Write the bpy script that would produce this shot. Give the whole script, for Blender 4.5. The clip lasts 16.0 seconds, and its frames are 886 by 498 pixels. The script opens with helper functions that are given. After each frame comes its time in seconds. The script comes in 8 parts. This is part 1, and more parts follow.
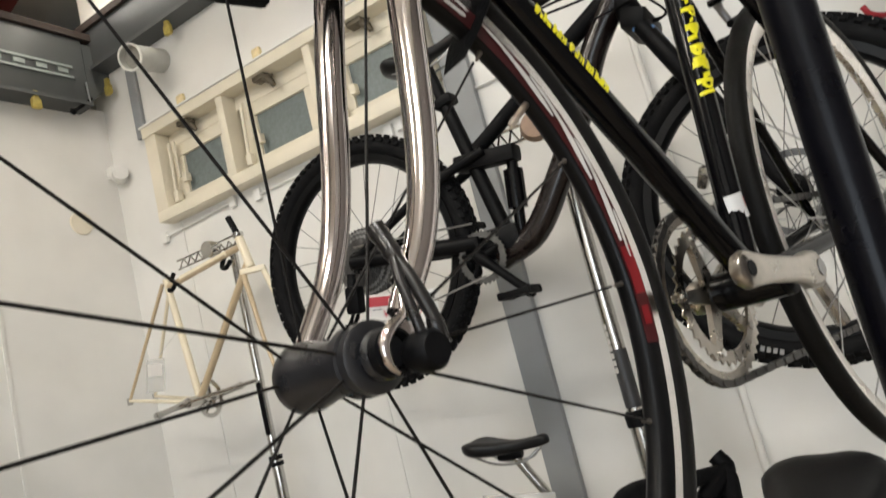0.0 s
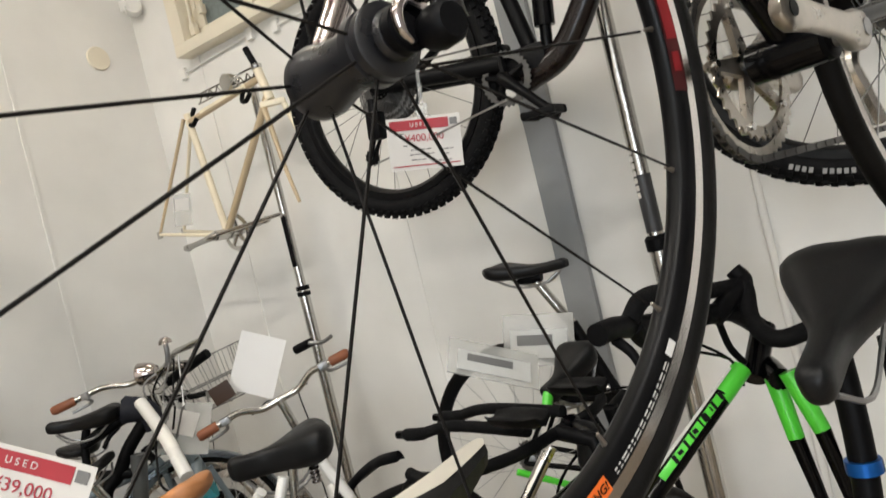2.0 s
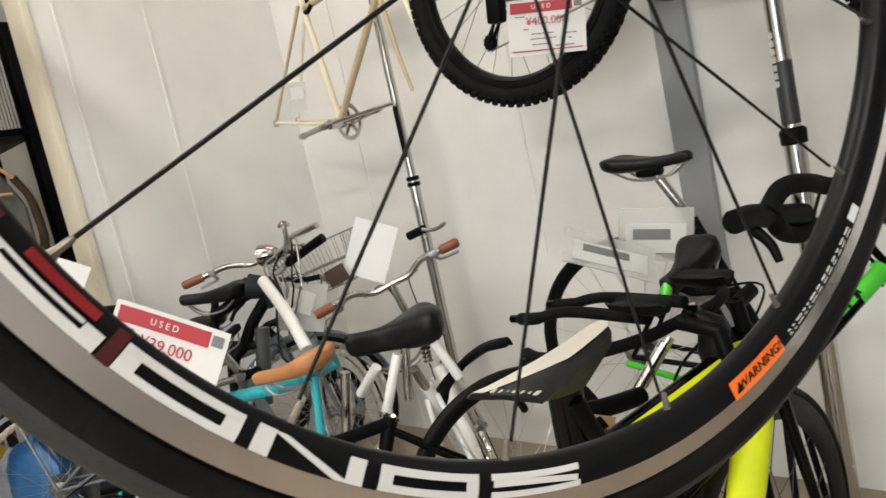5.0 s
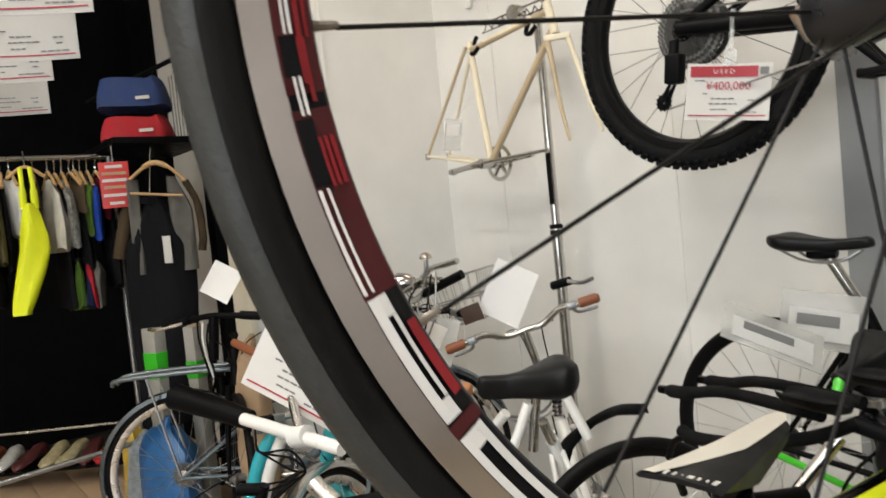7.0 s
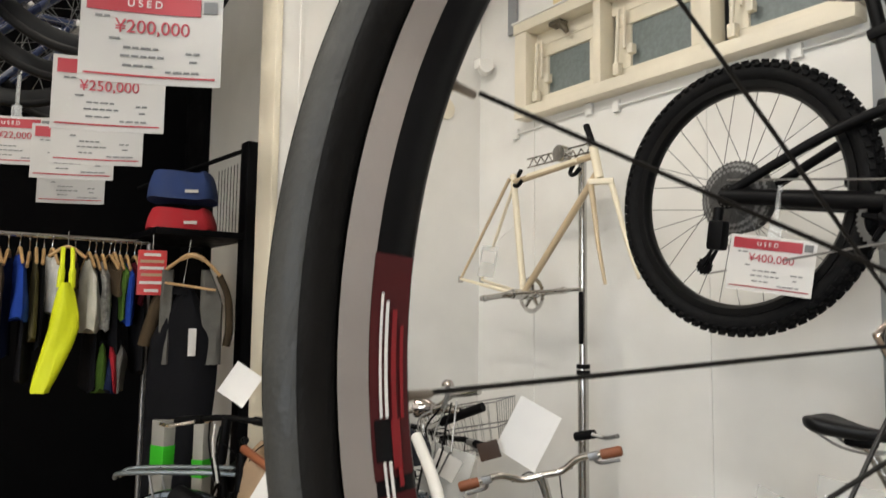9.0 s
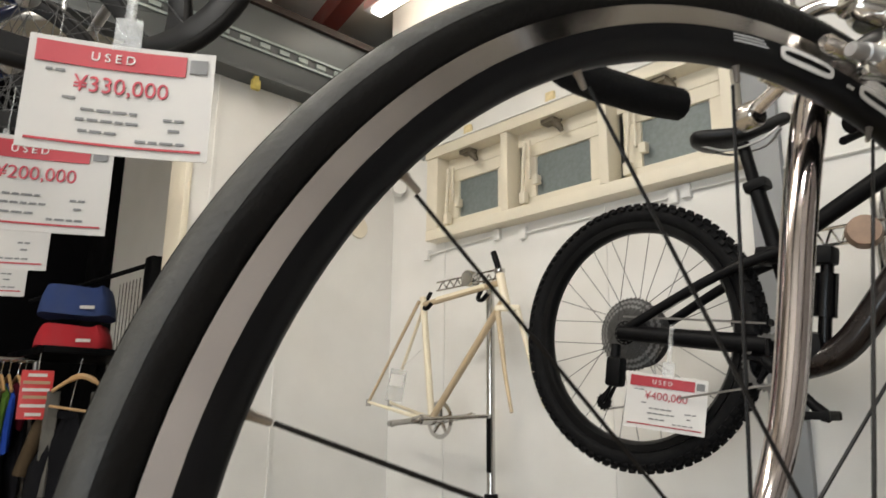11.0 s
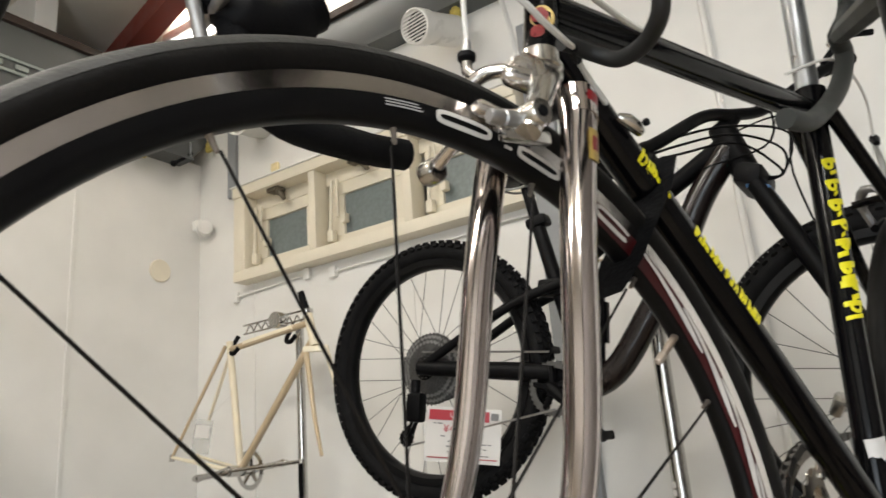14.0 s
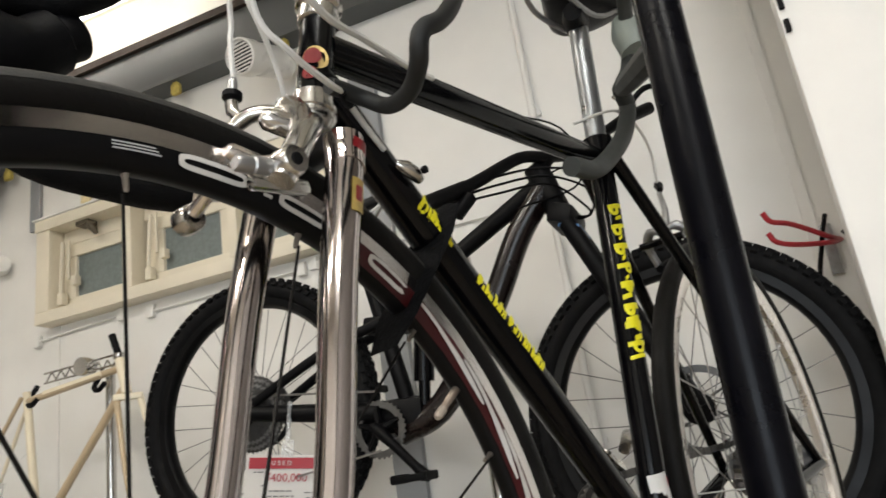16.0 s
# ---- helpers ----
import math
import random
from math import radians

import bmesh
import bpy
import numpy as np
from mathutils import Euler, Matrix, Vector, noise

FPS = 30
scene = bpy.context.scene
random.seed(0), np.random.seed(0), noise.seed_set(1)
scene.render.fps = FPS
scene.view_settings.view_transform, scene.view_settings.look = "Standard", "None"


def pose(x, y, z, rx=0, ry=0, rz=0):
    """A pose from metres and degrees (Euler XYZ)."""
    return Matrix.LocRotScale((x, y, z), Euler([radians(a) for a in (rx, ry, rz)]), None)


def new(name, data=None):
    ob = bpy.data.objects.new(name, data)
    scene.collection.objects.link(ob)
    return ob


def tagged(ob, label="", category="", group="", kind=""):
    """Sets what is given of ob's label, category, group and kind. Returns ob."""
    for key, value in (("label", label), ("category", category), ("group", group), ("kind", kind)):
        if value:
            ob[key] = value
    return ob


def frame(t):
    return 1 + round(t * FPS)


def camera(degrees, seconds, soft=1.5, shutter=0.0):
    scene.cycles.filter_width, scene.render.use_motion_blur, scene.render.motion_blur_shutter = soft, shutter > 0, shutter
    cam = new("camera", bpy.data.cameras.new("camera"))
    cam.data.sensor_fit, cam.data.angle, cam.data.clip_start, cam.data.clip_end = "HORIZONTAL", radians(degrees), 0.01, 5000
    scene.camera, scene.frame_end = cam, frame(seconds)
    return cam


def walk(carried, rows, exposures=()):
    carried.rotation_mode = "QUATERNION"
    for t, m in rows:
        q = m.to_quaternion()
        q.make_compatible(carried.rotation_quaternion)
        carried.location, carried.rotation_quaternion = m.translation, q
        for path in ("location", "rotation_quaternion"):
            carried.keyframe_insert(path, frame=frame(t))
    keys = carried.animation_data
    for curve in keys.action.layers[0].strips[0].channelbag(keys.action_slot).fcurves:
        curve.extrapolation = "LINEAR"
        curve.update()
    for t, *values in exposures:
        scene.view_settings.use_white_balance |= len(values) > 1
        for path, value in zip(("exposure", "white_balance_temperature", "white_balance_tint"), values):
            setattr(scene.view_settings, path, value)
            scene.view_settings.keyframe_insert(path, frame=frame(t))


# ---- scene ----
cam = camera(63.07, 16.0, soft=1.5, shutter=0.5)
ROWS = [
    (0.0, 0.0012, 0.0011, 1.3545, 99.31, 14.12, 32.09),
    (0.5, -0.0065, 0.0110, 1.3293, 96.18, 14.28, 32.48),
    (1.0, -0.0160, 0.0111, 1.3066, 93.31, 14.06, 32.90),
    (1.5, -0.0221, 0.0078, 1.2892, 90.81, 13.83, 33.41),
    (2.0, -0.0239, 0.0082, 1.2694, 88.57, 13.69, 33.95),
    (2.5, -0.0273, 0.0089, 1.2559, 86.51, 13.76, 34.49),
    (3.0, -0.0281, 0.0093, 1.2502, 84.66, 13.93, 35.10),
    (5.5, -0.0800, -0.0404, 1.2473, 82.60, 11.42, 44.19),
    (6.0, -0.0926, -0.0565, 1.2574, 83.83, 9.74, 46.86),
    (6.5, -0.1070, -0.0663, 1.2678, 85.34, 7.84, 49.48),
    (7.0, -0.1265, -0.0853, 1.2830, 87.07, 5.72, 51.69),
    (7.5, -0.1343, -0.0901, 1.3032, 88.88, 3.65, 53.36),
    (8.0, -0.1409, -0.0940, 1.3338, 90.92, 1.72, 54.18),
    (8.5, -0.1445, -0.0932, 1.3555, 93.02, 0.27, 54.18),
    (9.0, -0.1417, -0.0976, 1.3803, 95.10, -0.73, 53.47),
    (11.5, -0.0976, -0.0607, 1.4729, 104.73, -0.16, 45.27),
    (12.0, -0.0851, -0.0551, 1.4791, 105.68, 0.39, 43.58),
    (12.5, -0.0752, -0.0502, 1.4814, 106.04, 1.45, 41.86),
    (13.0, -0.0622, -0.0385, 1.4779, 106.09, 2.27, 39.82),
    (13.5, -0.0521, -0.0223, 1.4762, 105.82, 3.29, 37.37),
    (14.0, -0.0384, -0.0078, 1.4737, 105.64, 4.46, 34.68),
    (14.5, -0.0301, 0.0095, 1.4745, 105.70, 5.63, 31.80),
    (15.0, -0.0239, 0.0234, 1.4815, 106.16, 6.82, 28.97),
    (15.5, -0.0117, 0.0306, 1.4866, 106.70, 7.75, 26.07),
    (16.0, -0.0056, 0.0381, 1.4890, 106.90, 8.25, 22.87),
]
EXPOSURES = [(0.0, 0.08), (3.0, 0.15), (5.5, 0.25), (9.0, 0.08), (11.5, 0.0), (14.5, 0.0), (16.0, -0.15)]
walk(cam, [(t, pose(*row)) for t, *row in ROWS], EXPOSURES)

# ---- light ----
world = bpy.data.worlds.new("world")
scene.world = world
world.use_nodes = True
world.node_tree.nodes["Background"].inputs[0].default_value = (0.75, 0.8, 0.9, 1)
world.node_tree.nodes["Background"].inputs[1].default_value = 0.02
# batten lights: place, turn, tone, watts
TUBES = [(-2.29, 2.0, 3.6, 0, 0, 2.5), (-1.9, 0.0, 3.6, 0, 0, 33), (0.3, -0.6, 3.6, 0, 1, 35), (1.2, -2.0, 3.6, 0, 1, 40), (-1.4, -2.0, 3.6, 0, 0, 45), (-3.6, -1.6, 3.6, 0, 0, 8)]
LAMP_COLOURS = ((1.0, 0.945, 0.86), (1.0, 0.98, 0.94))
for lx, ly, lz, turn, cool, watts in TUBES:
    lamp = bpy.data.lights.new("tube_light", "AREA")
    lamp.shape, lamp.size, lamp.size_y = "RECTANGLE", 1.2, 0.12
    lamp.energy, lamp.color = watts, LAMP_COLOURS[cool]
    ob = new("tube_light", lamp)
    ob.matrix_world = pose(lx, ly, lz - 0.075, 0, 0, turn)
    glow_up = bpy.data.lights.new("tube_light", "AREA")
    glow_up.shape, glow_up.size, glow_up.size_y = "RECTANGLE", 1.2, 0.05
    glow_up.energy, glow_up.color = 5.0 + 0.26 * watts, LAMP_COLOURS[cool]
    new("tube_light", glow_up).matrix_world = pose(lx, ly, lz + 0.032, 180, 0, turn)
# daylight through the shop front behind the camera
for dx in (0.35, 1.45):
    lamp = bpy.data.lights.new("shop_front_light", "AREA")
    lamp.shape, lamp.size, lamp.size_y = "RECTANGLE", 1.0, 1.9
    lamp.energy, lamp.color = 27, (0.8, 0.9, 1.0)
    ob = new("shop_front_light", lamp)
    ob.matrix_world = pose(dx, -3.18, 1.3, 90, 0, 0)

# ---- materials ----
def mat(name, color, rough=0.5, metal=0.0, var=0.12, scale=18.0, bump=0.0, bscale=250.0, coat=0.0, dark=None, trans=0.0, spec=0.5):
    """A principled material with stains at two scales, fine relief and a little difference between pieces."""
    m = bpy.data.materials.new(name)
    m.use_nodes = True
    nt = m.node_tree
    b = nt.nodes["Principled BSDF"]
    b.inputs["Metallic"].default_value = metal
    b.inputs["Roughness"].default_value = rough
    b.inputs["Specular IOR Level"].default_value = spec
    b.inputs["Coat Weight"].default_value = coat
    b.inputs["Coat Roughness"].default_value = 0.08
    b.inputs["Transmission Weight"].default_value = trans
    tc = nt.nodes.new("ShaderNodeTexCoord")
    n1 = nt.nodes.new("ShaderNodeTexNoise")
    n1.inputs["Scale"].default_value = scale
    n1.inputs["Detail"].default_value = 6
    n2 = nt.nodes.new("ShaderNodeTexNoise")
    n2.inputs["Scale"].default_value = scale * 0.12
    n2.inputs["Detail"].default_value = 3
    nt.links.new(tc.outputs["Object"], n1.inputs["Vector"])
    nt.links.new(tc.outputs["Object"], n2.inputs["Vector"])
    mix = nt.nodes.new("ShaderNodeMath")
    mix.operation = "MULTIPLY_ADD"
    mix.inputs[1].default_value = 0.6
    half = nt.nodes.new("ShaderNodeMath")
    half.operation = "MULTIPLY"
    half.inputs[1].default_value = 0.4
    nt.links.new(n2.outputs["Fac"], half.inputs[0])
    nt.links.new(n1.outputs["Fac"], mix.inputs[0])
    nt.links.new(half.outputs[0], mix.inputs[2])
    ramp = nt.nodes.new("ShaderNodeValToRGB")
    ramp.color_ramp.elements[0].position, ramp.color_ramp.elements[1].position = 0.3, 0.7
    lo = dark or tuple(c * (1 - var) for c in color)
    hi = tuple(min(1, c * (1 + var * 0.6)) for c in color)
    ramp.color_ramp.elements[0].color, ramp.color_ramp.elements[1].color = (*lo, 1), (*hi, 1)
    nt.links.new(mix.outputs[0], ramp.inputs[0])
    nt.links.new(ramp.outputs[0], b.inputs["Base Color"])
    r = nt.nodes.new("ShaderNodeMapRange")
    r.inputs[1].default_value, r.inputs[2].default_value = 0.3, 0.7
    r.inputs[3].default_value, r.inputs[4].default_value = max(0.02, rough * 0.82), min(1, rough * 1.2)
    nt.links.new(n1.outputs["Fac"], r.inputs[0])
    nt.links.new(r.outputs[0], b.inputs["Roughness"])
    if bump:
        n3 = nt.nodes.new("ShaderNodeTexNoise")
        n3.inputs["Scale"].default_value = bscale
        n3.inputs["Detail"].default_value = 4
        nt.links.new(tc.outputs["Object"], n3.inputs["Vector"])
        bp = nt.nodes.new("ShaderNodeBump")
        bp.inputs["Strength"].default_value = bump
        bp.inputs["Distance"].default_value = 0.002
        nt.links.new(n3.outputs["Fac"], bp.inputs["Height"])
        nt.links.new(bp.outputs[0], b.inputs["Normal"])
    return m


def glow(name, color, strength):
    m = bpy.data.materials.new(name)
    m.use_nodes = True
    b = m.node_tree.nodes["Principled BSDF"]
    b.inputs["Base Color"].default_value = (*color, 1)
    b.inputs["Emission Color"].default_value = (*color, 1)
    b.inputs["Emission Strength"].default_value = strength
    return m


WALL = mat("painted_wall", (0.78, 0.77, 0.74), 0.55, var=0.075, scale=5, bump=0.12, bscale=90)
CREAM = mat("cream_paint", (0.76, 0.70, 0.57), 0.5, var=0.07, scale=9, bump=0.1, bscale=120)
CEIL = mat("ceiling_paint", (0.78, 0.74, 0.64), 0.8, var=0.1, scale=3)
PALE_BOARD = mat("pale_boards", (0.66, 0.46, 0.29), 0.5, var=0.2, scale=6)
CONCRETE = mat("worn_floor", (0.34, 0.28, 0.21), 0.6, var=0.25, scale=7, bump=0.3, bscale=70)
GREY_STEEL = mat("grey_steel", (0.085, 0.09, 0.09), 0.5, 0.2, var=0.15, scale=10)
GREY_STRIP = mat("grey_paint", (0.27, 0.28, 0.29), 0.55, var=0.12, scale=8)
RED_STEEL = mat("red_primer", (0.23, 0.05, 0.035), 0.6, var=0.2, scale=12)
ZINC = mat("zinc", (0.6, 0.6, 0.6), 0.4, 0.8, var=0.15)
BLACK_WALL = mat("black_wall", (0.003, 0.003, 0.0035), 0.9, var=0.2, scale=6, spec=0.08)
FROST = mat("frosted_glass", (0.17, 0.2, 0.2), 0.35, 0.0, var=0.25, scale=60, bump=0.5, bscale=500)
RUBBER = mat("tyre_rubber", (0.0062, 0.0056, 0.0052), 0.55, var=0.5, scale=30, bump=0.25, bscale=300, spec=0.13)
RUBBER_MTB = mat("knobbly_rubber", (0.004, 0.004, 0.0045), 0.75, var=0.3, scale=40, bump=0.2, spec=0.14)
BLACK = mat("black_paint", (0.0015, 0.0015, 0.002), 0.17, var=0.2, coat=0.08, spec=0.17)
MATT_BLACK = mat("matt_black", (0.0022, 0.0022, 0.0028), 0.5, var=0.2, bump=0.1, spec=0.11)
POLE_BLACK = mat("pole_black", (0.002, 0.002, 0.0035), 0.28, var=0.4, scale=25, spec=0.12)
TAPE = mat("bar_tape", (0.003, 0.003, 0.0036), 0.75, var=0.3, bump=0.5, bscale=600, spec=0.14)
RIM_BLACK = mat("rim_black", (0.0025, 0.0025, 0.003), 0.4, var=0.25, spec=0.18)
ALU = mat("brushed_alu", (0.78, 0.74, 0.70), 0.28, 1.0, var=0.12, scale=30)
TRACK = mat("brake_track", (0.62, 0.585, 0.565), 0.14, 1.0, var=0.16, scale=18)
CHROME = mat("chrome", (0.5, 0.455, 0.445), 0.1, 1.0, var=0.06, scale=30)
SILVER = mat("polished_silver", (0.56, 0.545, 0.52), 0.2, 1.0, var=0.15, scale=50)
DULL_STEEL = mat("dull_steel", (0.36, 0.36, 0.36), 0.4, 0.9, var=0.25, scale=60)
HUB_GREY = mat("hub_grey", (0.012, 0.012, 0.0135), 0.3, 0.0, var=0.3, scale=60, spec=0.45)
SPOKE_BLACK = mat("black_spoke", (0.006, 0.005, 0.0045), 0.42, 0.0, var=0.2, spec=0.18)
SPOKE_STEEL = mat("steel_spoke", (0.5, 0.5, 0.5), 0.3, 1.0, var=0.1)
CASSETTE = mat("cassette_steel", (0.14, 0.14, 0.14), 0.35, 0.9, var=0.2, scale=80)
SPOKE_DULL = mat("dark_spoke", (0.1, 0.1, 0.1), 0.4, 0.7, var=0.1)
WHITE_INK = mat("white_print", (0.58, 0.56, 0.53), 0.5, var=0.04)
RED_INK = mat("red_print", (0.2, 0.006, 0.01), 0.35, var=0.25, scale=60)
DARK_RED = mat("dark_red_print", (0.05, 0.0035, 0.005), 0.35, var=0.3, scale=60)
YELLOW_INK = mat("yellow_print", (0.75, 0.68, 0.01), 0.4, var=0.05)
ORANGE_INK = mat("orange_print", (0.85, 0.16, 0.02), 0.45, var=0.05)
PAPER = mat("paper", (0.63, 0.615, 0.59), 0.45, var=0.03, scale=10)
TAG_RED = mat("tag_red", (0.36, 0.014, 0.026), 0.45, var=0.06)
TAG_INK = mat("tag_ink", (0.4, 0.03, 0.05), 0.5, var=0.06)
GREY_INK = mat("grey_ink", (0.16, 0.16, 0.16), 0.6, var=0.05)
IVORY = mat("ivory_paint", (0.80, 0.72, 0.55), 0.35, var=0.08, coat=0.3)
TAN = mat("tan_paint", (0.5, 0.39, 0.25), 0.35, var=0.1, coat=0.3)
BROWN = mat("brown_leather", (0.24, 0.075, 0.03), 0.55, var=0.25, bump=0.2)
ORANGE_LEATHER = mat("tan_leather", (0.42, 0.18, 0.07), 0.5, var=0.2, bump=0.15)
TEAL = mat("teal_paint", (0.02, 0.36, 0.42), 0.3, var=0.08, coat=0.4)
LIME = mat("lime_paint", (0.075, 0.58, 0.035), 0.35, var=0.05, coat=0.3)
NEON = mat("neon_yellow", (0.75, 0.82, 0.01), 0.6, var=0.06)
WHITE_PAINT = mat("white_paint", (0.78, 0.77, 0.74), 0.3, var=0.05, coat=0.3)
SADDLE_BLACK = mat("saddle_vinyl", (0.005, 0.005, 0.0055), 0.42, var=0.25, bump=0.2, bscale=500, spec=0.25)
SADDLE_WHITE = mat("saddle_white", (0.6, 0.57, 0.5), 0.5, var=0.06, bump=0.1)
CARD = mat("cardboard", (0.42, 0.29, 0.18), 0.8, var=0.12)
BLUE_CLOTH = mat("blue_cloth", (0.025, 0.05, 0.16), 0.85, var=0.2, bump=0.4)
RED_CLOTH = mat("red_cloth", (0.42, 0.015, 0.025), 0.8, var=0.15, bump=0.4)
DARK_BROWN = mat("brown_gloss", (0.009, 0.0055, 0.005), 0.25, var=0.4, coat=0.2, spec=0.3)
WOOD = mat("hanger_wood", (0.5, 0.31, 0.14), 0.45, var=0.2)


def cloth(name, color):
    return mat(name, color, 0.95, var=0.35, scale=14, bump=0.5, bscale=120, spec=0.12)


def clear(name, tint=(0.9, 0.92, 0.92), rough=0.1, alpha=0.25):
    m = mat(name, tint, rough, var=0.03)
    m.node_tree.nodes["Principled BSDF"].inputs["Alpha"].default_value = alpha
    return m


ACRYLIC = clear("clear_acrylic")
FILM = clear("milky_film", (0.6, 0.6, 0.58), 0.2, 0.4)


# circular machining marks on the brake track
bsdf = TRACK.node_tree.nodes["Principled BSDF"]
tangent = TRACK.node_tree.nodes.new("ShaderNodeTangent")
tangent.direction_type, tangent.axis = "RADIAL", "Y"
TRACK.node_tree.links.new(tangent.outputs[0], bsdf.inputs["Tangent"])
bsdf.inputs["Anisotropic"].default_value = 0.65
bsdf.inputs["Anisotropic Rotation"].default_value = 0.25
lines = TRACK.node_tree.nodes.new("ShaderNodeTexWave")
lines.wave_type, lines.rings_direction = "RINGS", "Y"
lines.inputs["Scale"].default_value, lines.inputs["Distortion"].default_value, lines.inputs["Detail Scale"].default_value = 520.0, 1.0, 3.0
groove = TRACK.node_tree.nodes.new("ShaderNodeBump")
groove.inputs["Strength"].default_value, groove.inputs["Distance"].default_value = 0.04, 0.0002
coords = TRACK.node_tree.nodes.new("ShaderNodeTexCoord")
TRACK.node_tree.links.new(coords.outputs["Object"], lines.inputs["Vector"])
TRACK.node_tree.links.new(lines.outputs["Fac"], groove.inputs["Height"])
TRACK.node_tree.links.new(groove.outputs[0], bsdf.inputs["Normal"])


# ---- mesh tools ----
def link(name, bm, material, parent=None, label="", smooth=True):
    me = bpy.data.meshes.new(name)
    bm.normal_update()
    bm.to_mesh(me)
    bm.free()
    for m in material if isinstance(material, (list, tuple)) else [material]:
        me.materials.append(m)
    if smooth:
        for p in me.polygons:
            p.use_smooth = True
        me.set_sharp_from_angle(angle=radians(42))
    ob = new(name, me)
    ob.parent = parent
    if label:
        ob["label"] = label
    return ob


def part(name, bm, material, parent, label=""):
    return link(name, bm, material, parent, label)


def thing(name, m, label, category, group="", kind=""):
    ob = new(name)
    ob.empty_display_size = 0.05
    ob.matrix_world = m
    return tagged(ob, label, category, group, kind)


def tube(pts, r, seg=10, bm=None, caps=True, mi=0):
    """A round tube along a line of points; r is one radius or one a point."""
    bm = bm or bmesh.new()
    pts = [Vector(p) for p in pts]
    n = len(pts)
    rs = r if isinstance(r, (list, tuple)) else [r] * n
    ring, nrm = [], None
    for i, p in enumerate(pts):
        d = ((pts[min(i + 1, n - 1)] - p).normalized() + (p - pts[max(i - 1, 0)]).normalized()).normalized()
        if nrm is None:
            a = Vector((0, 0, 1)) if abs(d.z) < 0.9 else Vector((1, 0, 0))
            nrm = (a - d * a.dot(d)).normalized()
        else:
            nrm = (nrm - d * nrm.dot(d)).normalized()
        side = d.cross(nrm)
        ring.append([bm.verts.new(p + rs[i] * (math.cos(2 * math.pi * k / seg) * nrm + math.sin(2 * math.pi * k / seg) * side)) for k in range(seg)])
    for a, b in zip(ring, ring[1:]):
        for k in range(seg):
            bm.faces.new((a[k], a[(k + 1) % seg], b[(k + 1) % seg], b[k])).material_index = mi
    if caps:
        bm.faces.new(ring[0][::-1]).material_index = mi
        bm.faces.new(ring[-1]).material_index = mi
    return bm


def smooth_line(pts, n=6):
    """Catmull-Rom through points."""
    pts = [Vector(p) for p in pts]
    q = [2 * pts[0] - pts[1], *pts, 2 * pts[-1] - pts[-2]]
    out = []
    for i in range(1, len(q) - 2):
        for k in range(n):
            t = k / n
            a, b, c, d = q[i - 1 : i + 3]
            out.append(0.5 * (2 * b + (c - a) * t + (2 * a - 5 * b + 4 * c - d) * t * t + (3 * b - a - 3 * c + d) * t**3))
    return out + [pts[-1]]


def lathe(profile, seg=48, m=None, bm=None, closed=False, mi=0, arc=None):
    """Turns (radius, along) round the y axis; closed: the profile is a loop; arc: (from, to) in degrees."""
    bm = bm or bmesh.new()
    m = m or Matrix.Identity(4)
    a0, a1 = (0, 360) if arc is None else arc
    steps = seg if arc is None else seg + 1
    rings = []
    for i in range(steps):
        a = radians(a0 + (a1 - a0) * i / seg)
        rings.append([bm.verts.new(m @ Vector((-r * math.cos(a), h, r * math.sin(a)))) for r, h in profile])
    np_ = len(profile)
    for i in range(seg):
        a, b = rings[i], rings[(i + 1) % steps]
        for k in range(np_ if closed else np_ - 1):
            bm.faces.new((a[k], b[k], b[(k + 1) % np_], a[(k + 1) % np_])).material_index = mi
    if not closed and arc is None:
        for k in (0, -1):
            if profile[k][0] > 1e-5:
                bm.faces.new([r[k] for r in rings]).material_index = mi
    if closed and arc is not None:
        bm.faces.new(rings[0]).material_index = mi
        bm.faces.new(rings[-1][::-1]).material_index = mi
    bmesh.ops.recalc_face_normals(bm, faces=bm.faces)
    return bm


def box(size, m=None, bm=None, bevel=0.0, mi=0):
    bm = bm or bmesh.new()
    m = m or Matrix.Identity(4)
    v = bmesh.ops.create_cube(bm, size=1.0)["verts"]
    for p in v:
        p.co = Vector((p.co.x * size[0], p.co.y * size[1], p.co.z * size[2]))
    if bevel:
        e = list({e for p in v for e in p.link_edges})
        out = bmesh.ops.bevel(bm, geom=e, offset=bevel, segments=2, affect="EDGES", profile=0.6)
        v = list({q for f in out["faces"] for q in f.verts} | {p for p in v if p.is_valid})
    for p in v:
        p.co = m @ p.co
    if mi:
        for f in {f for p in v for f in p.link_faces}:
            f.material_index = mi
    return bm


def rod(a, b, r, seg=8, bm=None, mi=0):
    return tube([a, b], r, seg, bm, mi=mi)


def loft(sections, bm=None, closed=True, caps=True, mi=0):
    """Skins rings of points."""
    bm = bm or bmesh.new()
    rings = [[bm.verts.new(p) for p in s] for s in sections]
    n = len(rings[0])
    for a, b in zip(rings, rings[1:]):
        for k in range(n if closed else n - 1):
            bm.faces.new((a[k], a[(k + 1) % n], b[(k + 1) % n], b[k])).material_index = mi
    if caps and closed:
        bm.faces.new(rings[0][::-1])
        bm.faces.new(rings[-1])
    return bm


def along(a, b, up=(0, 0, 1)):
    """A frame at a whose x axis points to b."""
    a, b = Vector(a), Vector(b)
    x = (b - a).normalized()
    y = Vector(up).cross(x).normalized()
    z = x.cross(y)
    return Matrix(((x.x, y.x, z.x, a.x), (x.y, y.y, z.y, a.y), (x.z, y.z, z.z, a.z), (0, 0, 0, 1)))


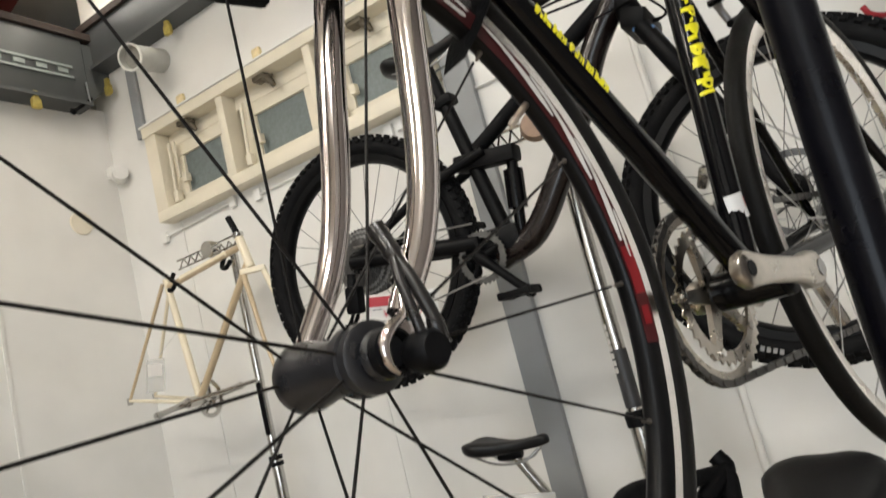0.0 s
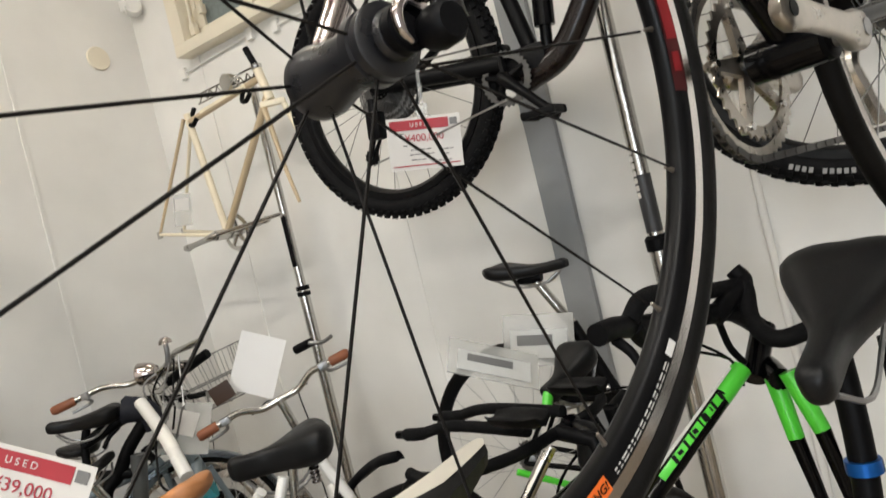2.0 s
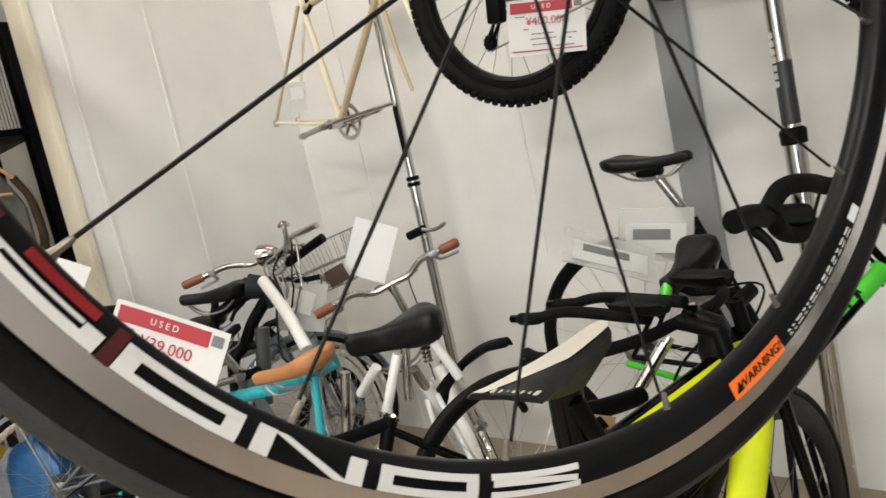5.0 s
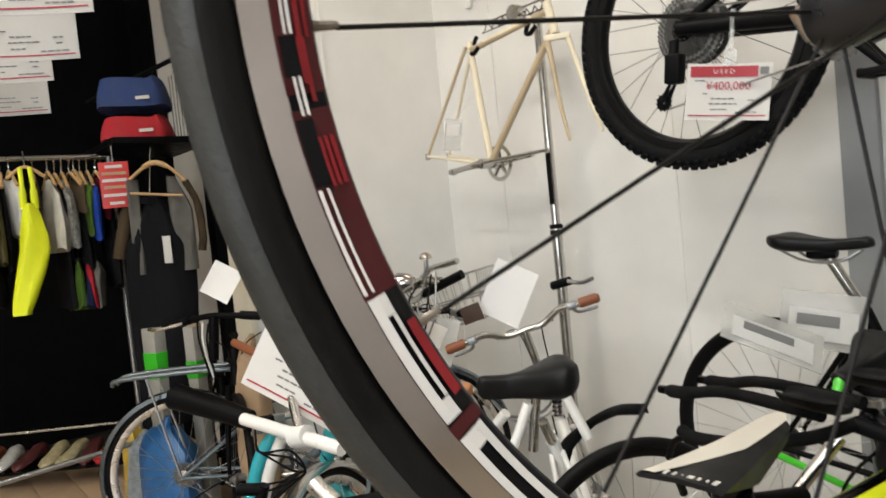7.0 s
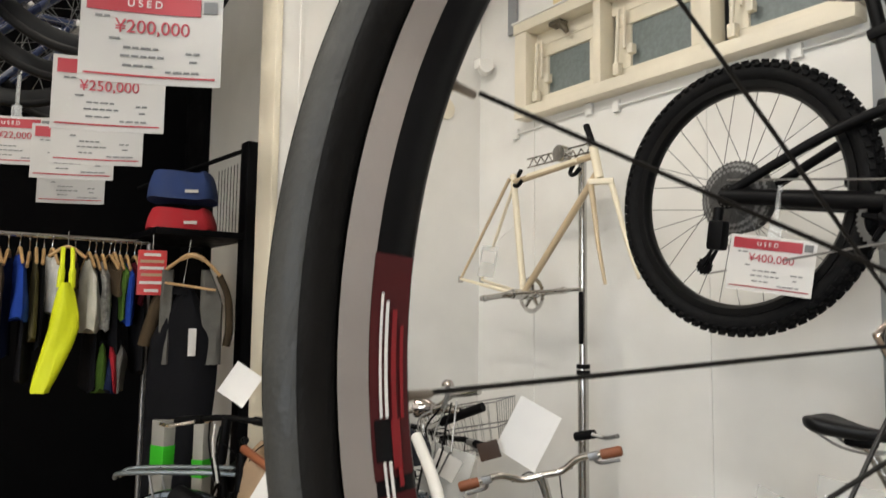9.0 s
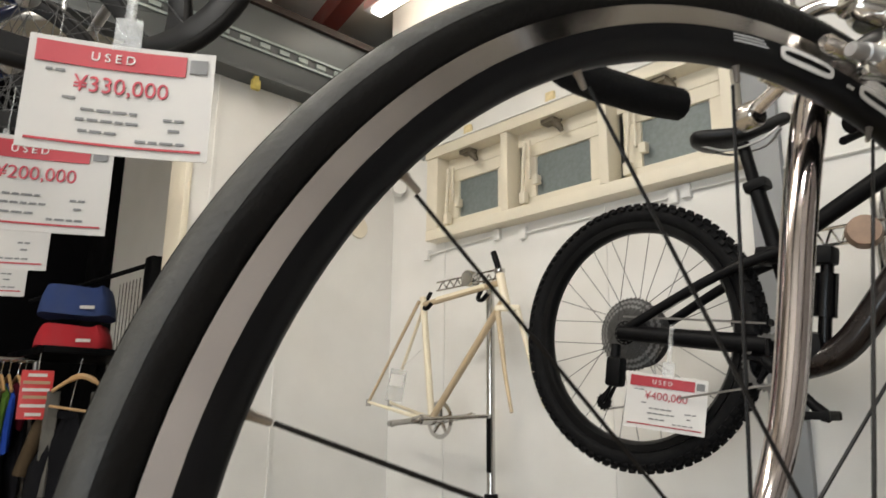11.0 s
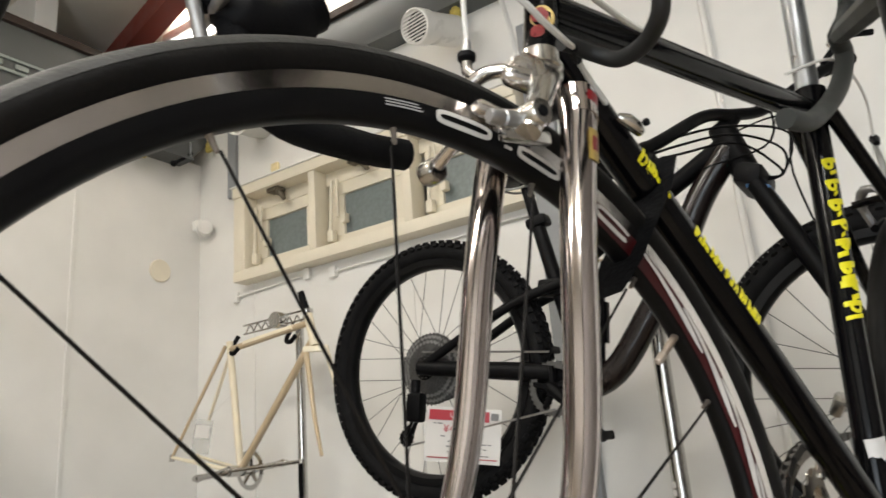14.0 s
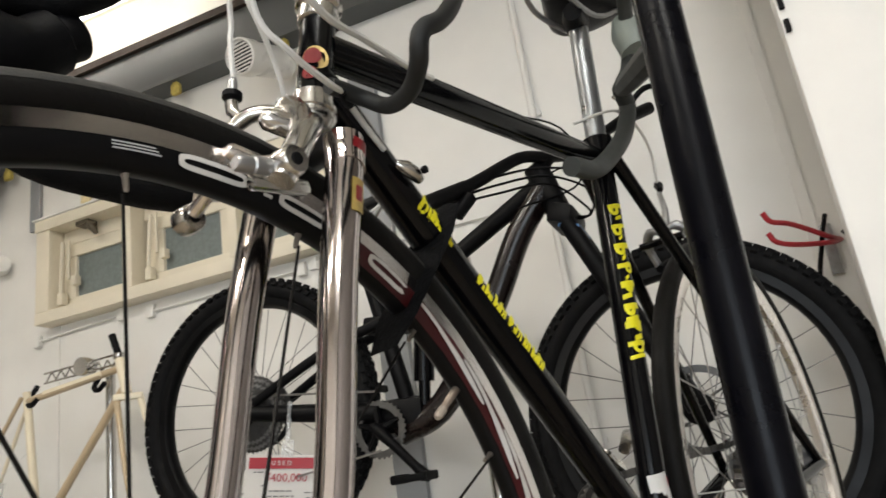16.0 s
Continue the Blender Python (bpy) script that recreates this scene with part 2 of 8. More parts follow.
def words(name, text, size, m, material, parent, depth=0.0006):
    cu = bpy.data.curves.new(name, "FONT")
    cu.body, cu.size, cu.extrude, cu.align_x, cu.align_y = text, size, depth, "CENTER", "CENTER"
    tmp = bpy.data.objects.new(name, cu)
    me = bpy.data.meshes.new_from_object(tmp)
    bpy.data.objects.remove(tmp)
    me.materials.clear()
    me.materials.append(material)
    ob = new(name, me)
    ob.parent = parent
    ob.matrix_local = m
    return ob


# ---- bicycles: x to the rear, y to the chain side, z up, front hub at the origin ----
def tyre_profile(R, w, knob=False):
    h = w * 0.92
    return [(R - h / 2 + h / 2 * math.sin(radians(a)), w / 2 * math.cos(radians(a))) for a in range(-60, 245, 22)]


def wheel(parent, name, c, R, w, rim_h=0.022, tyre=None, rim=None, spokes=28, spoke=None, spoke_r=0.001, hub=None, hub_r=0.018, knobs=0, disc=0.0, cogs=0, turn=0.0, hub_w=0.08, seg=72, label=""):
    tyre, rim, spoke, hub = tyre or RUBBER, rim or RIM_BLACK, spoke or SPOKE_STEEL, hub or DULL_STEEL
    top = part(name, lathe(tyre_profile(R, w), seg, closed=True), tyre, parent, label)
    top.location = c
    if knobs:
        bm = bmesh.new()
        for k in range(knobs):
            for row, (a, l) in enumerate(((90, 0.9), (58, 0.8), (122, 0.8), (30, 1.0), (150, 1.0))):
                t = 2 * math.pi * (k + (0.5 if row in (1, 2) else 0)) / knobs
                h = w * 0.46
                rr, yy = R - h + h * math.sin(radians(a)), w / 2 * math.cos(radians(a))
                m = Matrix.Rotation(t, 4, "Y") @ Matrix.Translation((rr, yy, 0)) @ Matrix.Rotation(radians(90 - a), 4, "Z")
                box((0.0145, 0.012 * l, 2 * math.pi * R / knobs * 0.48), m, bm)
        link("knob", bm, tyre, top, smooth=False)["kind"] = "stuff"
    rr = R - w * 0.9
    part("rim", lathe([(rr + 0.004, -w * 0.36), (rr + 0.004, w * 0.36), (rr - rim_h * 0.6, w * 0.34), (rr - rim_h, w * 0.16), (rr - rim_h, -w * 0.16), (rr - rim_h * 0.6, -w * 0.34)], seg, closed=True), rim, top)
    hw = hub_w / 2
    part("hub", lathe([(0.006, -hw - 0.012), (0.009, -hw - 0.006), (hub_r * 1.5, -hw + 0.004), (hub_r * 1.5, -hw + 0.009), (hub_r * 0.8, -hw + 0.02), (hub_r * 0.8, hw - 0.02), (hub_r * 1.5, hw - 0.009), (hub_r * 1.5, hw - 0.004), (0.009, hw + 0.006), (0.006, hw + 0.012)], 20), hub, top)
    meshes = []
    for side in (-1, 1):
        for lean in (-1, 1):
            a = radians(62) * lean
            p = Vector((hub_r * 1.35 * math.cos(a), side * (hw - 0.006), hub_r * 1.35 * math.sin(a)))
            bm = rod(p, (rr - rim_h + 0.003, side * 0.002, 0), spoke_r, 5)
            me = bpy.data.meshes.new("spoke")
            bm.to_mesh(me)
            bm.free()
            me.materials.append(spoke)
            meshes.append(me)
    order = [0, 2, 1, 3]
    for k in range(spokes):
        ob = new("spoke", meshes[order[k % 4]])
        ob.parent = top
        ob.rotation_euler = (0, turn + 2 * math.pi * k / spokes, 0)
    if disc:
        bm = lathe([(disc, -0.001), (disc, 0.001), (disc - 0.016, 0.001), (disc - 0.016, -0.001)], 40, closed=True)
        part("brake_disc", bm, SPOKE_DULL, top, "drilled steel brake disc").location = (0, -hw + 0.012, 0)
        for k in range(6):
            a = k * 1.047
            part("disc_arm", rod((0.018 * math.cos(a), -hw + 0.012, 0.018 * math.sin(a)), ((disc - 0.012) * math.cos(a + 0.5), -hw + 0.012, (disc - 0.012) * math.sin(a + 0.5)), 0.003, 5), SPOKE_DULL, top)
    for k in range(cogs):
        wide = cogs > 10
        r = 0.02 + (cogs - k) * 0.0073 if wide else 0.024 + (cogs - k) * 0.0043
        teeth = max(11, int(r * 2 * math.pi / 0.0127))
        bm = bmesh.new()
        prof = []
        for j in range(teeth * 2):
            q = r + (0.0025 if j % 2 else -0.0025)
            prof.append((q * math.cos(math.pi * j / teeth), q * math.sin(math.pi * j / teeth)))
        loft([[(px, y, pz) for px, pz in prof] for y in (-0.001, 0.001)], bm)
        part("sprocket", bm, DULL_STEEL if wide and k in (1, 3) else CASSETTE, top).location = (0, (0.012 if wide else 0.016) + k * 0.0036, 0)
    return top


def saddle(parent, c, length=0.27, width=0.145, material=None, tilt=0.0, thick=0.045, turn=0.0, round_=1.0, name="saddle", label=""):
    """A saddle with its nose towards -x; c is the middle of its top."""
    secs = []
    n = 26
    for i in range(n + 1):
        t = 0.5 - 0.5 * math.cos(math.pi * i / n)
        x = (t - 0.5) * length
        u = max(0.0, (t - 0.28) / 0.6)
        wide = min(1.0, u) ** 2 * (3 - 2 * min(1.0, u))
        half = 0.5 * (0.036 + (width - 0.036) * wide)
        end = math.sqrt(max(0.0, 1 - ((0.08 - t) / 0.08) ** 2)) if t < 0.08 else math.sqrt(max(0.0, 1 - ((t - 0.8) / 0.2) ** 2)) if t > 0.8 else 1.0
        half = max(0.002, half * (0.1 + 0.9 * end))
        zt = 0.012 * (2 * t - 1) ** 2 + 0.006 * wide - 0.012 * (1 - end)
        th = thick * (0.6 + 0.4 * wide) * (0.2 + 0.8 * end)
        ring = []
        for k in range(20):
            a = 2 * math.pi * k / 20
            c_, s_ = math.cos(a), math.sin(a)
            y_ = half * math.copysign(abs(c_) ** 0.75, c_)
            ring.append((x, y_, zt + (th * 0.36 * s_ ** 0.8 if s_ > 0 else th * 0.72 * round_ * -((-s_) ** 0.7)) - 0.006 * wide * (1 - abs(c_)) * (s_ > 0)))
        secs.append(ring)
    m = Matrix.Translation(c) @ Matrix.Rotation(radians(turn), 4, "Z") @ Matrix.Rotation(radians(tilt), 4, "Y")
    bm = loft(secs)
    bmesh.ops.recalc_face_normals(bm, faces=bm.faces)
    top = part(name, bm, material or SADDLE_BLACK, parent, label)
    top.matrix_local = m
    bm = bmesh.new()
    for s in (-1, 1):
        tube(smooth_line([(-length * 0.38, s * 0.008, -thick * 0.35), (-length * 0.2, s * 0.022, -thick * 0.95), (length * 0.12, s * 0.022, -thick * 0.95), (length * 0.36, s * 0.035, -thick * 0.3)], 4), 0.0035, 6, bm)
    part("rail", bm, DULL_STEEL, top)
    return top


def chainset(parent, c, r=0.1, arm=0.17, angle=180.0, material=None, pedals=True, ring_mat=None, spider=5, rings=2, left=True):
    material = material or SILVER
    ring_mat = ring_mat or material
    teeth = int(r * 2 * math.pi / 0.0127)
    top = None
    for k in range(rings):
        rr = r - 0.03 * k if rings < 3 else r - 0.025 * k
        bm = bmesh.new()
        out = []
        tn = max(20, int(rr * 2 * math.pi / 0.0127))
        for j in range(tn * 2):
            q = rr + (0.003 if j % 2 else -0.003)
            out.append((q * math.cos(math.pi * j / tn), q * math.sin(math.pi * j / tn)))
        inn = [((rr - 0.017) * math.cos(math.pi * j / tn), (rr - 0.017) * math.sin(math.pi * j / tn)) for j in range(tn * 2)]
        vo = [[bm.verts.new((x, y, z)) for x, z in out] for y in (-0.0015, 0.0015)]
        vi = [[bm.verts.new((x, y, z)) for x, z in inn] for y in (-0.0015, 0.0015)]
        m = tn * 2
        for j in range(m):
            q = (j + 1) % m
            bm.faces.new((vo[0][j], vo[0][q], vo[1][q], vo[1][j]))
            bm.faces.new((vi[0][q], vi[0][j], vi[1][j], vi[1][q]))
            bm.faces.new((vo[1][j], vo[1][q], vi[1][q], vi[1][j]))
            bm.faces.new((vo[0][q], vo[0][j], vi[0][j], vi[0][q]))
        ob = part("chainring", bm, ring_mat, parent)
        ob.location = Vector(c) + Vector((0, 0.048 - 0.007 * k, 0))
        top = top or ob
    bm = bmesh.new()
    for k in range(spider):
        a = 2 * math.pi * k / spider + 0.3
        tube([(0.012 * math.cos(a), 0, 0.012 * math.sin(a)), ((r - 0.012) * math.cos(a), 0, (r - 0.012) * math.sin(a))], [0.011, 0.006], 6, bm)
    lathe([(0.0, -0.11), (0.021, -0.11), (0.021, -0.02), (0.016, -0.015), (0.016, 0.012), (0.012, 0.016), (0, 0.016)], 16, None, bm)
    part("spider", bm, material, parent).location = Vector(c) + Vector((0, 0.052, 0))
    for side, ang in ((1, angle + 180), (-1, angle)):
        if side < 0 and not left:
            continue
        a = radians(ang)
        d = Vector((math.cos(a), 0, math.sin(a)))
        y0, y1 = side * 0.062, side * 0.074
        bm = tube([Vector((0, y0, 0)) - d * 0.018, Vector((0, y0, 0)), d * arm * 0.35 + Vector((0, y0 + side * 0.004, 0)), d * arm * 0.8 + Vector((0, y1, 0)), d * arm + Vector((0, y1, 0)), d * (arm + 0.014) + Vector((0, y1, 0))], [0.008, 0.0175, 0.012, 0.0115, 0.015, 0.007], 10)
        lathe([(0, -0.006), (0.011, -0.006), (0.011, 0.004), (0.007, 0.005), (0, 0.001)], 12, Matrix.Translation(d * arm + Vector((0, y1 + side * 0.01, 0))), bm)
        ca = part("crank_arm", bm, material, parent)
        ca.location = c
        if pedals:
            bm = box((0.085, 0.012, 0.016), Matrix.Translation((0, side * 0.03, 0)), None, 0.003)
            box((0.085, 0.012, 0.016), Matrix.Translation((0, side * 0.095, 0)), bm, 0.003)
            for sx in (-0.035, 0.035):
                box((0.012, 0.075, 0.02), Matrix.Translation((sx, side * 0.062, 0)), bm, 0.003)
            rod((0, 0, 0), (0, side * 0.1, 0), 0.007, 8, bm)
            part("pedal", bm, MATT_BLACK, ca).location = d * arm + Vector((0, y1, 0))


def frame_tube(parent, name, a, b, ra, rb=None, material=None, label="", bend=()):
    return part(name, tube(smooth_line([a, *bend, b], 5) if bend else [a, b], [ra + (( rb or ra) - ra) * k / (5 * (len(bend) + 1) if bend else 1) for k in range(5 * (len(bend) + 1) + 1 if bend else 2)], 14), material, parent, label)


def fork(parent, crown, axle=(0, 0, 0), material=None, top_r=0.0125, tip_r=0.007, half=0.05, crown_half=0.032, rake=0.3):
    """Two blades that sweep forward to the axle."""
    for s in (-1, 1):
        cx, cz = crown
        pts = [(cx, s * crown_half, cz), (cx + (axle[0] - cx) * 0.22, s * (crown_half * 0.6 + half * 0.4), cz * 0.72 + axle[2] * 0.28), (cx + (axle[0] - cx) * 0.5, s * half * 0.93, cz * 0.42 + axle[2] * 0.58), (cx + (axle[0] - cx) * 0.8, s * half, cz * 0.15 + axle[2] * 0.85), (axle[0] + 0.004, s * half, axle[2] + 0.012)]
        line = smooth_line(pts, 6)
        part("fork_blade", tube(line, [top_r + (tip_r - top_r) * (k / (len(line) - 1)) ** 1.4 for k in range(len(line))], 16), material, parent)
        part("dropout", box((0.02, 0.005, 0.03), Matrix.Translation((axle[0], s * half, axle[2] + 0.003)), None, 0.0015), DULL_STEEL, parent)


def drop_bar(parent, c, width=0.4, reach=0.08, drop=0.14, material=None, hood=None, levers=True, back=0.1):
    """A drop handlebar; c is the clamp."""
    material, hood = material or TAPE, hood or MATT_BLACK
    x, y, z = c
    for s in (-1, 1):
        w = s * width / 2
        line = smooth_line([(x, 0, z), (x, w * 0.7, z), (x - reach * 0.35, w * 0.97, z), (x - reach * 0.95, w, z - drop * 0.12), (x - reach * 1.05, w, z - drop * 0.5), (x - reach * 0.6, w, z - drop * 0.93), (x + back * 0.4, w * 1.02, z - drop), (x + back, w * 1.04, z - drop + 0.004)], 6)
        part("drop_bar", tube(line, 0.0155, 12), material, parent)
        if levers:
            h = part("brake_hood", tube(smooth_line([(x - reach * 0.7, w, z - 0.004), (x - reach * 1.3, w, z + 0.006), (x - reach * 1.75, w, z + 0.03), (x - reach * 1.9, w, z + 0.035)], 4), [0.017] * 4 + [0.019] * 4 + [0.018] * 4 + [0.01], 12), hood, parent)
            part("brake_lever", tube(smooth_line([(x - reach * 1.7, w, z + 0.005), (x - reach * 1.75, w, z - 0.05), (x - reach * 1.4, w, z - 0.11)], 5), [0.008] * 6 + [0.006] * 5, 8), hood if hood is not MATT_BLACK else DULL_STEEL, parent)


def flat_bar(parent, c, width=0.6, back=0.05, rise=0.03, material=None, grip=None, levers=True, turn=0.0, bare=0):
    material, grip = material or MATT_BLACK, grip or MATT_BLACK
    x, y, z = c
    R = Matrix.Translation(c) @ Matrix.Rotation(radians(turn), 4, "Z")
    for s in (-1, 1):
        w = s * width / 2
        line = smooth_line([(0, 0, 0), (0.0, w * 0.25, 0.0), (back * 0.3, w * 0.5, rise), (back * 0.7, w * 0.75, rise), (back, w, rise)], 5)
        line = [R @ p for p in line]
        b = part("handlebar", tube(line, 0.0115, 12), material, parent)
        if s == bare:
            continue
        part("grip", tube([R @ Vector((back * 0.74, w * 0.78, rise)), R @ Vector((back, w, rise)), R @ Vector((back * 1.03, w * 1.03, rise))], [0.0165, 0.017, 0.012], 12), grip, b)
        if levers:
            bm = tube(smooth_line([R @ Vector((back * 0.6, w * 0.68, rise - 0.01)), R @ Vector((back * 0.2, w * 0.74, rise - 0.03)), R @ Vector((back * 0.5 - 0.02, w * 0.98, rise - 0.035))], 4), 0.006, 8)
            box((0.03, 0.035, 0.025), R @ Matrix.Translation((back * 0.6, w * 0.68, rise)), bm, 0.005)
            part("brake_lever", bm, DULL_STEEL, b)


def cable(parent, pts, r=0.0025, material=None, name="cable"):
    return part(name, tube(smooth_line(pts, 6), r, 6), material or MATT_BLACK, parent)


def fender(parent, c, R, w=0.05, arc=(0, 160), material=None, name="fender"):
    prof = [(R + 0.003 * math.cos(radians(a)) - (0.018 if abs(a) > 70 else 0.004 * (abs(a) > 30)), w / 2 * math.sin(radians(a))) for a in range(-90, 91, 30)]
    outer = [(r + 0.002, h) for r, h in prof[::-1]]
    ob = part(name, lathe(prof + outer, 28, closed=True, arc=arc), material or MATT_BLACK, parent)
    ob.location = c
    return ob


def bike(name, label, m, wb=1.0, R=0.335, w=0.028, bb=(0.58, -0.06), seat=(0.74, 0.42), post=(0.78, 0.6), head=((0.07, 0.36), (0.11, 0.5)), frame=None, forkm=None, tyre=None, rim=None, spoke=None, spokes=28, tube_r=0.016, low_step=False, knobs=0, saddle_kw=None, bar="flat", bar_kw=None, stem=None, fenders=None, chain_r=0.09, group="", crank=None, pedals=True, post_m=None, rim_h=0.02, cogs=6, disc=0.0, with_saddle=True, rear=True, front=True):
    """A whole bicycle that stands on its wheels: an Empty on the ground under the front hub parents the parts."""
    b = thing(name, m, label, "bicycle", group)
    up = Vector((0, 0, R))
    P = lambda x, z, y=0: Vector((x, y, z)) + up
    frame, forkm = frame or BLACK, forkm or frame or BLACK
    if front:
        wheel(b, "front_wheel", P(0, 0), R, w, rim_h, tyre, rim, spokes, spoke, knobs=knobs, disc=disc)
    if rear:
        wheel(b, "rear_wheel", P(wb, 0), R, w, rim_h, tyre, rim, spokes, spoke, knobs=knobs, cogs=cogs, hub_w=0.1, disc=disc)
    (hx0, hz0), (hx1, hz1) = head
    frame_tube(b, "head_tube", P(hx0, hz0), P(hx1, hz1), tube_r * 1.2, None, frame)
    if low_step:
        frame_tube(b, "down_tube", P(hx0 + 0.01, hz0 + 0.03), P(*bb), tube_r * 1.3, None, frame, bend=[P(hx0 + (bb[0] - hx0) * 0.45, hz0 * 0.42)])
    else:
        frame_tube(b, "top_tube", P(hx1, hz1 - 0.025), P(*seat), tube_r * 0.9, None, frame)
        frame_tube(b, "down_tube", P(hx0, hz0 + 0.03), P(*bb), tube_r * 1.15, None, frame)
    frame_tube(b, "seat_tube", P(*bb), P(seat[0] + (seat[0] - bb[0]) * 0.04, seat[1] * 1.02 + 0.01), tube_r, None, frame)
    for s in (-1, 1):
        frame_tube(b, "chain_stay", P(bb[0], bb[1], s * 0.025), P(wb, 0, s * 0.062), 0.009, 0.007, frame)
        frame_tube(b, "seat_stay", P(seat[0], seat[1] - 0.02, s * 0.016), P(wb, 0, s * 0.062), 0.008, 0.006, frame)
    fork(b, (hx0, hz0 + R), (0, 0, R), forkm)
    frame_tube(b, "seatpost", P(*seat), P(*post), 0.0135, None, post_m or SILVER)
    if with_saddle:
        kw = dict(length=0.27, width=0.15)
        kw.update(saddle_kw or {})
        saddle(b, P(post[0] - 0.01, post[1] + 0.045), **kw)
    chainset(b, P(*bb), chain_r, 0.165, material=crank or SILVER, pedals=pedals, rings=1)
    d = (Vector((hx1, 0, hz1)) - Vector((hx0, 0, hz0))).normalized()
    clamp = stem or (hx1 + d.x * 0.06 - 0.06, hz1 + d.z * 0.06)
    frame_tube(b, "stem", P(hx1, hz1), P(hx1 + d.x * 0.06, hz1 + d.z * 0.06), 0.014, None, SILVER if bar == "city" else MATT_BLACK)
    frame_tube(b, "stem", P(hx1 + d.x * 0.05, hz1 + d.z * 0.05), P(*clamp), 0.014, None, SILVER if bar == "city" else MATT_BLACK)
    if bar == "drop":
        drop_bar(b, P(*clamp), **(bar_kw or {}))
    elif bar == "flat":
        flat_bar(b, P(*clamp), **(bar_kw or {}))
    elif bar == "city":
        flat_bar(b, P(*clamp), **{**dict(width=0.56, back=0.16, rise=0.06, material=SILVER, grip=BROWN), **(bar_kw or {})})
    if fenders:
        fender(b, P(0, 0), R + 0.012, w + 0.02, (20, 175), fenders)
        fender(b, P(wb, 0), R + 0.012, w + 0.02, (5, 190), fenders)
    cable(b, [P(clamp[0], clamp[1], 0.1), P(clamp[0] - 0.1, clamp[1] - 0.03, 0.05), P(hx0 - 0.02, hz0 + 0.08, 0.02), P(hx0 + 0.05, hz0 + 0.05, 0.02)])
    cable(b, [P(clamp[0], clamp[1], -0.1), P(clamp[0] - 0.1, clamp[1] - 0.02, -0.03), P(hx0 + 0.0, hz0 + 0.1, -0.02), P(hx0 + 0.1, hz0 + 0.02, -0.02)])
    return b


def stand_at(x, y, yaw, lean=0.0):
    """A pose on the floor; yaw: where the bicycle's tail points, in degrees."""
    return pose(x, y, 0.0, 0, 0, yaw) @ Matrix.Rotation(radians(lean), 4, "X")


# ---- structure ----
WY, LX = 2.2, -2.945  # the window wall and the partition


def slab(name, size, centre, material, label="", bevel=0.0, parent=None):
    ob = link(name, box(size, None, None, bevel), material, parent, label, smooth=bool(bevel))
    ob.location = centre
    return ob


tagged(slab("floor", (14, 12, 0.1), (-2.5, 0, -0.05), CONCRETE), "worn tan coloured shop floor", "floor", kind="structure")
tagged(slab("ceiling", (14, 12, 0.1), (-2.5, 0, 3.75), CEIL), "pale painted workshop ceiling", "ceiling", kind="structure")
# window wall: one piece below and above the window band, with the band's openings between
WX0, WX1, WZ0, WZ1 = -2.6, -1.09, 2.295, 2.665
wall_n = tagged(new("wall_north"), "white painted panel wall with a row of windows", "wall", kind="structure")
bm = box((5.6, 0.16, WZ0), Matrix.Translation((-0.2, WY + 0.08, WZ0 / 2)))
box((5.6, 0.16, 3.7 - WZ1), Matrix.Translation((-0.2, WY + 0.08, (3.7 + WZ1) / 2)), bm)
box((WX0 + 3.0, 0.16, WZ1 - WZ0), Matrix.Translation(((WX0 - 3.0) / 2, WY + 0.08, (WZ0 + WZ1) / 2)), bm)
box((2.6 - WX1, 0.16, WZ1 - WZ0), Matrix.Translation(((2.6 + WX1) / 2, WY + 0.08, (WZ0 + WZ1) / 2)), bm)
link("wall_panel", bm, WALL, wall_n, smooth=False)
for sx in (-2.55, -1.65, -0.42, 0.27):
    slab("seam", (0.012 if sx < 0 else 0.03, 0.006 if sx < 0 else 0.018, 2.3 if sx < -0.5 else 3.0), (sx, WY - 0.002, 1.15 if sx < -0.5 else 1.5), WALL, parent=wall_n)
# grey column strip set against the wall
tagged(slab("column_strip", (0.105, 0.03, 2.98), (-1.02, WY - 0.016, 1.49), GREY_STRIP, bevel=0.004), "dull grey painted steel column strip on the wall", "column", kind="structure")
tagged(slab("column_strip", (0.058, 0.02, 0.36), (-2.685, WY - 0.011, 2.915), GREY_STRIP, bevel=0.004), "short grey steel bracket above the window", "bracket", kind="structure")

# partition at the left
wall_w = tagged(new("wall_west"), "white painted partition wall of tall panels", "wall", kind="structure")
slab("wall_panel", (0.14, 1.09, 2.98), (LX - 0.07, WY - 0.545, 1.49), WALL, parent=wall_w)
slab("end_trim", (0.16, 0.03, 2.98), (LX - 0.07, WY - 1.105, 1.49), CREAM, parent=wall_w, bevel=0.006)
for sy in (1.56, 1.2):
    slab("seam", (0.006, 0.014, 2.95), (LX + 0.002, sy, 1.47), WALL, parent=wall_w)
ob = link("blank_cover", lathe([(0, -0.004), (0.052, -0.004), (0.055, 0.0), (0.055, 0.006), (0, 0.006)], 32, Matrix.Rotation(radians(90), 4, "Z")), CREAM, wall_w, "round cream blanking plate")
ob.location = (LX + 0.004, 1.978, 2.388)

